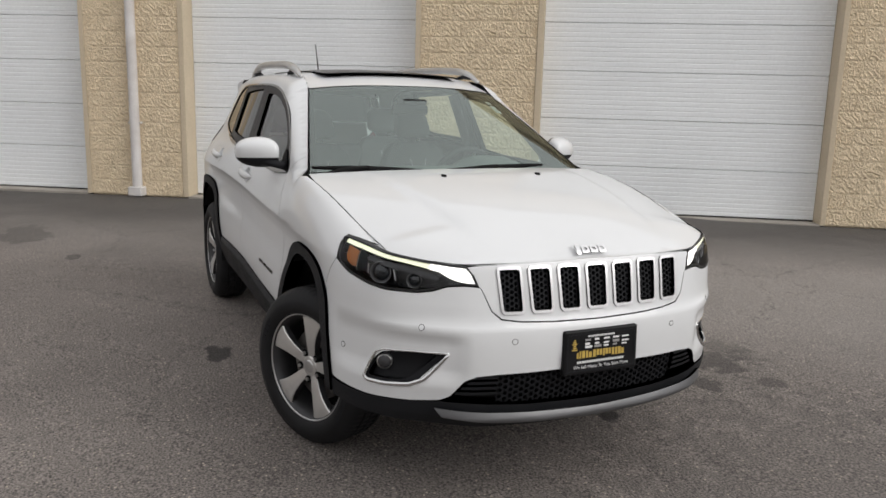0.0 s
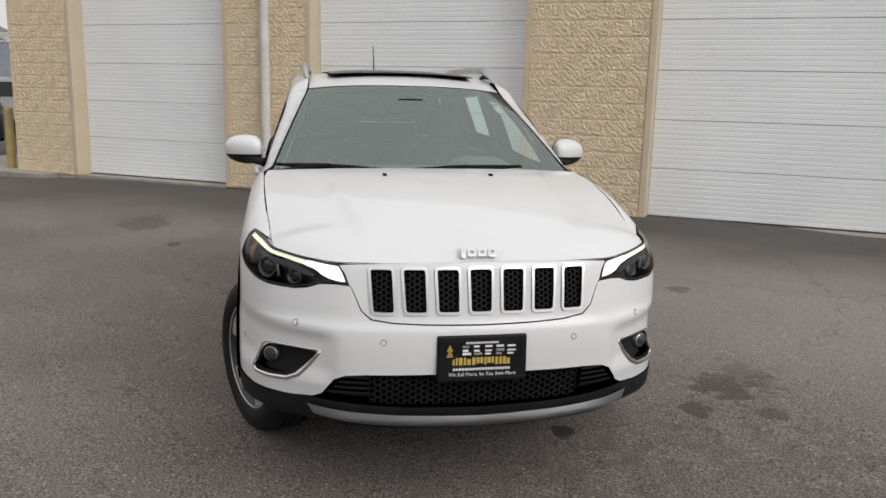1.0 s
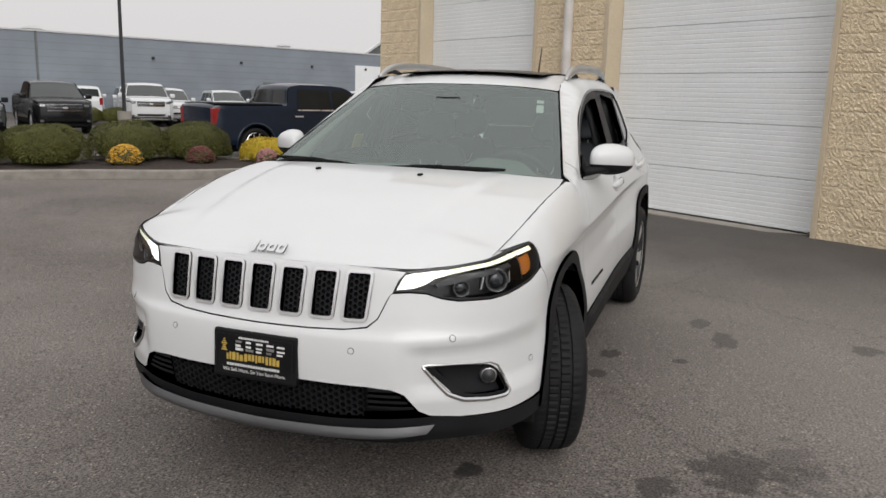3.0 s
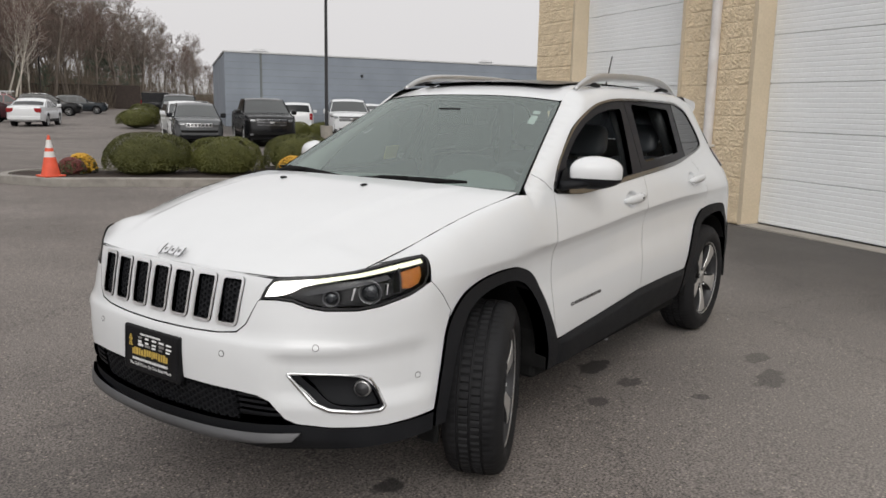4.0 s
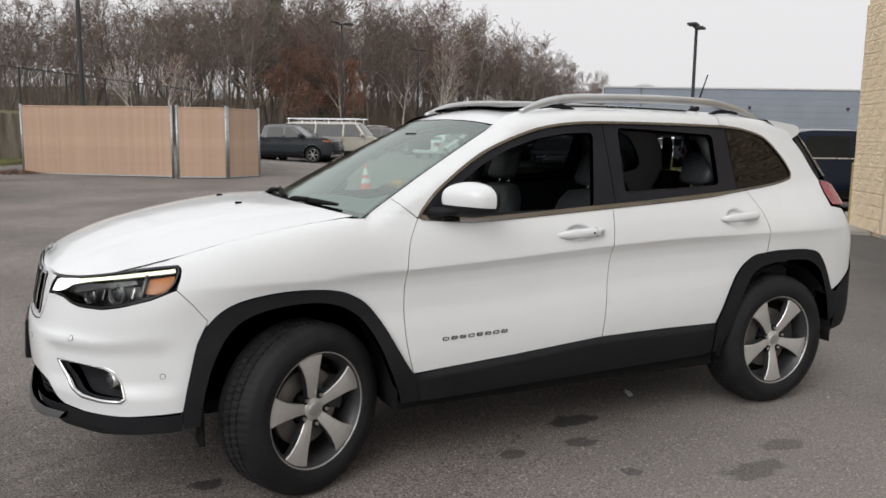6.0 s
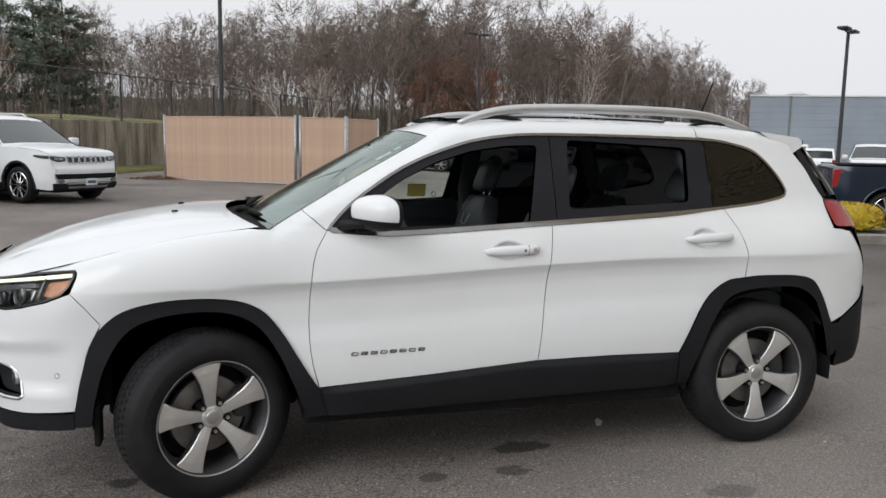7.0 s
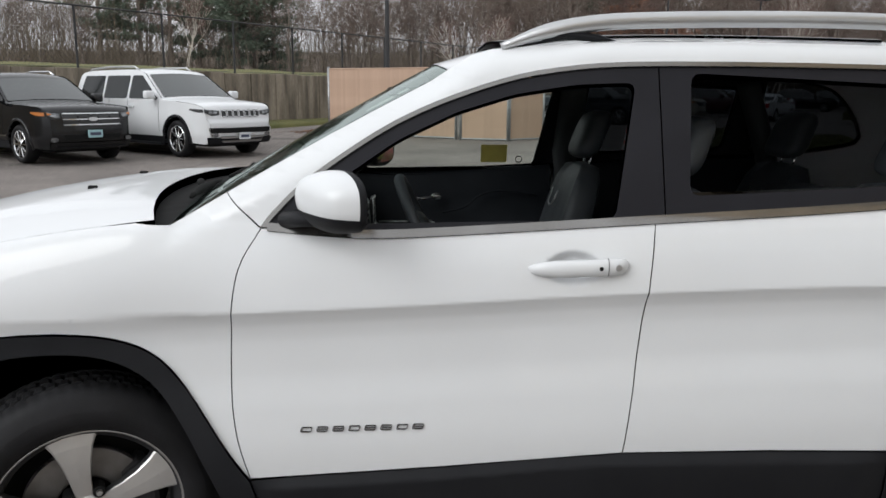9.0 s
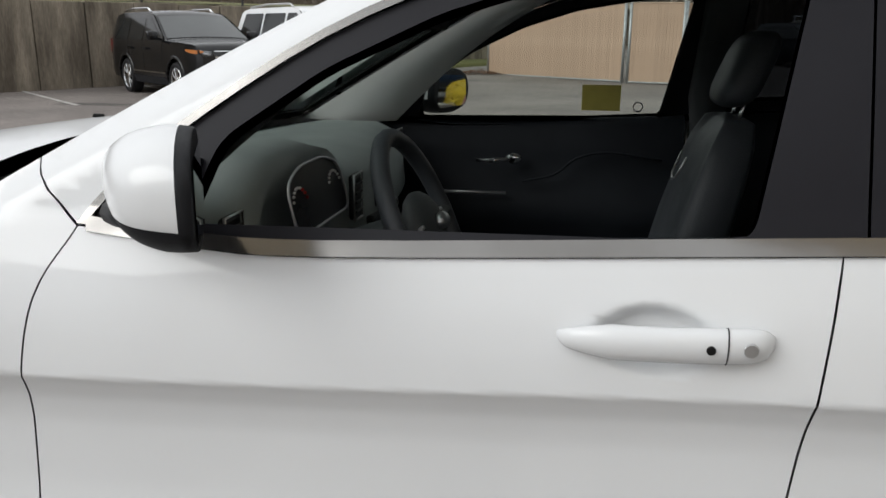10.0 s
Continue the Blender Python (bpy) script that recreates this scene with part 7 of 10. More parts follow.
def slat_fence(a, b, top, label, last=True):
    a, b = Vector((*a, 0)), Vector((*b, 0))
    d = (b - a).normalized()
    n = Vector((-d.y, d.x, 0))
    length = (b - a).length
    z0 = min(lie(a.x, a.y), lie(b.x, b.y))
    f = thing("slatted_fence", label, "fence")
    count = int(length / 0.085)
    mesh = None
    for i in range(count):
        p = a + d * (length * (i + 0.5) / count)
        if mesh is None:
            bm = bmesh.new()
            box(bm, -length / count * 0.497, length / count * 0.497, -0.006, 0.006, 0.0, top - z0 - 0.11, 0.003, 1)
            mesh = bpy.data.meshes.new("slat")
            bm.to_mesh(mesh)
            bm.free()
            mesh.materials.append(SLATTAN)
        o = new("slat", mesh)
        o.parent = f
        o.matrix_basis = Matrix.Translation((p.x, p.y, z0 + 0.07)) @ Matrix.Rotation(math.atan2(d.y, d.x), 4, "Z")
    for p in (a, b):
        bm = bmesh.new()
        cyl(bm, (p.x, p.y, z0 - 0.1), (p.x, p.y, top + 0.02), 0.038, n=14)
        orb(bm, (p.x, p.y, top + 0.02), 0.042, (1, 1, 0.6), 12, 6)
        part("post", bm, GALV, f, "galvanised post", True)
    for z in (top - 0.03, z0 + 0.05):
        bm = bmesh.new()
        cyl(bm, (a.x, a.y, z), (b.x, b.y, z), 0.021, n=10)
        part("rail", bm, GALV if z < 1 else SLATTAN, f)
    # chain-link wires over the slats
    verts, faces = [], []
    h = top - z0 - 0.12
    w = 0.0034
    for s in (1, -1):
        k = int((length + h) / 0.115)
        for i in range(k):
            u0 = i * 0.115 - (h if s > 0 else 0)
            u1 = u0 + h * s if s > 0 else u0 - h
            zz0, zz1 = 0.0, h
            pts = []
            for u, z in ((u0, zz0), (u1, zz1)):
                pts.append([u, z])
            for q, o in ((0, 1), (1, 0)):
                for lim in (0.0, length):
                    if (pts[q][0] < 0 and lim == 0.0) or (pts[q][0] > length and lim == length):
                        t = (lim - pts[q][0]) / (pts[o][0] - pts[q][0] + 1e-9)
                        pts[q] = [lim, pts[q][1] + t * (pts[o][1] - pts[q][1])]
            if abs(pts[0][0] - pts[1][0]) < 0.02 or not all(-0.01 <= p[0] <= length + 0.01 for p in pts):
                continue
            m = len(verts)
            for u, z in pts:
                c = a + d * u + n * 0.012
                c2 = a + d * u - n * 0.012
                verts += [(c.x, c.y, z0 + 0.08 + z - w), (c.x, c.y, z0 + 0.08 + z + w)]
            faces.append((m, m + 2, m + 3, m + 1))
    me = bpy.data.meshes.new("wires")
    me.from_pydata(verts, [], faces)
    part("wires", me, WIRETAN, f, "tan chain-link wires")
    return f


slat_fence((1.95, -23.2), (-2.0, -20.35), 2.17, "tan slatted chain-link fence panel with graffiti-like pale scuffs")
slat_fence((-2.14, -20.28), (-3.45, -19.85), 2.16, "tan slatted chain-link gate leaf with galvanised posts")
slat_fence((-3.50, -19.88), (-4.58, -20.70), 2.14, "tan slatted chain-link gate leaf with galvanised posts")
slat_fence((-4.62, -21.0), (-4.9, -27.0), 2.10, "tan slatted chain-link fence at the enclosure's far side")
# fallen leaves at the fence foot
LITTERLEAF = mat("fallen_brown_leaves", (0.22, 0.11, 0.06), (0.14, 0.07, 0.04), 20, 0.9)
r = np.random.RandomState(5)
v, fcs = [], []
for i in range(420):
    x, y = 2.2 + r.normal() * 0.55, -22.95 + r.normal() * 0.30
    z = lie(x, y) + 0.01 + 0.10 * r.rand() * math.exp(-((x - 2.2) / 0.5) ** 2)
    a, s = r.rand() * 6.28, 0.035 + 0.03 * r.rand()
    c, sn = math.cos(a) * s, math.sin(a) * s
    m = len(v)
    v += [(x - c, y - sn, z), (x + sn * 0.6, y - c * 0.6, z + 0.02 * r.rand()), (x + c, y + sn, z), (x - sn * 0.6, y + c * 0.6, z + 0.02 * r.rand())]
    fcs.append((m, m + 1, m + 2, m + 3))
me = bpy.data.meshes.new("fallen_leaves")
me.from_pydata(v, [], fcs)
tagged(part("fallen_leaves", me, LITTERLEAF, None), "heap of brown fallen leaves at the fence foot", "leaves", kind="stuff")

# ---- retaining wall, grass bank and black fence ----
WALLCON = mat("stained_concrete_wall", (0.275, 0.235, 0.18), (0.10, 0.083, 0.062), 2.6, 0.85, 0.95, bump=0.006, bscale=30, fine=0.2, fscale=40, stretch=(1, 1, 0.16))
GRASS = mat("winter_grass", (0.165, 0.155, 0.055), (0.10, 0.105, 0.035), 0.9, 0.9, 1.0, bump=0.03, bscale=25, fine=0.3, fscale=60)
W0, WD, WN = Vector((2.9, -28.4, 0)), Vector((0.533, 0.846, 0)), Vector((0.846, -0.533, 0))
bankwall = tagged(new("retaining_wall"), "stained concrete retaining wall of tall panels", "wall", kind="structure")
for i in range(-8, 32):
    bm = bmesh.new()
    box(bm, i * 1.22 + 0.012, i * 1.22 + 1.208, -0.25, 0.0 + 0.012 * ((i * 7) % 3), -0.4, 2.02 + 0.012 * ((i * 5) % 3), 0.012, 1)
    bmesh.ops.transform(bm, matrix=Matrix.Translation(W0) @ Matrix.Rotation(math.atan2(WD.y, WD.x), 4, "Z"), verts=bm.verts[:])
    part("wall_panel", bm, WALLCON, bankwall)
bm = bmesh.new()
rows = []
for i in range(-9, 34, 2):
    row = []
    for d in (0.24, 1.5, 4, 9, 16, 30, 60):
        p = W0 + WD * (i * 1.22) + WN * d
        row.append(bm.verts.new((p.x, p.y, 1.99 + 0.05 * min(d, 9) + 0.10 * noise.noise(p * 0.3))))
    rows.append(row)
for a, b in zip(rows, rows[1:]):
    for c in range(6):
        bm.faces.new((a[c], a[c + 1], b[c + 1], b[c]))
bmesh.ops.recalc_face_normals(bm, faces=bm.faces[:])
tagged(part("grass_bank", bm, GRASS, None, "", True), "dull winter grass on the bank above the wall", "grass", kind="structure")
# strip of grass and kerb at the wall's foot
bm = bmesh.new()
rows = []
for i in range(-4, 12):
    p, q = W0 + WD * (i * 1.22) - WN * 0.03, W0 + WD * (i * 1.22) - WN * 1.1
    rows.append([bm.verts.new((p.x, p.y, 0.42)), bm.verts.new(((p.x + q.x) / 2, (p.y + q.y) / 2, 0.36)), bm.verts.new((q.x, q.y, lie(q.x, q.y) + 0.10)), bm.verts.new((q.x, q.y, lie(q.x, q.y) - 0.1))])
for a, b in zip(rows, rows[1:]):
    for c in range(3):
        bm.faces.new((a[c], b[c], b[c + 1], a[c + 1]))
tagged(part("grass_verge", bm, GRASS, None, "", True), "mossy grass verge at the foot of the wall", "grass", kind="structure")
black_fence = thing("chain_link_fence", "black chain-link fence on the grass bank", "fence")
for i in range(-7, 12):
    p = W0 + WD * (i * 3.05 + 0.6) + WN * 0.75
    bm = bmesh.new()
    cyl(bm, (p.x, p.y, 1.95), (p.x, p.y, 3.78), 0.035, n=10)
    part("post", bm, BLACKSTEEL, black_fence)
a, b = W0 + WD * (-7 * 3.05 + 0.6) + WN * 0.75, W0 + WD * (11 * 3.05 + 0.6) + WN * 0.75
for z, r in ((3.77, 0.024), (2.08, 0.008)):
    bm = bmesh.new()
    cyl(bm, (a.x, a.y, z), (b.x, b.y, z), r, n=8)
    part("rail", bm, BLACKSTEEL, black_fence)
L = (b - a).length
verts, faces = [], []
for s in (1, -1):
    for i in range(int(L / 0.16) + 12):
        u0 = i * 0.16
        u1 = u0 + s * 1.68
        if not (0 <= u0 <= L and 0 <= u1 <= L):
            continue
        m = len(verts)
        for u, z in ((u0, 2.08), (u1, 3.76)):
            c = a + WD * u
            verts += [(c.x, c.y, z - 0.0035), (c.x, c.y, z + 0.0035)]
        faces.append((m, m + 2, m + 3, m + 1))
me = bpy.data.meshes.new("wires")
me.from_pydata(verts, [], faces)
tagged(part("wire_mesh", me, BLACKSTEEL, black_fence), "thin black chain-link wires", kind="stuff")

# ---- lamp posts ----
def lamp_post(x, y, top, heads=2, turn=0):
    z = lie(x, y)
    p = thing("lamp_post", "tall dark steel car park lamp post", "lamp post", pose(x, y, z, 0, 0, turn), group="lamp posts")
    h = top - z
    bm = bmesh.new()
    cyl(bm, (0, 0, -0.2), (0, 0, h - 0.1), 0.085, 0.065, 12)
    part("pole", bm, BLACKSTEEL, p)
    bm = bmesh.new()
    cyl(bm, (0, 0, -0.2), (0, 0, 0.75), 0.28, 0.28, 20)
    part("footing", bm, CONCRETE, p, "round concrete footing")
    bm = bmesh.new()
    box(bm, -0.55, 0.55, -0.03, 0.03, h - 0.16, h - 0.10, 0.01)
    part("arm", bm, BLACKSTEEL, p)
    for s in ((1, -1) if heads == 2 else (1,)):
        bm = bmesh.new()
        box(bm, s * 0.62 - 0.34, s * 0.62 + 0.34, -0.20, 0.20, h - 0.10, h, 0.03)
        part("lamp_head", bm, BLACKSTEEL, p)


lamp_post(-24.05, -23.25, 6.25, 2, 35)
lamp_post(0.18, -25.84, 9.2, 2, 20)
lamp_post(-17.9, -53.1, 9.4, 2, 20)
lamp_post(-30.5, -68.0, 9.5, 2, 20)
lamp_post(-41.0, -80.0, 9.6, 2, 20)
# painted bay lines
LINE = mat("worn_white_line", (0.50, 0.48, 0.45), (0.30, 0.28, 0.26), 5, 0.8, fine=0.3, fscale=60)


def bay_line(x0, y0, x1, y1, w=0.1):
    d = Vector((x1 - x0, y1 - y0, 0)).normalized()
    n = Vector((-d.y, d.x, 0)) * w / 2
    bm = bmesh.new()
    rows = []
    for i in range(7):
        t = i / 6
        c = Vector((x0 + (x1 - x0) * t, y0 + (y1 - y0) * t, 0))
        rows.append([bm.verts.new((q.x, q.y, lie(q.x, q.y) + 0.012)) for q in (c - n, c + n)])
    for a, b in zip(rows, rows[1:]):
        bm.faces.new((a[0], a[1], b[1], b[0]))
    bmesh.ops.recalc_face_normals(bm, faces=bm.faces[:])
    tagged(part("bay_line", bm, LINE, None), "worn white painted parking bay line", "marking", group="bay lines", kind="structure")


h = Vector((-0.766, 0.643, 0))
for k in range(5):
    c = Vector((8.3, -11.9, 0)) + Vector((0.643, 0.766, 0)) * (k * 2.75 - 5.5)
    e = c - h * 5.2
    bay_line(c.x, c.y, e.x, e.y)
for k in range(7):
    c = Vector((-20.4 - 2.35 * k, -25.3 + 1.35 * k, 0))
    bay_line(c.x, c.y, c.x - 2.7, c.y - 4.6)

# ---- grey building ----
GREYBLOCK = mat("grey_blue_painted_block", (0.245, 0.275, 0.315), (0.22, 0.245, 0.28), 0.6, 0.7, 0.85, fine=0.08, fscale=30)
PALEROOF = mat("pale_roof_metal", (0.55, 0.55, 0.55), (0.48, 0.48, 0.48), 2, 0.5)
GREYROOF = mat("grey_shingles", (0.16, 0.17, 0.165), (0.12, 0.13, 0.125), 8, 0.85)
gb = thing("warehouse", "long low grey-blue painted warehouse", "building", Matrix.Translation((-29.8, -37.3, -0.3)) @ Matrix.Rotation(math.atan2(0.418, -0.908), 4, "Z"))
bm = bmesh.new()
box(bm, 0, 62, 0.0, 20, -0.5, 4.75)
for q in bm.verts:
    q.co.x += 0.21 * q.co.y
part("wall", bm, GREYBLOCK, gb)
bm = bmesh.new()
box(bm, -0.06, 62.06, -0.06, 20.06, 4.752, 4.86, 0.02)
for q in bm.verts:
    q.co.x += 0.21 * q.co.y
part("coping", bm, PALEROOF, gb, "thin pale roof edge")
for z in [0.2 + 0.4 * i for i in range(11)]:
    bm = bmesh.new()
    box(bm, 0.0, 62, -0.006, 0.0, z, z + 0.012)
    part("block_course", bm, GREYROOF, gb)
for x, w, hh, mt, nm in ((25.1, 2.75, 3.6, DOORWHITE, "loading_door"), (17.0, 0.95, 2.1, GREYROOF, "door"), (2.2, 0.12, 4.5, GREYROOF, "downpipe")):
    bm = bmesh.new()
    box(bm, x, x + w, -0.06, -0.004, 0.3, 0.3 + hh, 0.01)
    part(nm, bm, mt, gb)
for x in (9, 15.2, 21, 26, 31):
    bm = bmesh.new()
    box(bm, x, x + 0.15, -0.16, -0.004, 3.55, 3.72, 0.03)
    part("wall_lamp", bm, BLACKSTEEL, gb)
for x, y, w in ((4, 6, 1.6), (13, 9, 2.4), (22, 5, 1.4), (30, 8, 3.2), (38, 7, 2.0)):
    bm = bmesh.new()
    cyl(bm, (x, y, 4.8), (x, y, 5.25), 0.35 * w, 0.35 * w, 16)
    cyl(bm, (x, y, 5.25), (x, y, 5.42), 0.46 * w, 0.2 * w, 16)
    part("roof_vent", bm, PALEROOF, gb)
bm = bmesh.new()
box(bm, 39, 50, 1.2, 7, 4.87, 5.6, 0.02)
part("roof_house", bm, PALEROOF, gb)
bm = bmesh.new()
vs = [bm.verts.new(p) for p in ((34.0, 1.2, 4.9), (42, 1.2, 4.9), (42, 6, 6.9), (34.0, 6, 6.9), (34.0, 10.8, 4.9), (42, 10.8, 4.9))]
for f in ((0, 1, 2, 3), (3, 2, 5, 4), (0, 3, 4), (1, 5, 2)):
    bm.faces.new([vs[i] for i in f])
bmesh.ops.recalc_face_normals(bm, faces=bm.faces[:])
part("gable_roof", bm, GREYROOF, gb, "grey shingled roof")
for a, b in (((33.9, 1.1, 4.9), (33.9, 6, 6.95)), ((33.9, 6, 6.95), (33.9, 10.9, 4.9))):
    bm = bmesh.new()
    cyl(bm, a, b, 0.14, n=6)
    part("verge_board", bm, DOORWHITE, gb, "white verge board")
# red scissor lift raised beside the warehouse's loading door
LIFTRED = mat("red_lift_paint", (0.34, 0.025, 0.03), (0.24, 0.018, 0.022), 9, 0.4, 0.55)
lift = thing("scissor_lift", "raised red scissor lift beside the warehouse", "lift", gb.matrix_basis @ Matrix.Translation((29.0, -1.4, 0.3)))
bm = bmesh.new()
box(bm, -0.9, 0.9, -0.4, 0.4, 0.15, 0.7, 0.03)
part("chassis", bm, LIFTRED, lift)
for sx in (-0.6, 0.6):
    for sy in (-0.4, 0.4):
        bm = bmesh.new()
        cyl(bm, (sx, sy - 0.06, 0.17), (sx, sy + 0.06, 0.17), 0.17, 0.17, 14)
        part("wheel", bm, MATTEBLACK, lift)
for k in range(4):
    z0 = 0.72 + 0.72 * k
    for sx in (1, -1):
        for sy in (-0.28, 0.28):
            bm = bmesh.new()
            cyl(bm, (-0.26 * sx, sy, z0), (0.26 * sx, sy, z0 + 0.70), 0.06, 0.06, 6)
            part("scissor_arm", bm, LIFTRED, lift)
bm = bmesh.new()
box(bm, -0.5, 0.5, -0.4, 0.4, 3.62, 3.72, 0.01)
part("platform", bm, LIFTRED, lift)
for sx in (-0.46, 0.46):
    bm = bmesh.new()
    cyl(bm, (sx, -0.38, 3.72), (sx, -0.38, 4.25), 0.03, 0.03, 6)
    part("guard_post", bm, LIFTRED, lift)
# open carport far off
BROWN = mat("dark_brown_boards", (0.05, 0.035, 0.028), (0.035, 0.025, 0.02), 4, 0.8)
shed = thing("carport", "low dark brown open carport", "shelter", pose(-52, -92, lie(-52, -92), 0, 0, 150))
bm = bmesh.new()
box(bm, -7, 7, -3, 3, 2.5, 2.75, 0.02)
part("roof", bm, BROWN, shed)
for x in (-6.8, -2.3, 2.3, 6.8):
    bm = bmesh.new()
    box(bm, x - 0.1, x + 0.1, 2.7, 2.9, -0.3, 2.5)
    part("post", bm, BROWN, shed)
bm = bmesh.new()
box(bm, -7, 7, -3, -2.8, -0.3, 2.5)
part("back_wall", bm, BROWN, shed)

# ---- parked vehicles ----
def coachpaint(name, a, rough=0.3):
    return mat(name, a, tuple(0.9 * c for c in a), 3, 0.16, 0.22, coat=0.0, spec=0.5)


COACH = {
    "white": PAINT,
    "black": coachpaint("black_car_paint", (0.006, 0.0063, 0.0072)),
    "blue": coachpaint("dark_blue_car_paint", (0.006, 0.014, 0.032)),
    "silver": coachpaint("silver_car_paint", (0.36, 0.37, 0.38)),
    "slate": coachpaint("slate_grey_car_paint", (0.022, 0.027, 0.032)),
    "grey": coachpaint("grey_car_paint", (0.10, 0.105, 0.11)),
    "beige": coachpaint("beige_car_paint", (0.36, 0.34, 0.29), 0.4),
    "maroon": coachpaint("maroon_car_paint", (0.045, 0.012, 0.016)),
    "bluegrey": coachpaint("blue_grey_car_paint", (0.17, 0.20, 0.25)),
    "red": coachpaint("dark_red_car_paint", (0.13, 0.012, 0.016)),
}
DARKGLASS = mat("dark_window_glass", (0.010, 0.012, 0.013), (0.014, 0.016, 0.017), 2, 0.06, 0.10, spec=0.32)
SCREENGLASS = mat("reflecting_windscreen", (0.03, 0.037, 0.036), (0.018, 0.022, 0.022), 1.2, 0.05, 0.09, spec=0.9, coat=0.3)
LAMPGLASS = mat("headlamp_glass", (0.30, 0.31, 0.32), (0.10, 0.105, 0.11), 12, 0.1, 0.2, metal=0.5, coat=0.8)
PLATEPALE = mat("pale_number_plate", (0.62, 0.64, 0.66), (0.55, 0.57, 0.6), 20, 0.5)
PLATEBLUE = mat("pale_blue_number_plate", (0.36, 0.55, 0.58), (0.33, 0.5, 0.53), 20, 0.5)
PLATEINK = mat("plate_ink", (0.05, 0.06, 0.10), (0.05, 0.06, 0.1), 20, 0.6)


def wheel_meshes(spokes=10, width=0.26):
    """A tyre and a spoked rim of unit outer radius, axle along y, outside towards -y."""
    bm = bmesh.new()
    lathe(bm, [(0.70, -0.10), (0.74, -0.125), (0.90, -0.13), (0.975, -0.105), (1.0, -0.05), (1.0, 0.05), (0.975, 0.105), (0.90, 0.13), (0.70, 0.11)], 40)
    ty = bpy.data.meshes.new("tyre")
    bm.to_mesh(ty)
    bm.free()
    ty.materials.append(TYRE)
    ty.polygons.foreach_set("use_smooth", [True] * len(ty.polygons))
    bm = bmesh.new()
    lathe(bm, [(0.66, 0.05), (0.70, -0.09), (0.725, -0.115), (0.70, -0.122), (0.67, -0.10), (0.64, 0.04)], 40)
    for k in range(spokes):
        a = 2 * math.pi * k / spokes
        box(bm, 0.10, 0.69, -0.12, -0.07, -0.050, 0.050, 0.012, 1, Matrix.Rotation(a, 4, "Y"))
    lathe(bm, [(0.0, -0.125), (0.13, -0.122), (0.17, -0.10), (0.17, -0.03)], 20)
    ri = bpy.data.meshes.new("rim")
    bm.to_mesh(ri)
    bm.free()
    bm = bmesh.new()
    lathe(bm, [(0.0, -0.02), (0.66, -0.02), (0.66, 0.04)], 32)
    ba = bpy.data.meshes.new("wheel_well")
    bm.to_mesh(ba)
    bm.free()
    ba.materials.append(MATTEBLACK)
    return ty, ri, ba


ROAD_TYRE, RIM_TEN, RIM_BACK = wheel_meshes(10)
_, RIM_FIVE, _ = wheel_meshes(6)
for me_, mt_ in ((RIM_TEN, CHROME), (RIM_FIVE, SATIN)):
    me_.materials.append(mt_)


def low_front(face, W):
    """Wide framed intake over a silver-barred lower bumper."""
    hole = rounded([(-W * 0.41, 0.655), (W * 0.41, 0.655), (W * 0.395, 0.535), (-W * 0.395, 0.535)], 0.03, 3)
    mouth = face("air_intake", hole, MATTEBLACK, 0.006, 0.02, "wide black air intake")
    face("intake_frame", inset(hole, -0.012), BRIGHTTRIM, 0.012, 0.02, "bright frame of the intake", mouth, holes=[inset(hole, 0.002)])
    for z, w in ((0.455, 0.30), (0.375, 0.27)):
        face("silver_bar", rounded([(-W * w, z + 0.022), (W * w, z + 0.022), (W * (w - 0.02), z - 0.022), (-W * (w - 0.02), z - 0.022)], 0.012, 2), SATIN, 0.034, 0.02, "silver bumper bar", mouth)


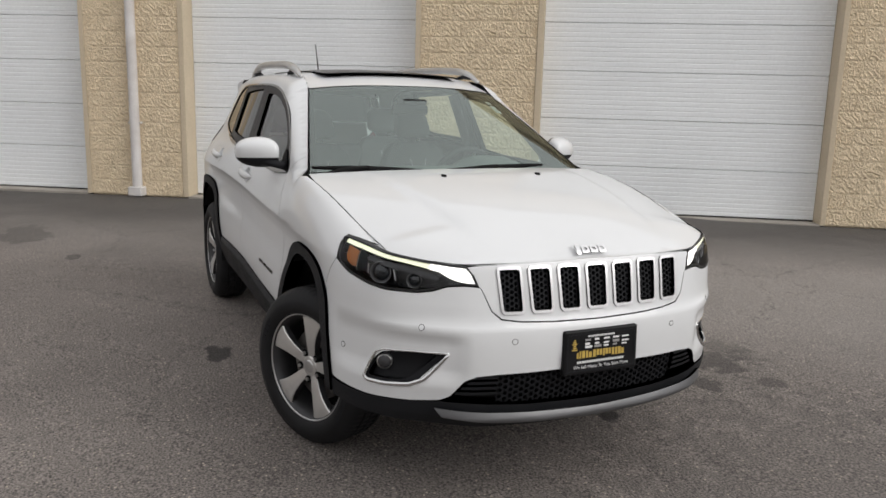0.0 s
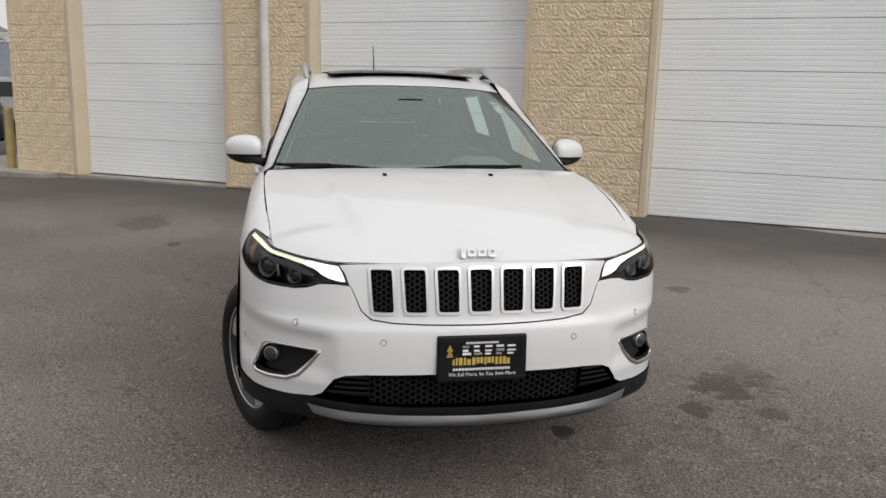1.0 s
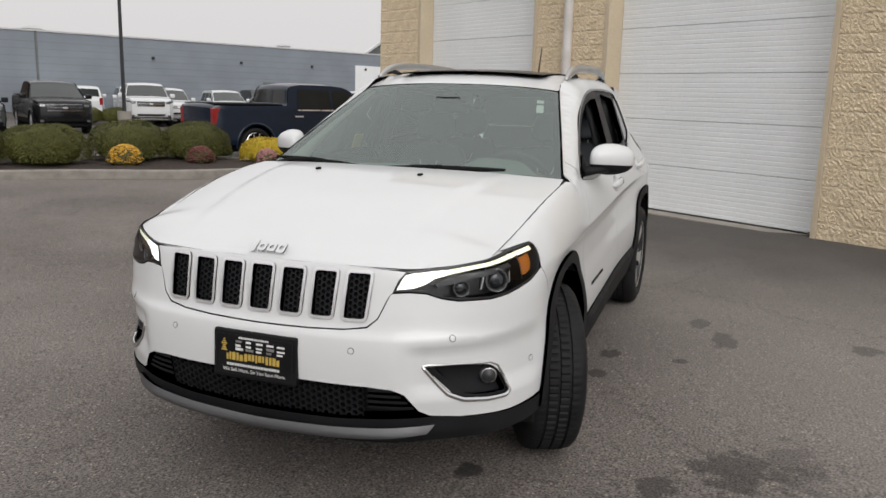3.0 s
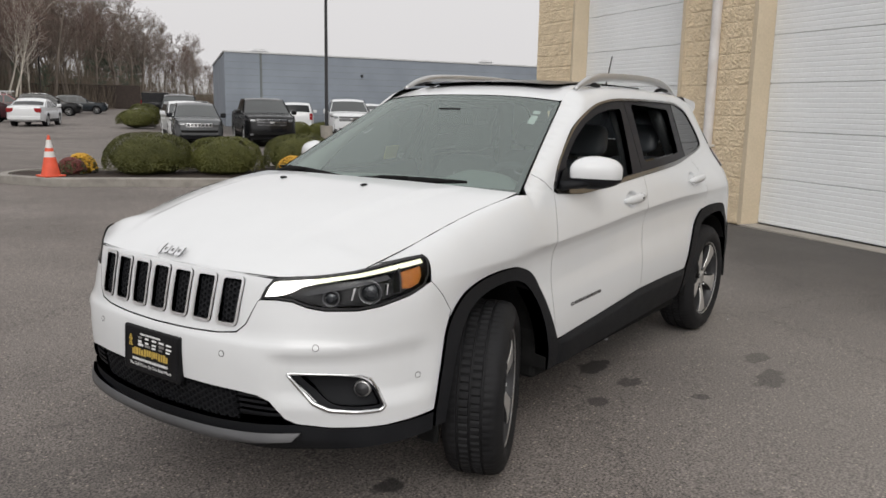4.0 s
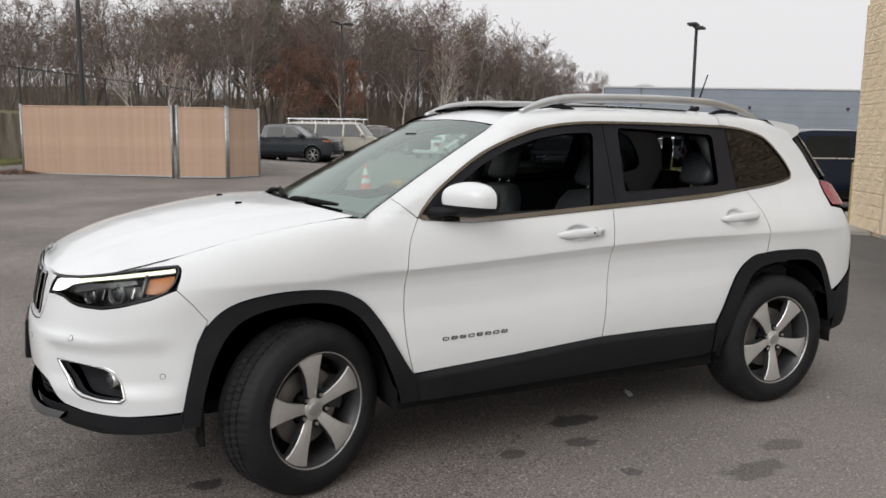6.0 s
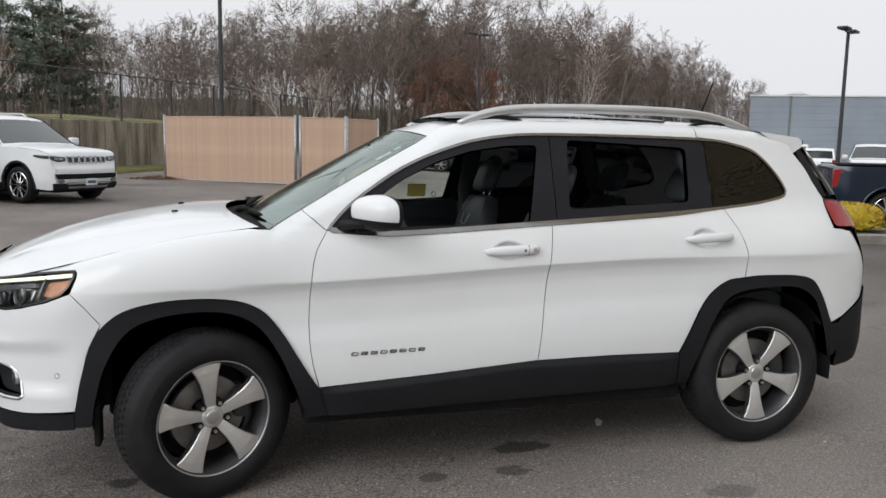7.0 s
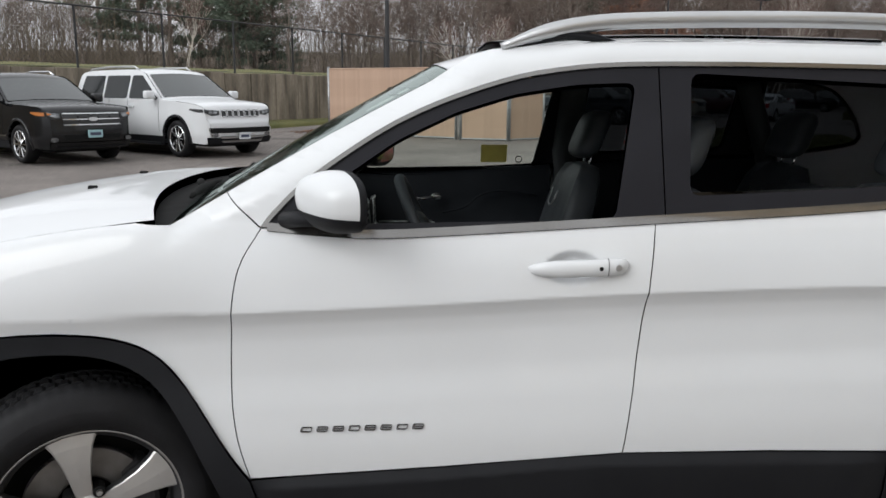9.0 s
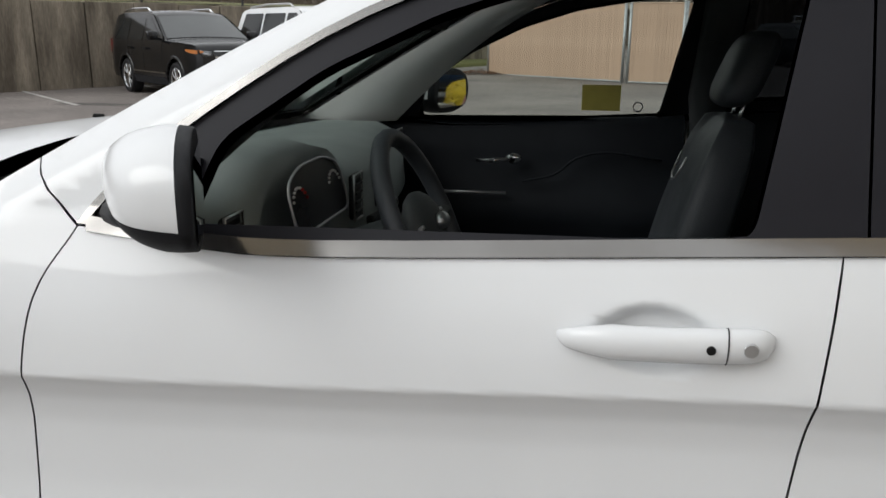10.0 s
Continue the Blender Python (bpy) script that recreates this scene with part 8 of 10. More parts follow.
def vehicle(name, label, category, m, colour, kind="wagon", L=4.7, W=1.9, H=1.72, wb=2.8, fo=0.92, R=0.36, hood=1.02, belt=1.05, sill=0.34, rim=None,
            grille="bars", rails=False, step_bar=False, lower=None, plate=None, amber=False, rack=False, chrome_line=False, steer=0, group="", clad=False, stripe=False, upright=False):
    v = thing(name, label, category, m, group)
    paint = COACH[colour]
    lower = lower or (CLAD if clad else paint)
    T = L - fo
    cowl = {"wagon": -0.50, "pickup": -0.32, "sedan": -0.42, "van": 0.10}[kind]
    rf = cowl - {"wagon": 0.86, "pickup": 0.80, "sedan": 1.0, "van": 0.62}[kind]
    cab = -wb + 1.0 if kind == "pickup" else None
    bed = belt + 0.12
    nose = [(fo - 0.10, sill - 0.04), (fo - 0.01, 0.48), (fo, 0.66), (fo - 0.03, hood - 0.16), (fo - 0.09, hood - 0.06), (fo - 0.24, hood)]
    if upright:
        nose = [(fo - 0.10, sill - 0.04), (fo - 0.03, 0.40), (fo, 0.50), (fo, 0.76), (fo - 0.045, 0.83), (fo - 0.08, hood - 0.11), (fo - 0.13, hood - 0.04), (fo - 0.32, hood + 0.015)]
    if kind == "pickup":
        rear = [(cab + 0.35, H), (cab + 0.06, H - 0.05), (cab, H - 0.12), (cab - 0.10, bed + 0.01), (-T + 0.05, bed), (-T, bed - 0.05), (-T + 0.02, 0.62), (-T + 0.06, 0.46)]
    elif kind == "sedan":
        rear = [(-wb + 0.75, H - 0.03), (-wb + 0.25, H - 0.16), (-wb - 0.30, belt + 0.12), (-T + 0.10, belt + 0.08), (-T + 0.02, belt), (-T, 0.62), (-T + 0.05, sill)]
    else:
        e = 0.0 if kind == "van" else 0.14
        rear = [(-T + 0.75, H - 0.01), (-T + 0.30 + e, H - 0.05), (-T + 0.16 + e, H - 0.11), (-T + 0.08, belt + 0.08), (-T + 0.01, belt - 0.10), (-T, 0.60), (-T + 0.05, sill)]
    top = nose + [(cowl, belt + 0.04), (rf, H - 0.09), (rf - 0.18, H - 0.035), (rf - 0.55, H)] + rear

    def yy(x, z):
        w = W / 2
        w -= 0.30 * max(0.0, z - belt - 0.02) * (1.0 if z > belt else 0)
        w -= 0.05 * step(0.55, sill - 0.1, z) + 0.02 * step(belt - 0.35, belt, z)
        w -= 0.20 * max(0.0, (x - (fo - 0.50)) / 0.50) ** 2.6 + 0.09 * max(0.0, (-T + 0.45 - x) / 0.45) ** 2.2
        return w

    core = lambda p: (p.x, 0, min(max(p.z, 0.5), 1.0))
    full = 0.10

    def front_at(y, z):
        """The nose, full in the middle and drawn back to its corners."""
        x = float(np.interp(z, [q[1] for q in nose], [q[0] for q in nose]))
        f = min(1.0, abs(y) / yy(x, z))
        return Vector((x + full * (1 - f * f), y, z))

    def face(nm, pts, mt, lift=0.006, depth=0.02, lb="", parent=None, holes=()):
        return part(nm, skin(pts, front_at, lambda p: (p.x - 1.0, p.y * 0.6, p.z), holes=holes, cell=0.14, depth=depth, lift=lift), mt, parent or v, lb)

    ra = R + 0.075
    low = []
    for cx in (-wb, 0.0):
        a0 = math.asin(max(-1, min(1, (sill - R) / ra)))
        for k in range(13):
            a = math.pi - a0 - (math.pi - 2 * a0) * k / 12
            low.append((cx + ra * math.cos(a), R + ra * math.sin(a)))
    outline = [(x, z) for x, z in top] + [(-T + 0.10, sill + 0.02)] + low
    outline = rounded(outline, 0.02, 1)
    body = None
    for s in (1, -1):
        me = skin(outline, lambda u, w: (u, s * yy(u, w), w), core, cell=0.24, depth=0.06)
        o = part("body_side", me, paint, v)
        body = body or o
    # hood, roof and ends
    line = rounded(top, 0.10, 3)
    line = [line[0]] + line[2:-2] + [line[-1]] if len(line) > 8 else line
    fr = (-1, -0.82, -0.45, 0, 0.45, 0.82, 1)
    bm = bmesh.new()
    rows = []
    for i, (x, z) in enumerate(line):
        w = yy(x, z)
        a, b = line[max(0, i - 1)], line[min(len(line) - 1, i + 1)]
        d = Vector((b[1] - a[1], 0, -(b[0] - a[0]))).normalized()
        d = d if d.z > -0.1 or d.x else -d
        out = Vector((-(b[1] - a[1]) * -1, 0, -(b[0] - a[0])))
        out.normalize()
        at_nose = step(fo - 0.55, fo - 0.12, x) if z < hood + 0.01 else 0.0
        rows.append([bm.verts.new(Vector((x, f * w, z)) + out * (0.045 * (1 - at_nose) * (1 - f * f) - 0.012 * (abs(f) > 0.99)) + Vector((full * at_nose * (1 - f * f), 0, 0.035 * at_nose * (1 - f * f) * step(hood - 0.12, hood, z)))) for f in fr])
    for a, b in zip(rows, rows[1:]):
        for k in range(6):
            bm.faces.new((a[k], a[k + 1], b[k + 1], b[k]))
    bmesh.ops.recalc_face_normals(bm, faces=bm.faces[:])
    part("body_top", bm, paint, v, "", True)
    bm = bmesh.new()
    box(bm, -T + 0.2, fo - 0.2, -W / 2 + 0.34, W / 2 - 0.34, 0.24, 0.85)
    box(bm, -wb + ra, -ra, -W / 2 + 0.12, W / 2 - 0.12, 0.26, 0.42)
    part("underbody", bm, MATTEBLACK, v)
    # glass
    zb, zt = belt + 0.05, H - 0.13

    def strip(p, q, inn, lift, mt, nm):
        bm = bmesh.new()
        g = []
        for t in (0.06, 0.5, 0.94):
            x, z = p[0] + (q[0] - p[0]) * t, p[1] + (q[1] - p[1]) * t
            out = Vector((q[1] - p[1], 0, -(q[0] - p[0]))).normalized()
            w = yy(x, z) - inn
            g.append([bm.verts.new(Vector((x, f * w, z)) + out * (0.045 * (1 - (f * 0.95) ** 2) + lift)) for f in fr])
        for a, b in zip(g, g[1:]):
            for k in range(6):
                bm.faces.new((a[k], a[k + 1], b[k + 1], b[k]))
        bmesh.ops.recalc_face_normals(bm, faces=bm.faces[:])
        part(nm, bm, mt, v, "", True)

    strip((cowl, belt + 0.04), (rf, H - 0.09), 0.07, 0.012, SCREENGLASS, "windscreen")
    if kind == "pickup":
        strip((cab, H - 0.12), (cab - 0.10, bed + 0.01), 0.10, 0.012, DARKGLASS, "rear_window")
        bm = bmesh.new()
        box(bm, -T + 0.09, cab - 0.20, -W / 2 + 0.12, W / 2 - 0.12, bed + 0.02, bed + 0.055, 0.01)
        part("bed_cover", bm, MATTEBLACK, v, "black bed cover")
    elif kind == "sedan":
        strip((-wb + 0.25, H - 0.16), (-wb - 0.30, belt + 0.12), 0.10, 0.012, DARKGLASS, "rear_window")
    else:
        strip(rear[2], rear[3], 0.12, 0.012, DARKGLASS, "rear_window")
    slope = (rf - cowl) / (H - 0.09 - belt - 0.04)
    front = lambda z: cowl + slope * (z - belt - 0.04) - 0.16
    endx = {"wagon": -T + 0.42, "van": -T + 0.30, "pickup": (cab or 0) + 0.20, "sedan": -wb + 0.10}[kind]
    span = front(zb) - endx
    cuts = {"wagon": (0.36, 0.68), "van": (0.27, 0.63), "pickup": (0.53,), "sedan": (0.46,)}[kind]
    bounds = [0.0, *cuts, 1.0]
    seams = [front(zb) + 0.03]
    for i in range(len(bounds) - 1):
        xb0, xb1 = front(zb) - span * bounds[i] - (0.045 if i else 0), front(zb) - span * bounds[i + 1] + (0.045 if i + 2 < len(bounds) else 0)
        xt0 = front(zt) if i == 0 else xb0
        xt1 = xb1 + {"wagon": 0.12, "van": 0.02, "pickup": 0.04, "sedan": 0.42}[kind] if i + 2 == len(bounds) else xb1
        if i + 2 < len(bounds):
            seams.append(xb1 - 0.045)
        q = rounded([(xb0, zb), (xt0, zt), (xt1, zt), (xb1, zb)], 0.05, 2)
        for s in (1, -1):
            me = skin(q, lambda u, w: (u, s * yy(u, w), w), core, cell=0.3, depth=0.004, lift=0.006)
            part("window", me, DARKGLASS, v)
    if kind in ("wagon", "pickup"):
        seams.append(-wb + 0.42 if kind == "wagon" else cab + 0.05)
    for x in seams:
        for s in (1, -1):
            me = skin([(x - 0.006, sill + 0.06 if abs(x + wb) > ra else R + ra), (x + 0.006, sill + 0.06 if abs(x + wb) > ra else R + ra), (x + 0.006, zb), (x - 0.006, zb)], lambda u, w: (u, s * yy(u, w), w), core, cell=0.3, depth=0, lift=0.003)
            part("door_seam", me, MATTEBLACK, v)
    for x in seams[1:3]:
        for s in (1, -1):
            bm = bmesh.new()
            c = yy(x, belt - 0.13)
            box(bm, x + 0.06, x + 0.27, s * c - 0.012, s * c + 0.035 * s, belt - 0.145, belt - 0.115, 0.01, 1)
            part("door_handle", bm, BRIGHTTRIM if chrome_line else paint, v)
    if chrome_line:
        for s in (1, -1):
            me = skin([(endx, zb - 0.035), (front(zb), zb - 0.035), (front(zb), zb - 0.012), (endx, zb - 0.012)], lambda u, w: (u, s * yy(u, w), w), core, cell=0.4, depth=0.004, lift=0.010)
            part("window_strip", me, BRIGHTTRIM, v, "chrome strip")
    if stripe:
        for s in (1, -1):
            me = skin([(-wb + ra + 0.05, 0.52), (-ra - 0.05, 0.52), (-ra - 0.05, 0.55), (-wb + ra + 0.05, 0.55)], lambda u, w: (u, s * yy(u, w), w), core, cell=0.4, depth=0.004, lift=0.010)
            part("side_strip", me, CHROME, v, "chrome strip")
    # arches, lower trim
    for cx in (0.0, -wb):
        for s in (1, -1):
            bm = bmesh.new()
            rr = []
            for k in range(15):
                a = math.pi * (1.06 - 1.12 * k / 14)
                x, z = cx + ra * math.cos(a), R + ra * math.sin(a)
                c = yy(x, z)
                x2, z2 = cx + (ra + 0.055) * math.cos(a), R + (ra + 0.055) * math.sin(a)
                rr.append([bm.verts.new(p) for p in ((x, s * (c - 0.05), z), (x, s * (c + 0.014), z), (x2, s * (c + 0.010), z2), (x2, s * (c - 0.02), z2))])
            for a, b in zip(rr, rr[1:]):
                for k in range(3):
                    bm.faces.new((a[k], a[k + 1], b[k + 1], b[k]))
            bmesh.ops.recalc_face_normals(bm, faces=bm.faces[:])
            part("wheel_arch", bm, lower, v, "", True)
    for s in (1, -1):
        me = skin([(-wb + ra, sill - 0.05), (-ra, sill - 0.05), (-ra, sill + 0.10), (-wb + ra, sill + 0.10)], lambda u, w: (u, s * yy(u, w), w), core, cell=0.5, depth=0.05, lift=0.012)
        part("sill", me, lower if lower is not paint else CLAD, v)
        if step_bar:
            bm = bmesh.new()
            box(bm, -wb + ra + 0.05, -ra - 0.05, s * (W / 2 + 0.0) - 0.06, s * (W / 2) + 0.06, sill - 0.09, sill - 0.04, 0.015)
            part("side_step", bm, CLAD, v)
    # wheels
    for cx in (0.0, -wb):
        for s in (1, -1):
            w = new("wheel")
            w.parent = v
            w.matrix_basis = Matrix.Translation((cx, s * (W / 2 - 0.135), R)) @ Matrix.Rotation(radians(steer if cx == 0.0 else 0) + (math.pi if s > 0 else 0), 4, "Z") @ Matrix.Diagonal((R, 1, R, 1))
            for nm, me in (("tyre", ROAD_TYRE), ("rim", rim or RIM_FIVE), ("hub_well", RIM_BACK)):
                o = new(nm, me)
                o.parent = w
    # lamps, grille, bumpers
    hz = hood - 0.16
    gw = W * (0.30 if grille != "slots" else 0.26)
    for s in (1, -1):
        w1 = yy(fo - 0.10, hz) * 0.985
        y0, ym = gw * 1.05, gw * 1.05 + 0.55 * (w1 - gw * 1.05)
        lens = [(y0, hz - 0.060), (y0, hz + 0.030), (ym, hz + 0.045), (w1, hz + 0.062), (w1, hz - 0.015), (ym, hz - 0.078)]
        lamp = face("headlamp", rounded([(s * a, b) for a, b in lens], 0.015, 2), GLOSSBLACK, 0.008, 0.03, "dark glassy headlamp")
        for c, r0 in ((0.30, 0.030), (0.62, 0.027)):
            yc, zc = y0 + c * (w1 - y0), hz - 0.018 + 0.02 * c
            face("reflector", [(s * (yc + 1.5 * r0 * math.cos(a)), zc + r0 * math.sin(a)) for a in [math.pi * k / 6 for k in range(12)]], LAMPGLASS, 0.012, 0.004, "", lamp)
        face("light_strip", [(s * a, b) for a, b in ((y0 + 0.01, hz + 0.014), (y0 + 0.01, hz + 0.026), (ym, hz + 0.040), (w1 - 0.01, hz + 0.056), (w1 - 0.01, hz + 0.044), (ym, hz + 0.029))], LAMPGLASS, 0.012, 0.004, "", lamp)
        wrap = [(fo - 0.44, hz + 0.040), (fo - 0.42, hz + 0.072), (fo - 0.10, hz + 0.058), (fo - 0.10, hz - 0.012), (fo - 0.22, hz - 0.005)]
        me = skin(rounded(wrap, 0.012, 2), lambda u, w: (u, s * yy(u, w), w), core, cell=0.12, depth=0.02, lift=0.008)
        part("lamp_side", me, AMBER if amber else GLOSSBLACK, lamp, "amber indicator" if amber else "")
        if amber:
            face("indicator", [(s * a, b) for a, b in ((ym + 0.03, hz + 0.012), (ym + 0.03, hz + 0.040), (w1, hz + 0.058), (w1, hz - 0.002))], AMBER, 0.012, 0.004, "amber indicator", lamp)
        fy = gw + 0.17
        face("fog_lamp", [(s * (fy + 0.075 * math.cos(a)), 0.50 + 0.045 * math.sin(a)) for a in [math.pi * k / 7 for k in range(14)]], LAMPGLASS, 0.014, 0.02)
        bm = bmesh.new()
        ty = yy(-T + 0.06, belt - 0.15)
        tz0, tz1 = (belt - 0.30, belt + 0.06) if kind != "sedan" else (belt - 0.22, belt + 0.02)
        if kind == "pickup":
            tz0, tz1 = bed - 0.46, bed - 0.06
        wdt = 0.16 if kind in ("pickup", "wagon", "van") else 0.34
        box(bm, -T - 0.012, -T + 0.18, *sorted((s * (ty + 0.008), s * (ty - wdt))), tz0, tz1, 0.02)
        part("tail_lamp", bm, REDLENS, v)
        # mirrors
        bm = bmesh.new()
        mx, mz = front(zb) - 0.10, zb + 0.06
        box(bm, mx - 0.07, mx + 0.09, *sorted((s * (W / 2 + 0.02), s * (W / 2 + 0.24))), mz - 0.06, mz + 0.12, 0.04, 3)
        cyl(bm, (mx, s * (W / 2 - 0.06), mz - 0.05), (mx, s * (W / 2 + 0.06), mz - 0.02), 0.025, n=8)
        part("wing_mirror", bm, CHROME if chrome_line and kind == "pickup" else (paint if not lower is CLAD or colour == "white" else CLAD), v, "", True)
    gh = 0.11 if grille != "tall" else 0.20
    lip = hz + 0.045
    grid = face("grille", rounded([(-gw, lip), (gw, lip), (gw * 0.95, hz - gh), (-gw * 0.95, hz - gh)], 0.03, 3), GLOSSBLACK, 0.004, 0.03, "black grille")
    if grille == "slots":
        for k in range(7):
            y = -gw + gw * 2 * (k + 0.5) / 7
            hw = gw / 7 * 0.90
            ring = rounded([(y - hw, lip - 0.008), (y + hw, lip - 0.008), (y + hw * 0.94, hz - gh + 0.008), (y - hw * 0.94, hz - gh + 0.008)], 0.02, 2)
            face("slot_frame", ring, BRIGHTTRIM, 0.014, 0.014, "bright slot frame", grid, holes=[inset(ring, 0.011)])
    else:
        n = 3
        for k in range(n):
            z = hz - gh + 0.022 + (gh + 0.010) * k / (n - 1)
            face("grille_bar", [(-gw * 0.97, z - 0.009), (gw * 0.97, z - 0.009), (gw * 0.97, z + 0.009), (-gw * 0.97, z + 0.009)], CHROME if colour != "black" or amber else DARKCHROME, 0.016, 0.016, "chrome bar", grid)
        zc = hz - gh / 2 + 0.025
        face("badge", [(0.095 * math.cos(a), zc + 0.038 * math.sin(a)) for a in [math.pi * k / 10 for k in range(20)]], SATIN, 0.024, 0.012, "", grid)
    if upright:
        low_front(face, W)
    bump = lower if kind != "pickup" or colour == "black" else CHROME
    face("front_bumper", rounded([(-W * 0.42, 0.445), (W * 0.42, 0.445), (W * 0.41, 0.31), (-W * 0.41, 0.31)], 0.03, 2), bump, 0.022, 0.08)
    wide, up = (0.38, 0.05) if grille == "slots" else (0.30, 0.0)
    if not upright:
        face("air_intake", rounded([(-W * wide, 0.585 + up), (W * wide, 0.585 + up), (W * (wide - 0.02), 0.50 + up), (-W * (wide - 0.02), 0.50 + up)], 0.02, 2), MATTEBLACK, 0.008, 0.02, "black air intake")
    if not upright:
        face("bumper_strip", [(-W * 0.36, 0.345 + up), (W * 0.36, 0.345 + up), (W * 0.36, 0.378 + up), (-W * 0.36, 0.378 + up)], SATIN if not clad and colour != "black" else CLAD, 0.030, 0.012)
    bm = bmesh.new()
    box(bm, -T - 0.05, -T + 0.25, -W * 0.44, W * 0.44, 0.36, 0.56, 0.03)
    part("rear_bumper", bm, CHROME if kind == "pickup" else lower, v)
    pm = PLATEBLUE if plate == "blue" else PLATEPALE
    for x0, x1, z in ((fo + full + 0.026, fo + full + 0.045, 0.47 if grille == "slots" else 0.60), (-T - 0.03, -T - 0.012, 0.75 if kind != "pickup" else 0.47)):
        if x0 > 0 and plate is None:
            continue
        if kind == "pickup" and x0 < 0:
            x0, x1 = -T - 0.07, -T - 0.051
        bm = bmesh.new()
        box(bm, x0, x1, -0.15, 0.15, z - 0.075, z + 0.075, 0.004, 1)
        p = part("number_plate", bm, pm, v)
        bm = bmesh.new()
        xe = x1 if x0 > 0 else x0
        box(bm, xe - 0.003, xe + 0.003, -0.11, 0.11, z - 0.03, z + 0.03)
        part("print_bar", bm, PLATEINK, p)
    if rails:
        for s in (1, -1):
            bm = bmesh.new()
            y = yy(-wb / 2, H - 0.05) - 0.10
            tube(bm, [(rf - 0.45, s * y, H), (rf - 0.62, s * y, H + 0.075), (-wb, s * y, H + 0.08), (-T + 0.55, s * y, H + 0.02)], 0.022, 8)
            part("roof_rail", bm, SATIN if not colour == "black" else CHROME, v, "", True)
    if rack:
        for s in (1, -1):
            bm = bmesh.new()
            box(bm, -T + 0.25, rf + 0.15, s * 0.72 - 0.025, s * 0.72 + 0.025, H + 0.14, H + 0.20, 0.01)
            part("rack_rail", bm, DOORWHITE, v, "white ladder rack rail")
        k = 6
        for i in range(k):
            x = -T + 0.35 + (rf - 0.1 + T - 0.35) * i / (k - 1)
            bm = bmesh.new()
            box(bm, x - 0.02, x + 0.02, -0.75, 0.75, H + 0.16, H + 0.19, 0.008)
            for s in (1, -1):
                box(bm, x - 0.02, x + 0.02, s * 0.74 - 0.02, s * 0.74 + 0.02, H - 0.12, H + 0.16, 0.006)
            part("rack_bar", bm, DOORWHITE, v)
    return v


def parked(x, y, heading, R=0, W=0, side=0, back=0.0):
    """Pose of a vehicle from where its wheel stands (side: -1 right, 1 left; back: metres behind the front axle) or, with no side, from its front axle's middle."""
    h = Vector((math.cos(radians(heading)), math.sin(radians(heading)), 0))
    r = Vector((h.y, -h.x, 0))
    c = Vector((x, y, 0)) + h * back + r * (side * (W / 2 - 0.06))
    return pose(c.x, c.y, lie(c.x, c.y), 0, 0, heading)


vehicle("large_suv", "large white parked SUV with black lower trim", "car", parked(4.32, -14.85, 140, W=2.0, side=-1), "white", L=5.45, W=2.0, H=1.90, wb=3.12, fo=0.95, R=0.40, hood=1.145, belt=1.20, upright=True,
        grille="slots", rails=True, step_bar=True, plate="pale", rim=RIM_TEN, lower=CLAD)
vehicle("suv", "black parked SUV with chrome grille bars", "car", parked(6.96, -13.3, 140, W=1.98, side=-1), "black", L=5.0, W=1.98, H=1.77, wb=2.86, fo=1.0, R=0.385, hood=1.12, belt=1.14,
        grille="tall", rails=True, amber=True, plate="blue", rim=RIM_TEN, stripe=True)
vehicle("pickup_truck", "dark blue crew-cab pickup with chrome window line", "truck", parked(-17.27, -8.02, 152, W=2.03, side=-1), "blue", "pickup", L=6.03, W=2.03, H=1.92, wb=3.95, fo=0.98, R=0.42, hood=1.28, belt=1.25, sill=0.42,
        chrome_line=True, rim=RIM_TEN, step_bar=True)
vehicle("pickup_truck", "silver crew-cab pickup parked beyond the island", "truck", parked(-27.5, -9.6, 150), "silver", "pickup", L=5.8, W=2.0, H=1.90, wb=3.7, fo=0.95, R=0.40, hood=1.25, belt=1.24, sill=0.42)
vehicle("pickup_truck", "dark slate pickup in the bays by the woods", "truck", parked(-9.6, -34.7, 143, W=2.0, side=-1, back=0.75), "slate", "pickup", L=5.7, W=2.0, H=1.86, wb=3.6, fo=0.95, R=0.40, hood=1.20, belt=1.20, sill=0.42, grille="tall", amber=True)
vehicle("hatchback", "small silver car between a pickup and a van", "car", parked(-10.6, -36.9, 143, back=1.0), "silver", "wagon", L=4.3, W=1.78, H=1.52, wb=2.6, fo=0.85, R=0.32, hood=0.92, belt=0.95, sill=0.28)
vehicle("van", "beige work van with a white ladder rack", "van", parked(-13.1, -38.7, 143, W=2.0, side=-1, back=1.4), "beige", "van", L=5.7, W=2.0, H=2.08, wb=3.43, fo=0.80, R=0.37, hood=1.18, belt=1.22, sill=0.40, rack=True, grille="tall", amber=True)
vehicle("suv", "dark maroon SUV in the bays by the woods", "car", parked(-20.3, -48.2, 143, W=2.0, side=-1, back=0.7), "maroon", L=5.2, W=2.0, H=1.92, wb=3.0, fo=0.9, R=0.40, hood=1.15, belt=1.18, rails=True, grille="tall")
vehicle("suv", "blue-grey SUV in the bays by the woods", "car", parked(-24.5, -53.7, 143, W=1.9, side=-1), "bluegrey", L=4.8, W=1.9, H=1.75, wb=2.8, fo=0.9, R=0.36, hood=1.05, belt=1.08)
vehicle("suv", "dark red SUV with a white roof rack", "car", parked(-29.0, -59.3, 143, W=1.9, side=-1), "red", L=4.8, W=1.9, H=1.80, wb=2.8, fo=0.9, R=0.37, hood=1.08, belt=1.10, rack=True)
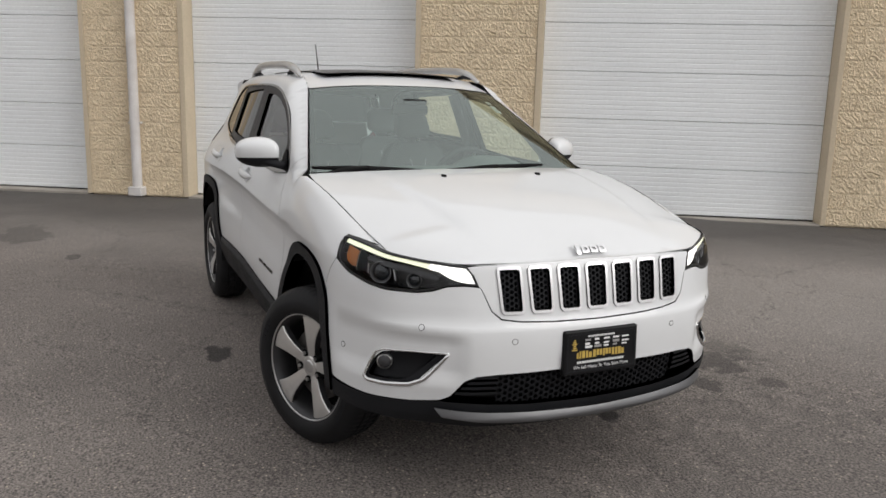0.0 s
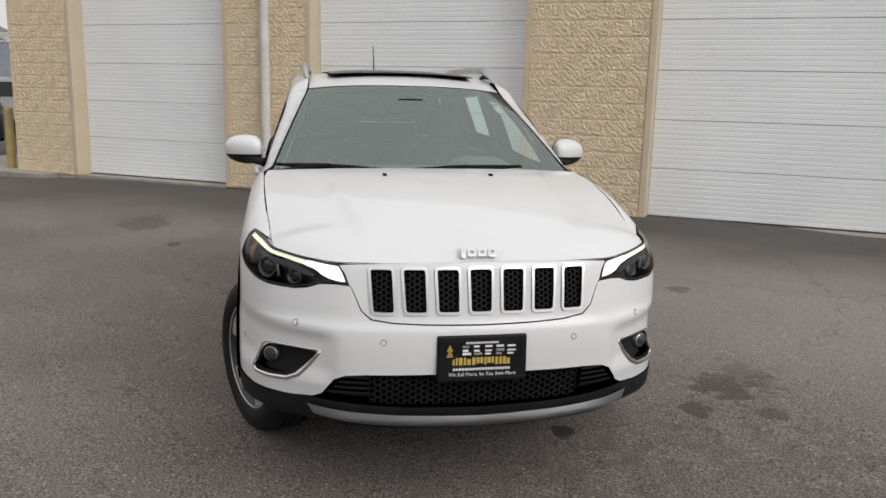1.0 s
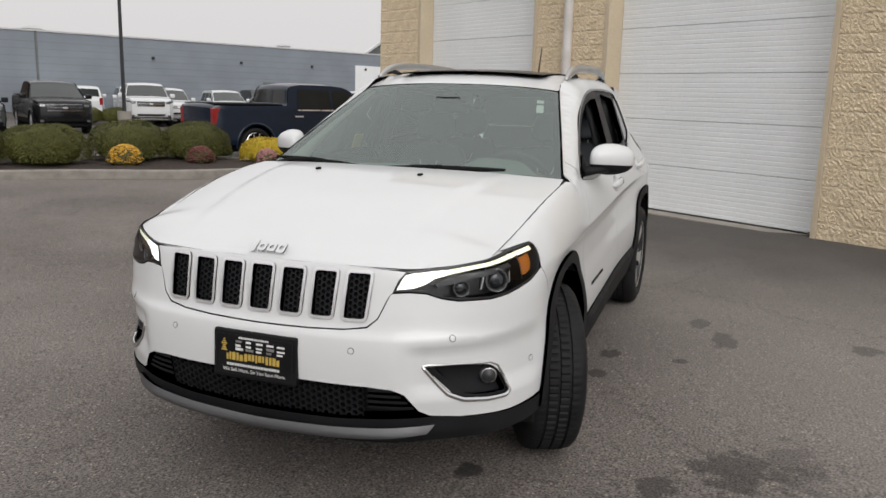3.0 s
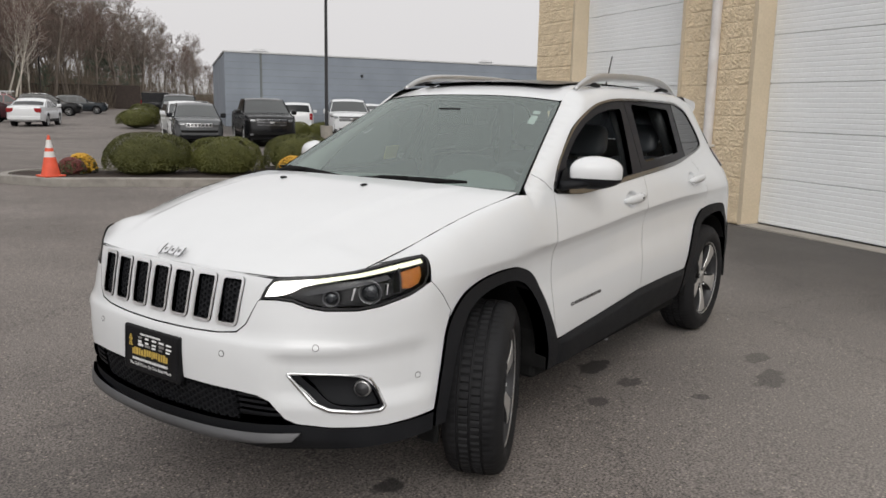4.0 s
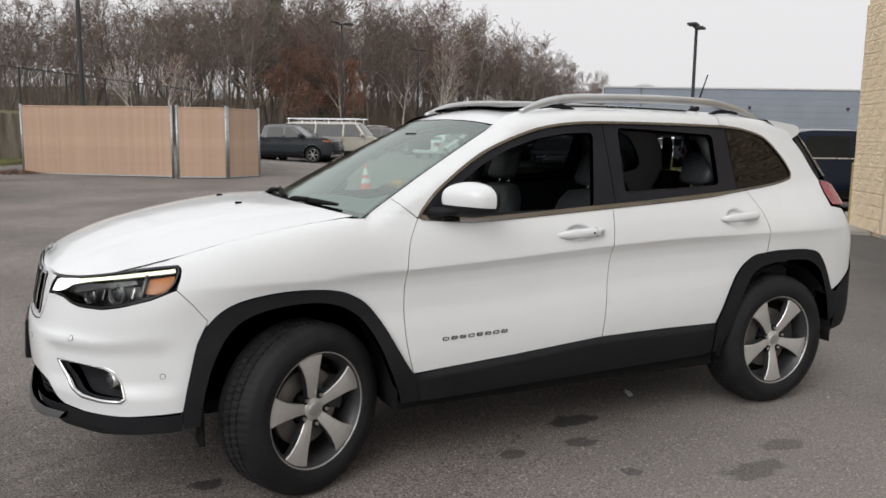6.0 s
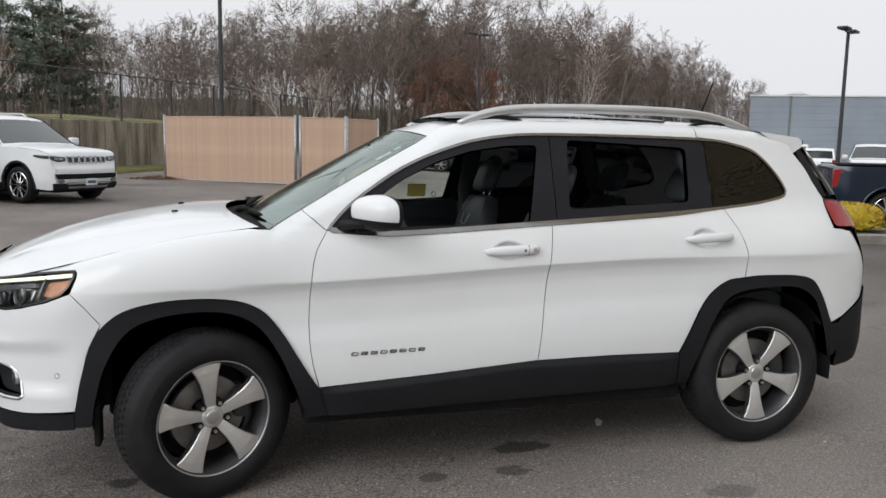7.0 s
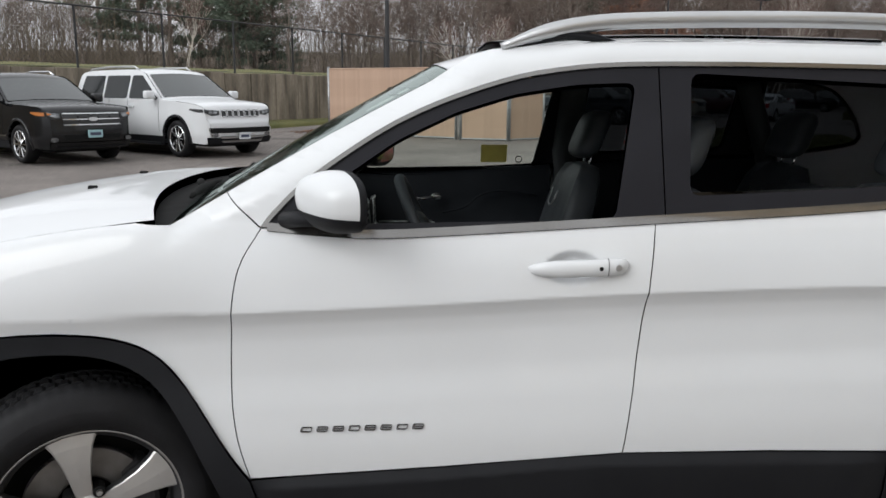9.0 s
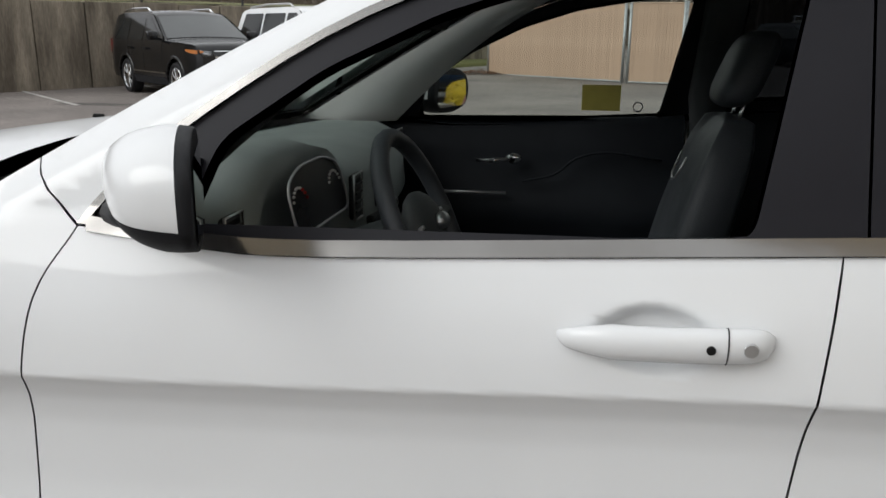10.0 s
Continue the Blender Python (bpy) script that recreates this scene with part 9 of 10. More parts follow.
vehicle("suv", "black SUV in the bays by the woods", "car", parked(-35.4, -65.0, 143, W=1.95, side=-1), "black", L=5.0, W=1.95, H=1.82, wb=2.9, fo=0.9, R=0.38, hood=1.10, belt=1.12, rails=True)
vehicle("suv", "dark slate SUV at the end of the bays by the woods", "car", parked(-41.0, -70.0, 143, W=1.9, side=-1), "slate", L=4.7, W=1.9, H=1.74, wb=2.75, fo=0.9, R=0.37, hood=1.06, belt=1.08)
vehicle("sedan", "white sedan standing in the driving lane", "car", parked(-20.8, -42.3, -131, W=1.83, back=0.9), "white", "sedan", L=4.85, W=1.83, H=1.46, wb=2.75, fo=0.95, R=0.33, hood=0.92, belt=0.96, sill=0.30)
vehicle("compact_suv", "grey compact SUV with slotted grille facing the island", "car", parked(-17.4, -23.8, 56), "grey", L=4.4, W=1.82, H=1.65, wb=2.64, fo=0.85, R=0.345, hood=1.02, belt=1.04, grille="slots", clad=True)
vehicle("pickup_truck", "black pickup with dark grille beside a grey compact SUV", "truck", parked(-19.6, -22.2, 56), "black", "pickup", L=5.8, W=2.0, H=1.88, wb=3.6, fo=0.95, R=0.40, hood=1.20, belt=1.21, sill=0.42, grille="tall")
vehicle("pickup_truck", "black pickup in the middle row of bays", "truck", parked(-24.0, -33.9, 55), "black", "pickup", L=5.8, W=2.0, H=1.90, wb=3.6, fo=0.95, R=0.40, hood=1.22, belt=1.22, sill=0.42, grille="tall")
vehicle("pickup_truck", "white pickup with chrome bumper and grille", "truck", parked(-27.0, -24.5, 47), "white", "pickup", L=5.8, W=2.05, H=1.95, wb=3.65, fo=0.98, R=0.41, hood=1.27, belt=1.26, sill=0.44, grille="tall", rim=RIM_TEN)
row = [
    ("suv", "white SUV in the middle row of bays", "white", "wagon", -30.2, -25.6, 50, 1.74),
    ("suv", "white SUV with a dark grille in the middle row", "white", "wagon", -33.4, -24.4, 50, 1.70),
    ("suv", "black SUV in the middle row of bays", "black", "wagon", -37.0, -24.4, 50, 1.78),
    ("sedan", "silver sedan in the middle row of bays", "silver", "sedan", -32.3, -20.8, 50, 1.48),
    ("sedan", "grey sedan in the middle row of bays", "grey", "sedan", -37.5, -19.6, 50, 1.48),
    ("suv", "white SUV parked near the grey building", "white", "wagon", -43.6, -25.0, 48, 1.72),
    ("suv", "black SUV parked near the grey building", "black", "wagon", -46.5, -22.6, 48, 1.72),
    ("pickup_truck", "white pickup parked behind a dark blue pickup", "white", "pickup", -35.2, -15.4, 150, 1.88),
    ("suv", "white SUV beyond a grey compact", "white", "wagon", -19.6, -27.2, 60, 1.70),
    ("suv", "white SUV seen from behind beyond a low hedge", "white", "wagon", -31.0, -32.4, 226, 1.68),
    ("suv", "white SUV beside a black pickup", "white", "wagon", -33.2, -37.0, 226, 1.72),
    ("suv", "tall black SUV in the second row of bays", "black", "wagon", -36.8, -38.0, 50, 1.95),
    ("suv", "white SUV behind a white pickup", "white", "wagon", -33.6, -31.0, 48, 1.80),
    ("suv", "white SUV parked at the end of the grey building", "white", "wagon", -36.2, -40.6, 45, 1.75),
]
for nm, lb, col, kd, x, y, hd, H in row:
    dims = dict(L=4.75, W=1.9, wb=2.8, fo=0.92, R=0.365, hood=1.05, belt=1.07)
    if kd == "sedan":
        dims.update(L=4.8, W=1.83, wb=2.75, R=0.33, hood=0.92, belt=0.96, sill=0.30)
    if kd == "pickup":
        dims.update(L=5.7, W=2.0, wb=3.6, R=0.40, hood=1.22, belt=1.22, sill=0.42)
    vehicle(nm, lb, "truck" if kd == "pickup" else "car", parked(x, y, hd), col, kd, H=H, **dims)

# black dump truck
dump = vehicle("dump_truck", "black dump truck with a tall steel body", "truck", parked(-50.7, -67.2, 143, W=2.1, side=-1), "black", "pickup", L=6.6, W=2.15, H=2.15, wb=4.3, fo=1.0, R=0.46, hood=1.45, belt=1.40, sill=0.5, grille="tall")
bm = bmesh.new()
box(bm, -5.5, -2.9, -1.1, 1.1, 1.30, 2.25, 0.03)
part("tipper_body", bm, COACH["black"], dump, "tall steel tipper body")
# hedge and boulder at the end of the middle row
shrub("clipped_shrub", "low dark green hedge at a bay's end", -23.2, -36.6, 2.0, 0.95, LEAFDARK, 31, 0.04, 5000)
shrub("clipped_shrub", "rounded green shrub behind a low hedge", -25.2, -38.9, 1.8, 1.25, LEAFDARK, 32, 0.04, 5000)
for k in range(3):
    shrub("clipped_shrub", "low dark green shrub before the parked cars", -26.3 + 0.85 * (k - 1), -27.4 - 0.82 * (k - 1), 1.25, 0.72, LEAFDARK, 41 + k, 0.035, 4000, group="low shrubs before the bays")
bm = bmesh.new()
orb(bm, (0, 0, 0.5), 1.0, (0.95, 0.7, 0.62), 16, 10)
for q in bm.verts:
    q.co += q.co.normalized() * 0.16 * noise.noise(q.co * 1.7)
bd = tagged(part("boulder", bm, KERB, None, "", True), "rounded grey-brown boulder beside a hedge", "stone")
bd.matrix_basis = pose(-24.9, -38.6, lie(-24.9, -38.6) - 0.05)

# ---- bare winter woods ----
BARKGREY = mat("grey_brown_bark", (0.232, 0.194, 0.162), (0.116, 0.094, 0.078), 0.9, 0.9, 1.0)
TWIGS = mat("reddish_brown_twigs", (0.190, 0.147, 0.122), (0.134, 0.102, 0.085), 0.35, 0.95, 1.0)
TWIGSRED = mat("dull_red_twigs", (0.18, 0.115, 0.098), (0.13, 0.083, 0.071), 0.4, 0.95, 1.0)
BIRCHBARK = mat("white_birch_bark", (0.66, 0.61, 0.53), (0.40, 0.355, 0.305), 5, 0.8, 0.95)
NEEDLES = mat("pine_needles", (0.115, 0.145, 0.10), (0.08, 0.105, 0.074), 0.8, 0.7, 0.85)
OAKLEAF = mat("withered_oak_leaves", (0.33, 0.165, 0.105), (0.23, 0.115, 0.075), 0.6, 0.85, 0.95)
BRUSH = mat("dry_undergrowth", (0.21, 0.172, 0.128), (0.14, 0.115, 0.086), 0.5, 0.95, 1.0)


def rods(segs, n):
    """Tapered rods from (a, b, ra, rb), all at once, as vertices and faces."""
    a = np.array([s[0] for s in segs], float)
    b = np.array([s[1] for s in segs], float)
    ra = np.array([s[2] for s in segs])[:, None]
    rb = np.array([s[3] for s in segs])[:, None]
    d = b - a
    d /= np.linalg.norm(d, axis=1)[:, None] + 1e-9
    ref = np.where(np.abs(d[:, 2:3]) > 0.9, np.array([[1.0, 0, 0]]), np.array([[0, 0, 1.0]]))
    u = np.cross(d, ref)
    u /= np.linalg.norm(u, axis=1)[:, None]
    w = np.cross(d, u)
    rings = []
    for c, r in ((a, ra), (b, rb)):
        for k in range(n):
            t = 2 * math.pi * k / n
            rings.append(c + r * (math.cos(t) * u + math.sin(t) * w))
    v = np.stack(rings, 1).reshape(-1, 3)
    base = (np.arange(len(segs)) * 2 * n)[:, None]
    f = np.concatenate([base + np.array([[k, (k + 1) % n, n + (k + 1) % n, n + k]]) for k in range(n)], 0)
    return v, f


def ribbons(segs):
    """Thin twigs as narrow strips, turned every way."""
    r = np.random.RandomState(len(segs))
    a = np.array([s[0] for s in segs], float)
    b = np.array([s[1] for s in segs], float)
    d = b - a
    u = np.cross(d, r.normal(size=d.shape))
    u /= np.linalg.norm(u, axis=1)[:, None] + 1e-9
    w = np.array([s[2] for s in segs])[:, None]
    v = np.stack([a - u * w, a + u * w, b + u * w * 0.4, b - u * w * 0.4], 1).reshape(-1, 3)
    return v, np.arange(len(segs) * 4).reshape(-1, 4)


def bare_tree(seed, height=13.0, lean=0.0, spread=0.45, trunk=0.16, twigginess=1.0, fork=0.35, twig=0.0135, light=False):
    """Trunk, limbs and twigs of a leafless tree as two sets of vertices and faces."""
    r = random.Random(seed)
    big, mid, small = [], [], []
    sway = (0.07, 0.15, 0.20, 0.26)
    lift = (0.05, 0.10, 0.07, 0.03)

    def grow(p, d, length, rad, level):
        steps = (8, 5, 3 if light else 4, 1 if light else 2)[level]
        q, dd = Vector(p), Vector(d).normalized()
        for i in range(steps):
            dd = (dd + Vector((r.gauss(0, 1), r.gauss(0, 1), r.gauss(0, 0.5))) * sway[level] + Vector((0, 0, lift[level]))).normalized()
            e = q + dd * (length / steps)
            t = (i + 1) / steps
            r0, r1 = rad * (1 - 0.85 * i / steps), rad * (1 - 0.85 * t)
            if level == 3 or (light and level == 2):
                small.append((tuple(q), tuple(e), max(twig, rad * 0.6) if level == 2 else twig))
            else:
                (big if level == 0 else mid).append((tuple(q), tuple(e), max(r0, 0.014), max(r1, 0.011)))
            q = e
            if level == 3 or (level == 0 and t < fork) or (level == 1 and i == 0):
                continue
            count = (2 + (r.random() < 0.5), 2, max(1, int(round(3 * twigginess))))[level]
            if level == 0 and i == steps - 1:
                count += 2
            for _ in range(count):
                side = dd.orthogonal().normalized()
                side.rotate(Matrix.Rotation(r.uniform(0, 6.283), 3, dd))
                a = radians(r.uniform(*((26, 52), (28, 58), (25, 60))[level])) * (0.75 + 0.6 * spread)
                nd = dd * math.cos(a) + side * math.sin(a)
                up = (t - fork) / (1 - fork) if level == 0 else t
                ln = length * ((0.50 - 0.26 * up) if level == 0 else (0.56 - 0.22 * up) if level == 1 else 0.52) * r.uniform(0.7, 1.15)
                grow(q, nd, ln, max(r1 * r.uniform(0.45, 0.65), 0.012), level + 1)

    grow((0, 0, -0.3), (lean, 0, 1), height * 0.80, trunk, 0)
    v0, f0 = rods(big, 6)
    v1, f1 = rods(mid, 3)
    return (np.concatenate([v0, v1]), np.concatenate([f0, f1 + len(v0)])), ribbons(small)


def mesh_of(name, v, f, material):
    me = bpy.data.meshes.new(name)
    nv, nf = len(v), len(f)
    me.vertices.add(nv)
    me.vertices.foreach_set("co", np.asarray(v, np.float32).ravel())
    me.loops.add(nf * 4)
    me.loops.foreach_set("vertex_index", np.asarray(f, np.int32).ravel())
    me.polygons.add(nf)
    me.polygons.foreach_set("loop_start", np.arange(nf, dtype=np.int32) * 4)
    me.polygons.foreach_set("loop_total", np.full(nf, 4, np.int32))
    me.update(calc_edges=True)
    me.materials.append(material)
    return me


def leaf_set(points, size, seed, slim=0.5):
    r = np.random.RandomState(seed)
    n = len(points)
    a = r.normal(size=(n, 3))
    a /= np.linalg.norm(a, axis=1)[:, None]
    b = np.cross(a, r.normal(size=(n, 3)))
    b /= np.linalg.norm(b, axis=1)[:, None]
    s = size * (0.6 + 0.8 * r.rand(n))[:, None]
    c = np.asarray(points)
    v = np.stack([c - a * s, c + b * s * slim, c + a * s, c - b * s * slim], 1).reshape(-1, 3)
    return v, np.arange(n * 4).reshape(-1, 4)


def pine(seed, height=15.0, dense=1.0):
    """A ragged white pine: a straight trunk, tiers of level limbs, flat plates of needles with gaps between."""
    r = random.Random(seed)
    segs, tufts = [((0, 0, -0.3), (0, 0, height * 0.5), 0.2, 0.13), ((0, 0, height * 0.5), (0, 0, height), 0.13, 0.02)], []
    z = height * 0.26
    while z < height - 0.25:
        t = (z - height * 0.26) / (height * 0.74)
        reach = 0.35 + 2.5 * (1 - t) ** 0.7 * min(1.0, 0.45 + 1.6 * t)
        for k in range(r.randint(3, 5)):
            a = r.uniform(0, 6.283)
            ln = reach * r.uniform(0.55, 1.2)
            rise = r.uniform(0.05, 0.30) + 0.35 * t
            e = (ln * math.cos(a), ln * math.sin(a), z + ln * rise)
            segs.append(((0, 0, z), e, 0.045, 0.014))
            for i in range(int(120 * ln * dense)):
                s = r.uniform(0.30, 1.06)
                w = 0.10 + 0.16 * ln * s
                tufts.append((e[0] * s + r.gauss(0, w), e[1] * s + r.gauss(0, w), z + (e[2] - z) * s + 0.06 + r.gauss(0, 0.05 + 0.06 * ln)))
        z += r.uniform(0.55, 1.0)
    return rods(segs, 5), leaf_set(tufts, 0.13, seed, 0.26)


WOODEDGE = [(60, -22), (34, -40), (12, -52), (-8, -60), (-28, -72), (-46, -82), (-75, -108), (-110, -128)]


TREETOPS = spl((-112, 9.0), (-98, 10.5), (-86, 14.5), (-72, 17.6), (-46, 17.6), (-20, 17.6), (-10, 14.8), (-2, 13.6), (5, 11.8), (14, 11.4), (27, 8.0), (60, 9.0))
PINES = [(20.5, -53.0, 9.6, 1), (18.0, -53.5, 10.6, 2), (16.2, -54.3, 11.2, 3), (14.5, -55.3, 9.6, 4), (12.6, -56.0, 11.2, 5), (10.9, -56.6, 10.8, 6), (9.6, -57.0, 9.4, 7), (11.8, -55.0, 9.0, 8), (-18.6, -78.0, 15.5, 9), (-67.5, -112.0, 10.5, 10), (-77.6, -118.7, 10.0, 11)]
OAKS = [(-16.5, -67.2, 10.0, 61), (-20.3, -69.3, 11.0, 62), (-23.0, -71.0, 9.5, 63)]
BIRCHES = [(-23.0, -70.2, 9.5, 0.10, 200, 71), (-33.9, -73.4, 12.0, 0.30, 215, 72), (-30.5, -74.5, 10.0, 0.25, 205, 73), (-34.8, -77.0, 11.0, 0.34, 215, 74), (-36.6, -78.0, 9.5, 0.42, 220, 75), (-38.0, -78.8, 8.0, 0.5, 210, 76),
           (-4.0, -59.5, 6.5, 0.05, 20, 77), (-6.0, -60.3, 7.0, -0.10, 30, 78), (-7.7, -60.9, 6.0, 0.12, 40, 79), (14.0, -52.0, 5.5, 0.0, 0, 80)]


def depth_in(x, y):
    """How far inside the wood's edge a place lies."""
    best = None
    for (x0, y0), (x1, y1) in zip(WOODEDGE, WOODEDGE[1:]):
        ln = math.hypot(x1 - x0, y1 - y0)
        ux, uy = (x1 - x0) / ln, (y1 - y0) / ln
        t = max(0.0, min(ln, (x - x0) * ux + (y - y0) * uy))
        q = math.hypot(x - x0 - ux * t, y - y0 - uy * t)
        if best is None or q < best[0]:
            best = (q, -(x - x0) * uy + (y - y0) * ux)
    return (best[0] if best[1] > 0 else 0.0), best[1]


def foot(x, y):
    """Ground under the trees: the lot's own height, lifted on the bank behind the wall."""
    q = Vector((x, y, 0)) - W0
    on = step(-22, -9, q.dot(WD)) * step(-1.0, 1.0, q.dot(WN))
    (d, _) = depth_in(x, y)
    return (lie(x, y) + 0.15) * (1 - on) + on * 2.5 + 6.0 * step(3, 34, d) * (0.8 + 0.4 * noise.noise((x * 0.06, y * 0.06, 3.0))) * step(-100, -80, x)


def wood_height(x, y):
    return TREETOPS(x) - foot(x, y)


SHAPES = [bare_tree(s, 13.0, lean, sp, tr, 1.0, fk) for s, lean, sp, tr, fk in ((1, 0.02, 0.35, 0.17, 0.36), (2, -0.04, 0.5, 0.20, 0.33), (3, 0.05, 0.3, 0.13, 0.45), (4, 0.0, 0.6, 0.21, 0.28), (5, -0.05, 0.35, 0.14, 0.40))]
FARSHAPES = [bare_tree(s, 13.0, lean, sp, tr, 0.36, fk, 0.027, True) for s, lean, sp, tr, fk in ((11, 0.02, 0.4, 0.13, 0.3), (12, -0.04, 0.6, 0.15, 0.28), (13, 0.05, 0.45, 0.11, 0.35), (14, 0.0, 0.7, 0.16, 0.25))]
BOUGHS = [mesh_of("trunk", *s[0], BARKGREY) for s in SHAPES]
TOPS = [mesh_of("twigs", *s[1], TWIGS) for s in SHAPES]
TOPSRED = []
for me_ in TOPS:
    c = me_.copy()
    c.materials.clear()
    c.materials.append(TWIGSRED)
    TOPSRED.append(c)


def along(s):
    """Point on the wood's edge, s metres along it, and the way into the wood."""
    for (x0, y0), (x1, y1) in zip(WOODEDGE, WOODEDGE[1:]):
        ln = math.hypot(x1 - x0, y1 - y0)
        if s <= ln:
            ux, uy = (x1 - x0) / ln, (y1 - y0) / ln
            return (x0 + ux * s, y0 + uy * s), (-uy, ux)
        s -= ln
    return WOODEDGE[-1], (0, -1)


TOTAL = sum(math.hypot(b[0] - a[0], b[1] - a[1]) for a, b in zip(WOODEDGE, WOODEDGE[1:]))
# leaf-strewn woodland floor
FLOOR = mat("leaf_strewn_woodland_floor", (0.20, 0.160, 0.130), (0.125, 0.10, 0.082), 0.5, 0.95, 1.0, bump=0.03, bscale=12, fine=0.3, fscale=30)
bm = bmesh.new()
rows = []
for k in range(61):
    (x, y), (nx, ny) = along(TOTAL * k / 60.0)
    rows.append([bm.verts.new((x + nx * d, y + ny * d, foot(x + nx * d, y + ny * d) + (0.03 if d > -1 else -0.2))) for d in (-2, -0.5, 3, 8, 16, 30, 60)])
for a, b in zip(rows, rows[1:]):
    for c in range(6):
        bm.faces.new((a[c], a[c + 1], b[c + 1], b[c]))
bmesh.ops.recalc_face_normals(bm, faces=bm.faces[:])
for f in bm.faces:
    if f.normal.z < 0:
        f.normal_flip()
tagged(part("woodland_floor", bm, FLOOR, None, "", True), "brown leaf-strewn floor under the bare woods", "ground", kind="structure")
r = random.Random(8)
# front row: trees one can tell apart
for k in range(60):
    s = TOTAL * (k + r.uniform(0.1, 0.9)) / 60
    (x, y), (nx, ny) = along(s)
    dd = r.uniform(0, 3.5)
    x, y = x + nx * dd, y + ny * dd
    i = r.randrange(5)
    big = wood_height(x, y) / 13.0 * r.uniform(0.62, 1.0)
    t = thing("bare_tree", "leafless grey-brown tree at the wood's edge", "tree", Matrix.Translation((x, y, foot(x, y))) @ Matrix.Rotation(r.uniform(0, 6.28), 4, "Z") @ Matrix.Diagonal((big * r.uniform(0.8, 1.05), big * r.uniform(0.8, 1.05), big, 1)), group="trees at the wood's edge")
    part("trunk", BOUGHS[i], BARKGREY, t)
    part("crown", (TOPSRED if r.random() < 0.3 else TOPS)[i], TWIGS, t)
# two old trees that stand over the rest
for x, y, h, seed, turn in ((-25.5, -73.5, 18.5, 91, 30), (-15.0, -68.5, 16.5, 92, 200)):
    (v0, f0), (v1, f1) = bare_tree(seed, h, 0.05, 0.75, 0.30, 1.0, 0.22)
    t = thing("bare_tree", "tall old leafless tree with wide-spread limbs", "tree", Matrix.Translation((x, y, foot(x, y))) @ Matrix.Rotation(radians(turn), 4, "Z"), group="trees at the wood's edge")
    part("trunk", mesh_of("trunk", v0, f0, BARKGREY), BARKGREY, t)
    part("crown", mesh_of("twigs", v1, f1, TWIGS), TWIGS, t)
# trees behind, too many to count
vv, ff, vt, ft = [], [], [], []
nb = nt = 0
for k in range(480):
    (x, y), (nx, ny) = along(TOTAL * (k + r.random()) / 480)
    dd = 4 + 30 * r.random() ** 0.8
    x, y = x + nx * dd, y + ny * dd
    i = r.randrange(5)
    a, sc = r.uniform(0, 6.28), max(6.0, wood_height(x, y)) / 13.0 * r.uniform(0.75, 1.06)
    ca, sa = math.cos(a) * sc, math.sin(a) * sc
    M = np.array([[ca, -sa, 0], [sa, ca, 0], [0, 0, sc]])
    o = np.array([x, y, foot(x, y)])
    (v0, f0), (v1, f1) = FARSHAPES[i % 4]
    vv.append(v0 @ M.T + o)
    ff.append(f0 + nb)
    nb += len(v0)
    vt.append(v1 @ M.T + o)
    ft.append(f1 + nt)
    nt += len(v1)
tagged(part("far_trunks", mesh_of("far_trunks", np.concatenate(vv), np.concatenate(ff), BARKGREY), BARKGREY, None), "dense trunks and limbs of bare winter woods", "woods", kind="stuff")
tagged(part("far_twigs", mesh_of("far_twigs", np.concatenate(vt), np.concatenate(ft), TWIGS), TWIGS, None), "dense twigs of bare winter woods", "woods", kind="stuff")
# pines
for x, y, h, seed in PINES:
    (v0, f0), (v1, f1) = pine(seed, h)
    t = thing("pine", "dark green ragged pine rising among bare trees", "tree", Matrix.Translation((x, y, foot(x, y))), group="pines")
    part("trunk", mesh_of("trunk", v0, f0, BARKGREY), BARKGREY, t)
    part("needles", mesh_of("needles", v1, f1, NEEDLES), NEEDLES, t)
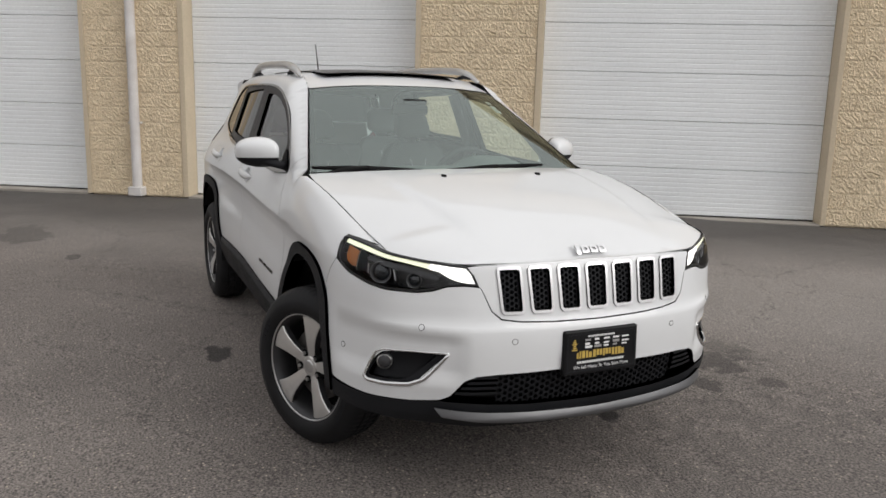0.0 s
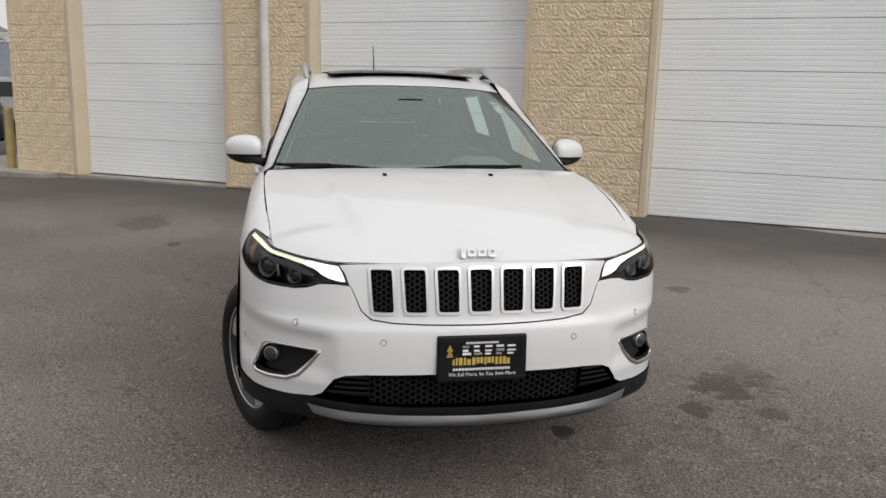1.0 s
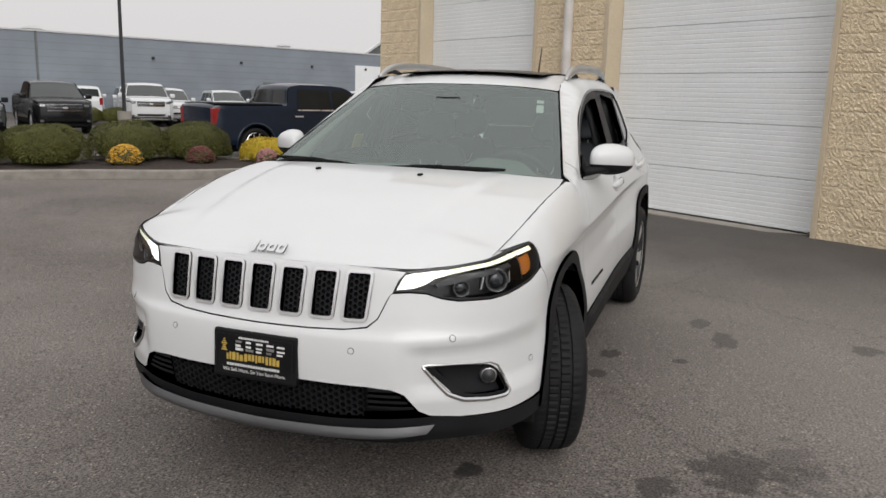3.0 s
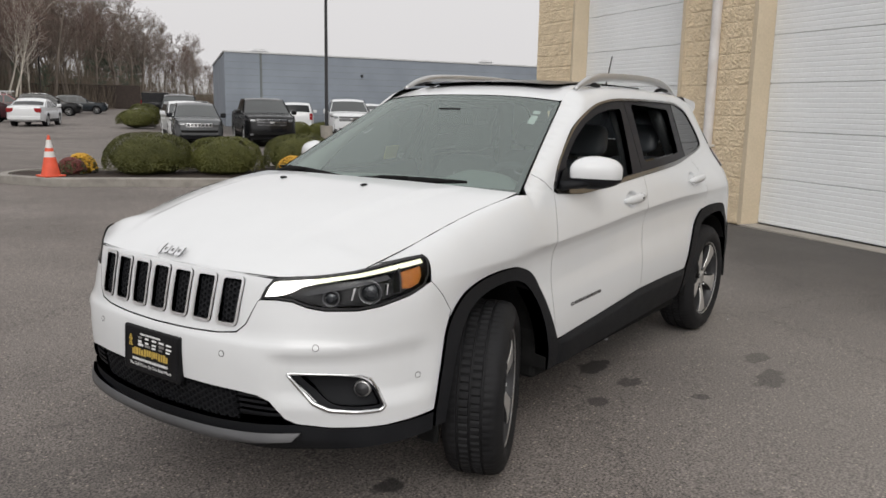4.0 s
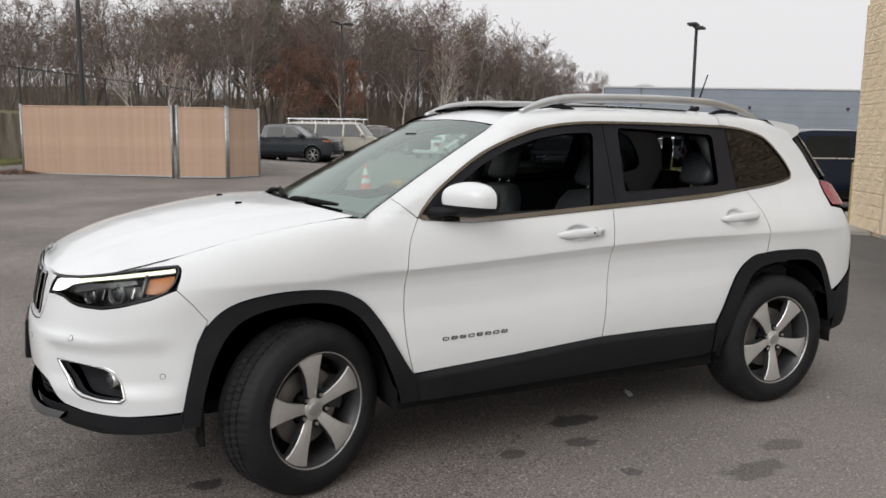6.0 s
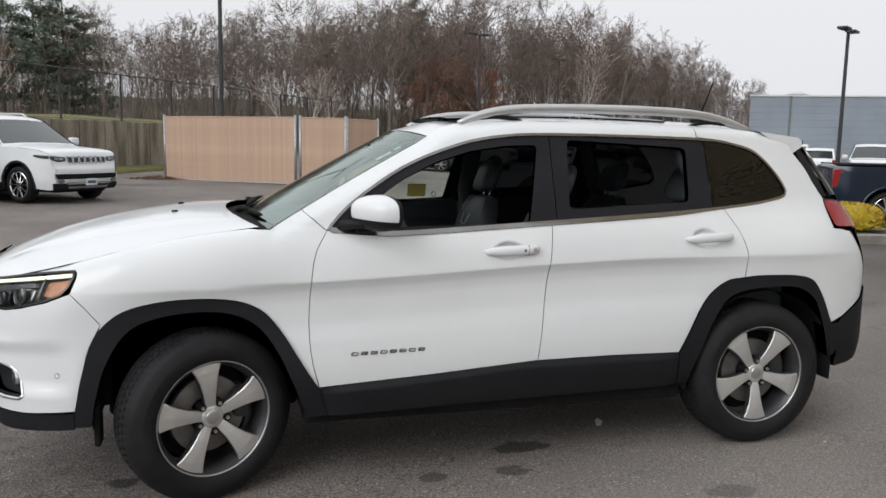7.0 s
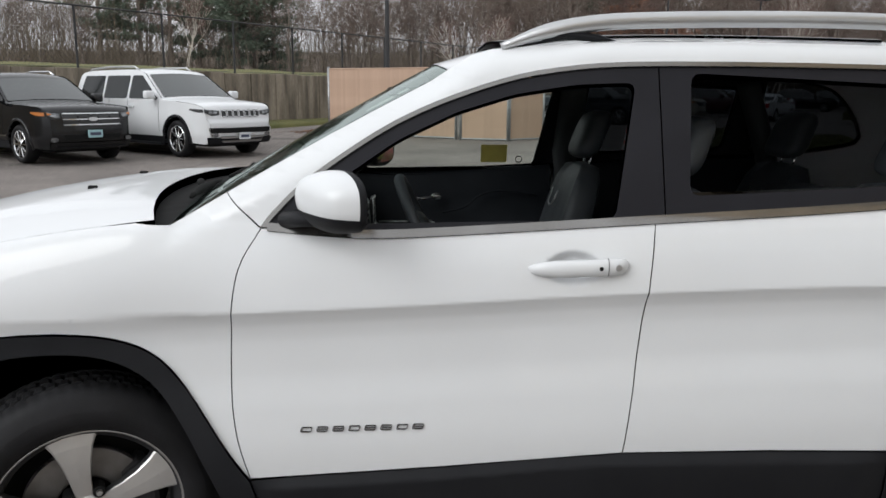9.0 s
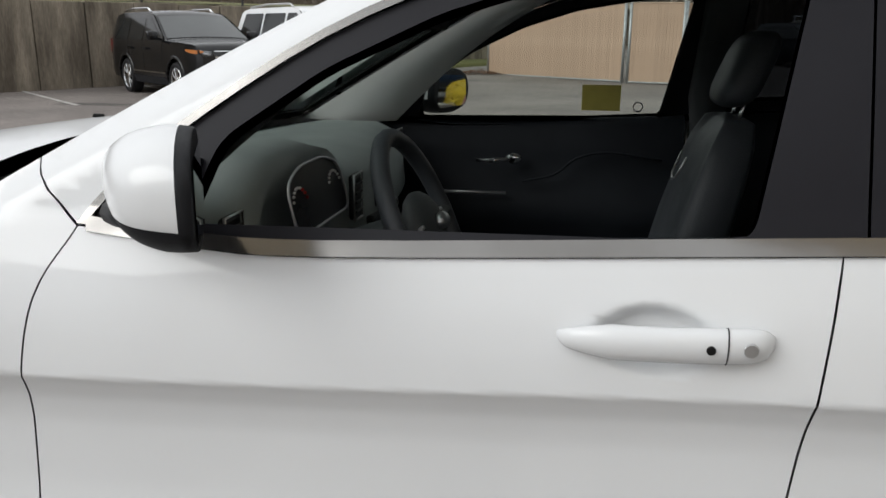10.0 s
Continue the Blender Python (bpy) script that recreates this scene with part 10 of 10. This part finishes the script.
# oaks that keep their brown leaves
for x, y, h, seed in OAKS:
    (v0, f0), (v1, f1) = bare_tree(seed, h, 0.02, 0.6, 0.2, 1.0, 0.2)
    rr = np.random.RandomState(seed)
    pick = v1[rr.randint(0, len(v1), 9500)] + rr.normal(size=(9500, 3)) * 0.15
    pick = pick[(pick[:, 2] > h * 0.22) & (pick[:, 2] < h * 0.85)]
    t = thing("oak", "oak keeping withered red-brown leaves", "tree", Matrix.Translation((x, y, foot(x, y))), group="oaks")
    part("trunk", mesh_of("trunk", v0, f0, BARKGREY), BARKGREY, t)
    part("crown", mesh_of("twigs", v1, f1, TWIGS), TWIGS, t)
    part("withered_leaves", mesh_of("leaves", *leaf_set(pick, 0.075, seed), OAKLEAF), OAKLEAF, t)
# pale birches
for x, y, h, lean, turn, seed in BIRCHES:
    y += 2.0
    (v0, f0), (v1, f1) = bare_tree(seed, h, lean, 0.2, 0.125, 0.6, 0.5)
    t = thing("birch", "slender leaning birch with pale bark", "tree", Matrix.Translation((x, y, foot(x, y))) @ Matrix.Rotation(radians(turn), 4, "Z"), group="birches")
    part("trunk", mesh_of("trunk", v0, f0, BIRCHBARK), BIRCHBARK, t, "pale bark")
    part("crown", mesh_of("twigs", v1, f1, TWIGSRED), TWIGSRED, t)
# undergrowth: dry stems and a few evergreen saplings
rr = np.random.RandomState(17)
segs = []
for k in range(24000):
    (x, y), (nx, ny) = along(TOTAL * rr.rand())
    dd = -1.5 + 34 * rr.rand() ** 1.2
    x, y = x + nx * dd, y + ny * dd
    z = foot(x, y)
    h = 0.8 + 4.2 * rr.rand() ** 2
    segs.append(((x, y, z - 0.1), (x + 0.5 * rr.normal() * h * 0.4, y + 0.5 * rr.normal() * h * 0.4, z + h), 0.022, 0.010))
tagged(part("undergrowth", mesh_of("undergrowth", *rods(segs, 3), BRUSH), BRUSH, None), "dry brown undergrowth below the bare trees", "undergrowth", kind="stuff")
for k in range(16):
    (x, y), (nx, ny) = along(TOTAL * (0.12 + 0.7 * rr.rand()))
    dd = 1.0 + 6 * rr.rand()
    x, y = x + nx * dd, y + ny * dd
    h = 2.2 + 3.0 * rr.rand()
    (v0, f0), (v1, f1) = pine(50 + k % 4, 6.0, 0.6)
    t = thing("sapling", "dark evergreen sapling under the bare trees", "tree", Matrix.Translation((x, y, foot(x, y))) @ Matrix.Diagonal((0.5, 0.5, h / 6, 1)), group="evergreen saplings")
    part("trunk", mesh_of("trunk", v0, f0, BARKGREY), BARKGREY, t)
    part("needles", mesh_of("needles", v1, f1, NEEDLES), NEEDLES, t)
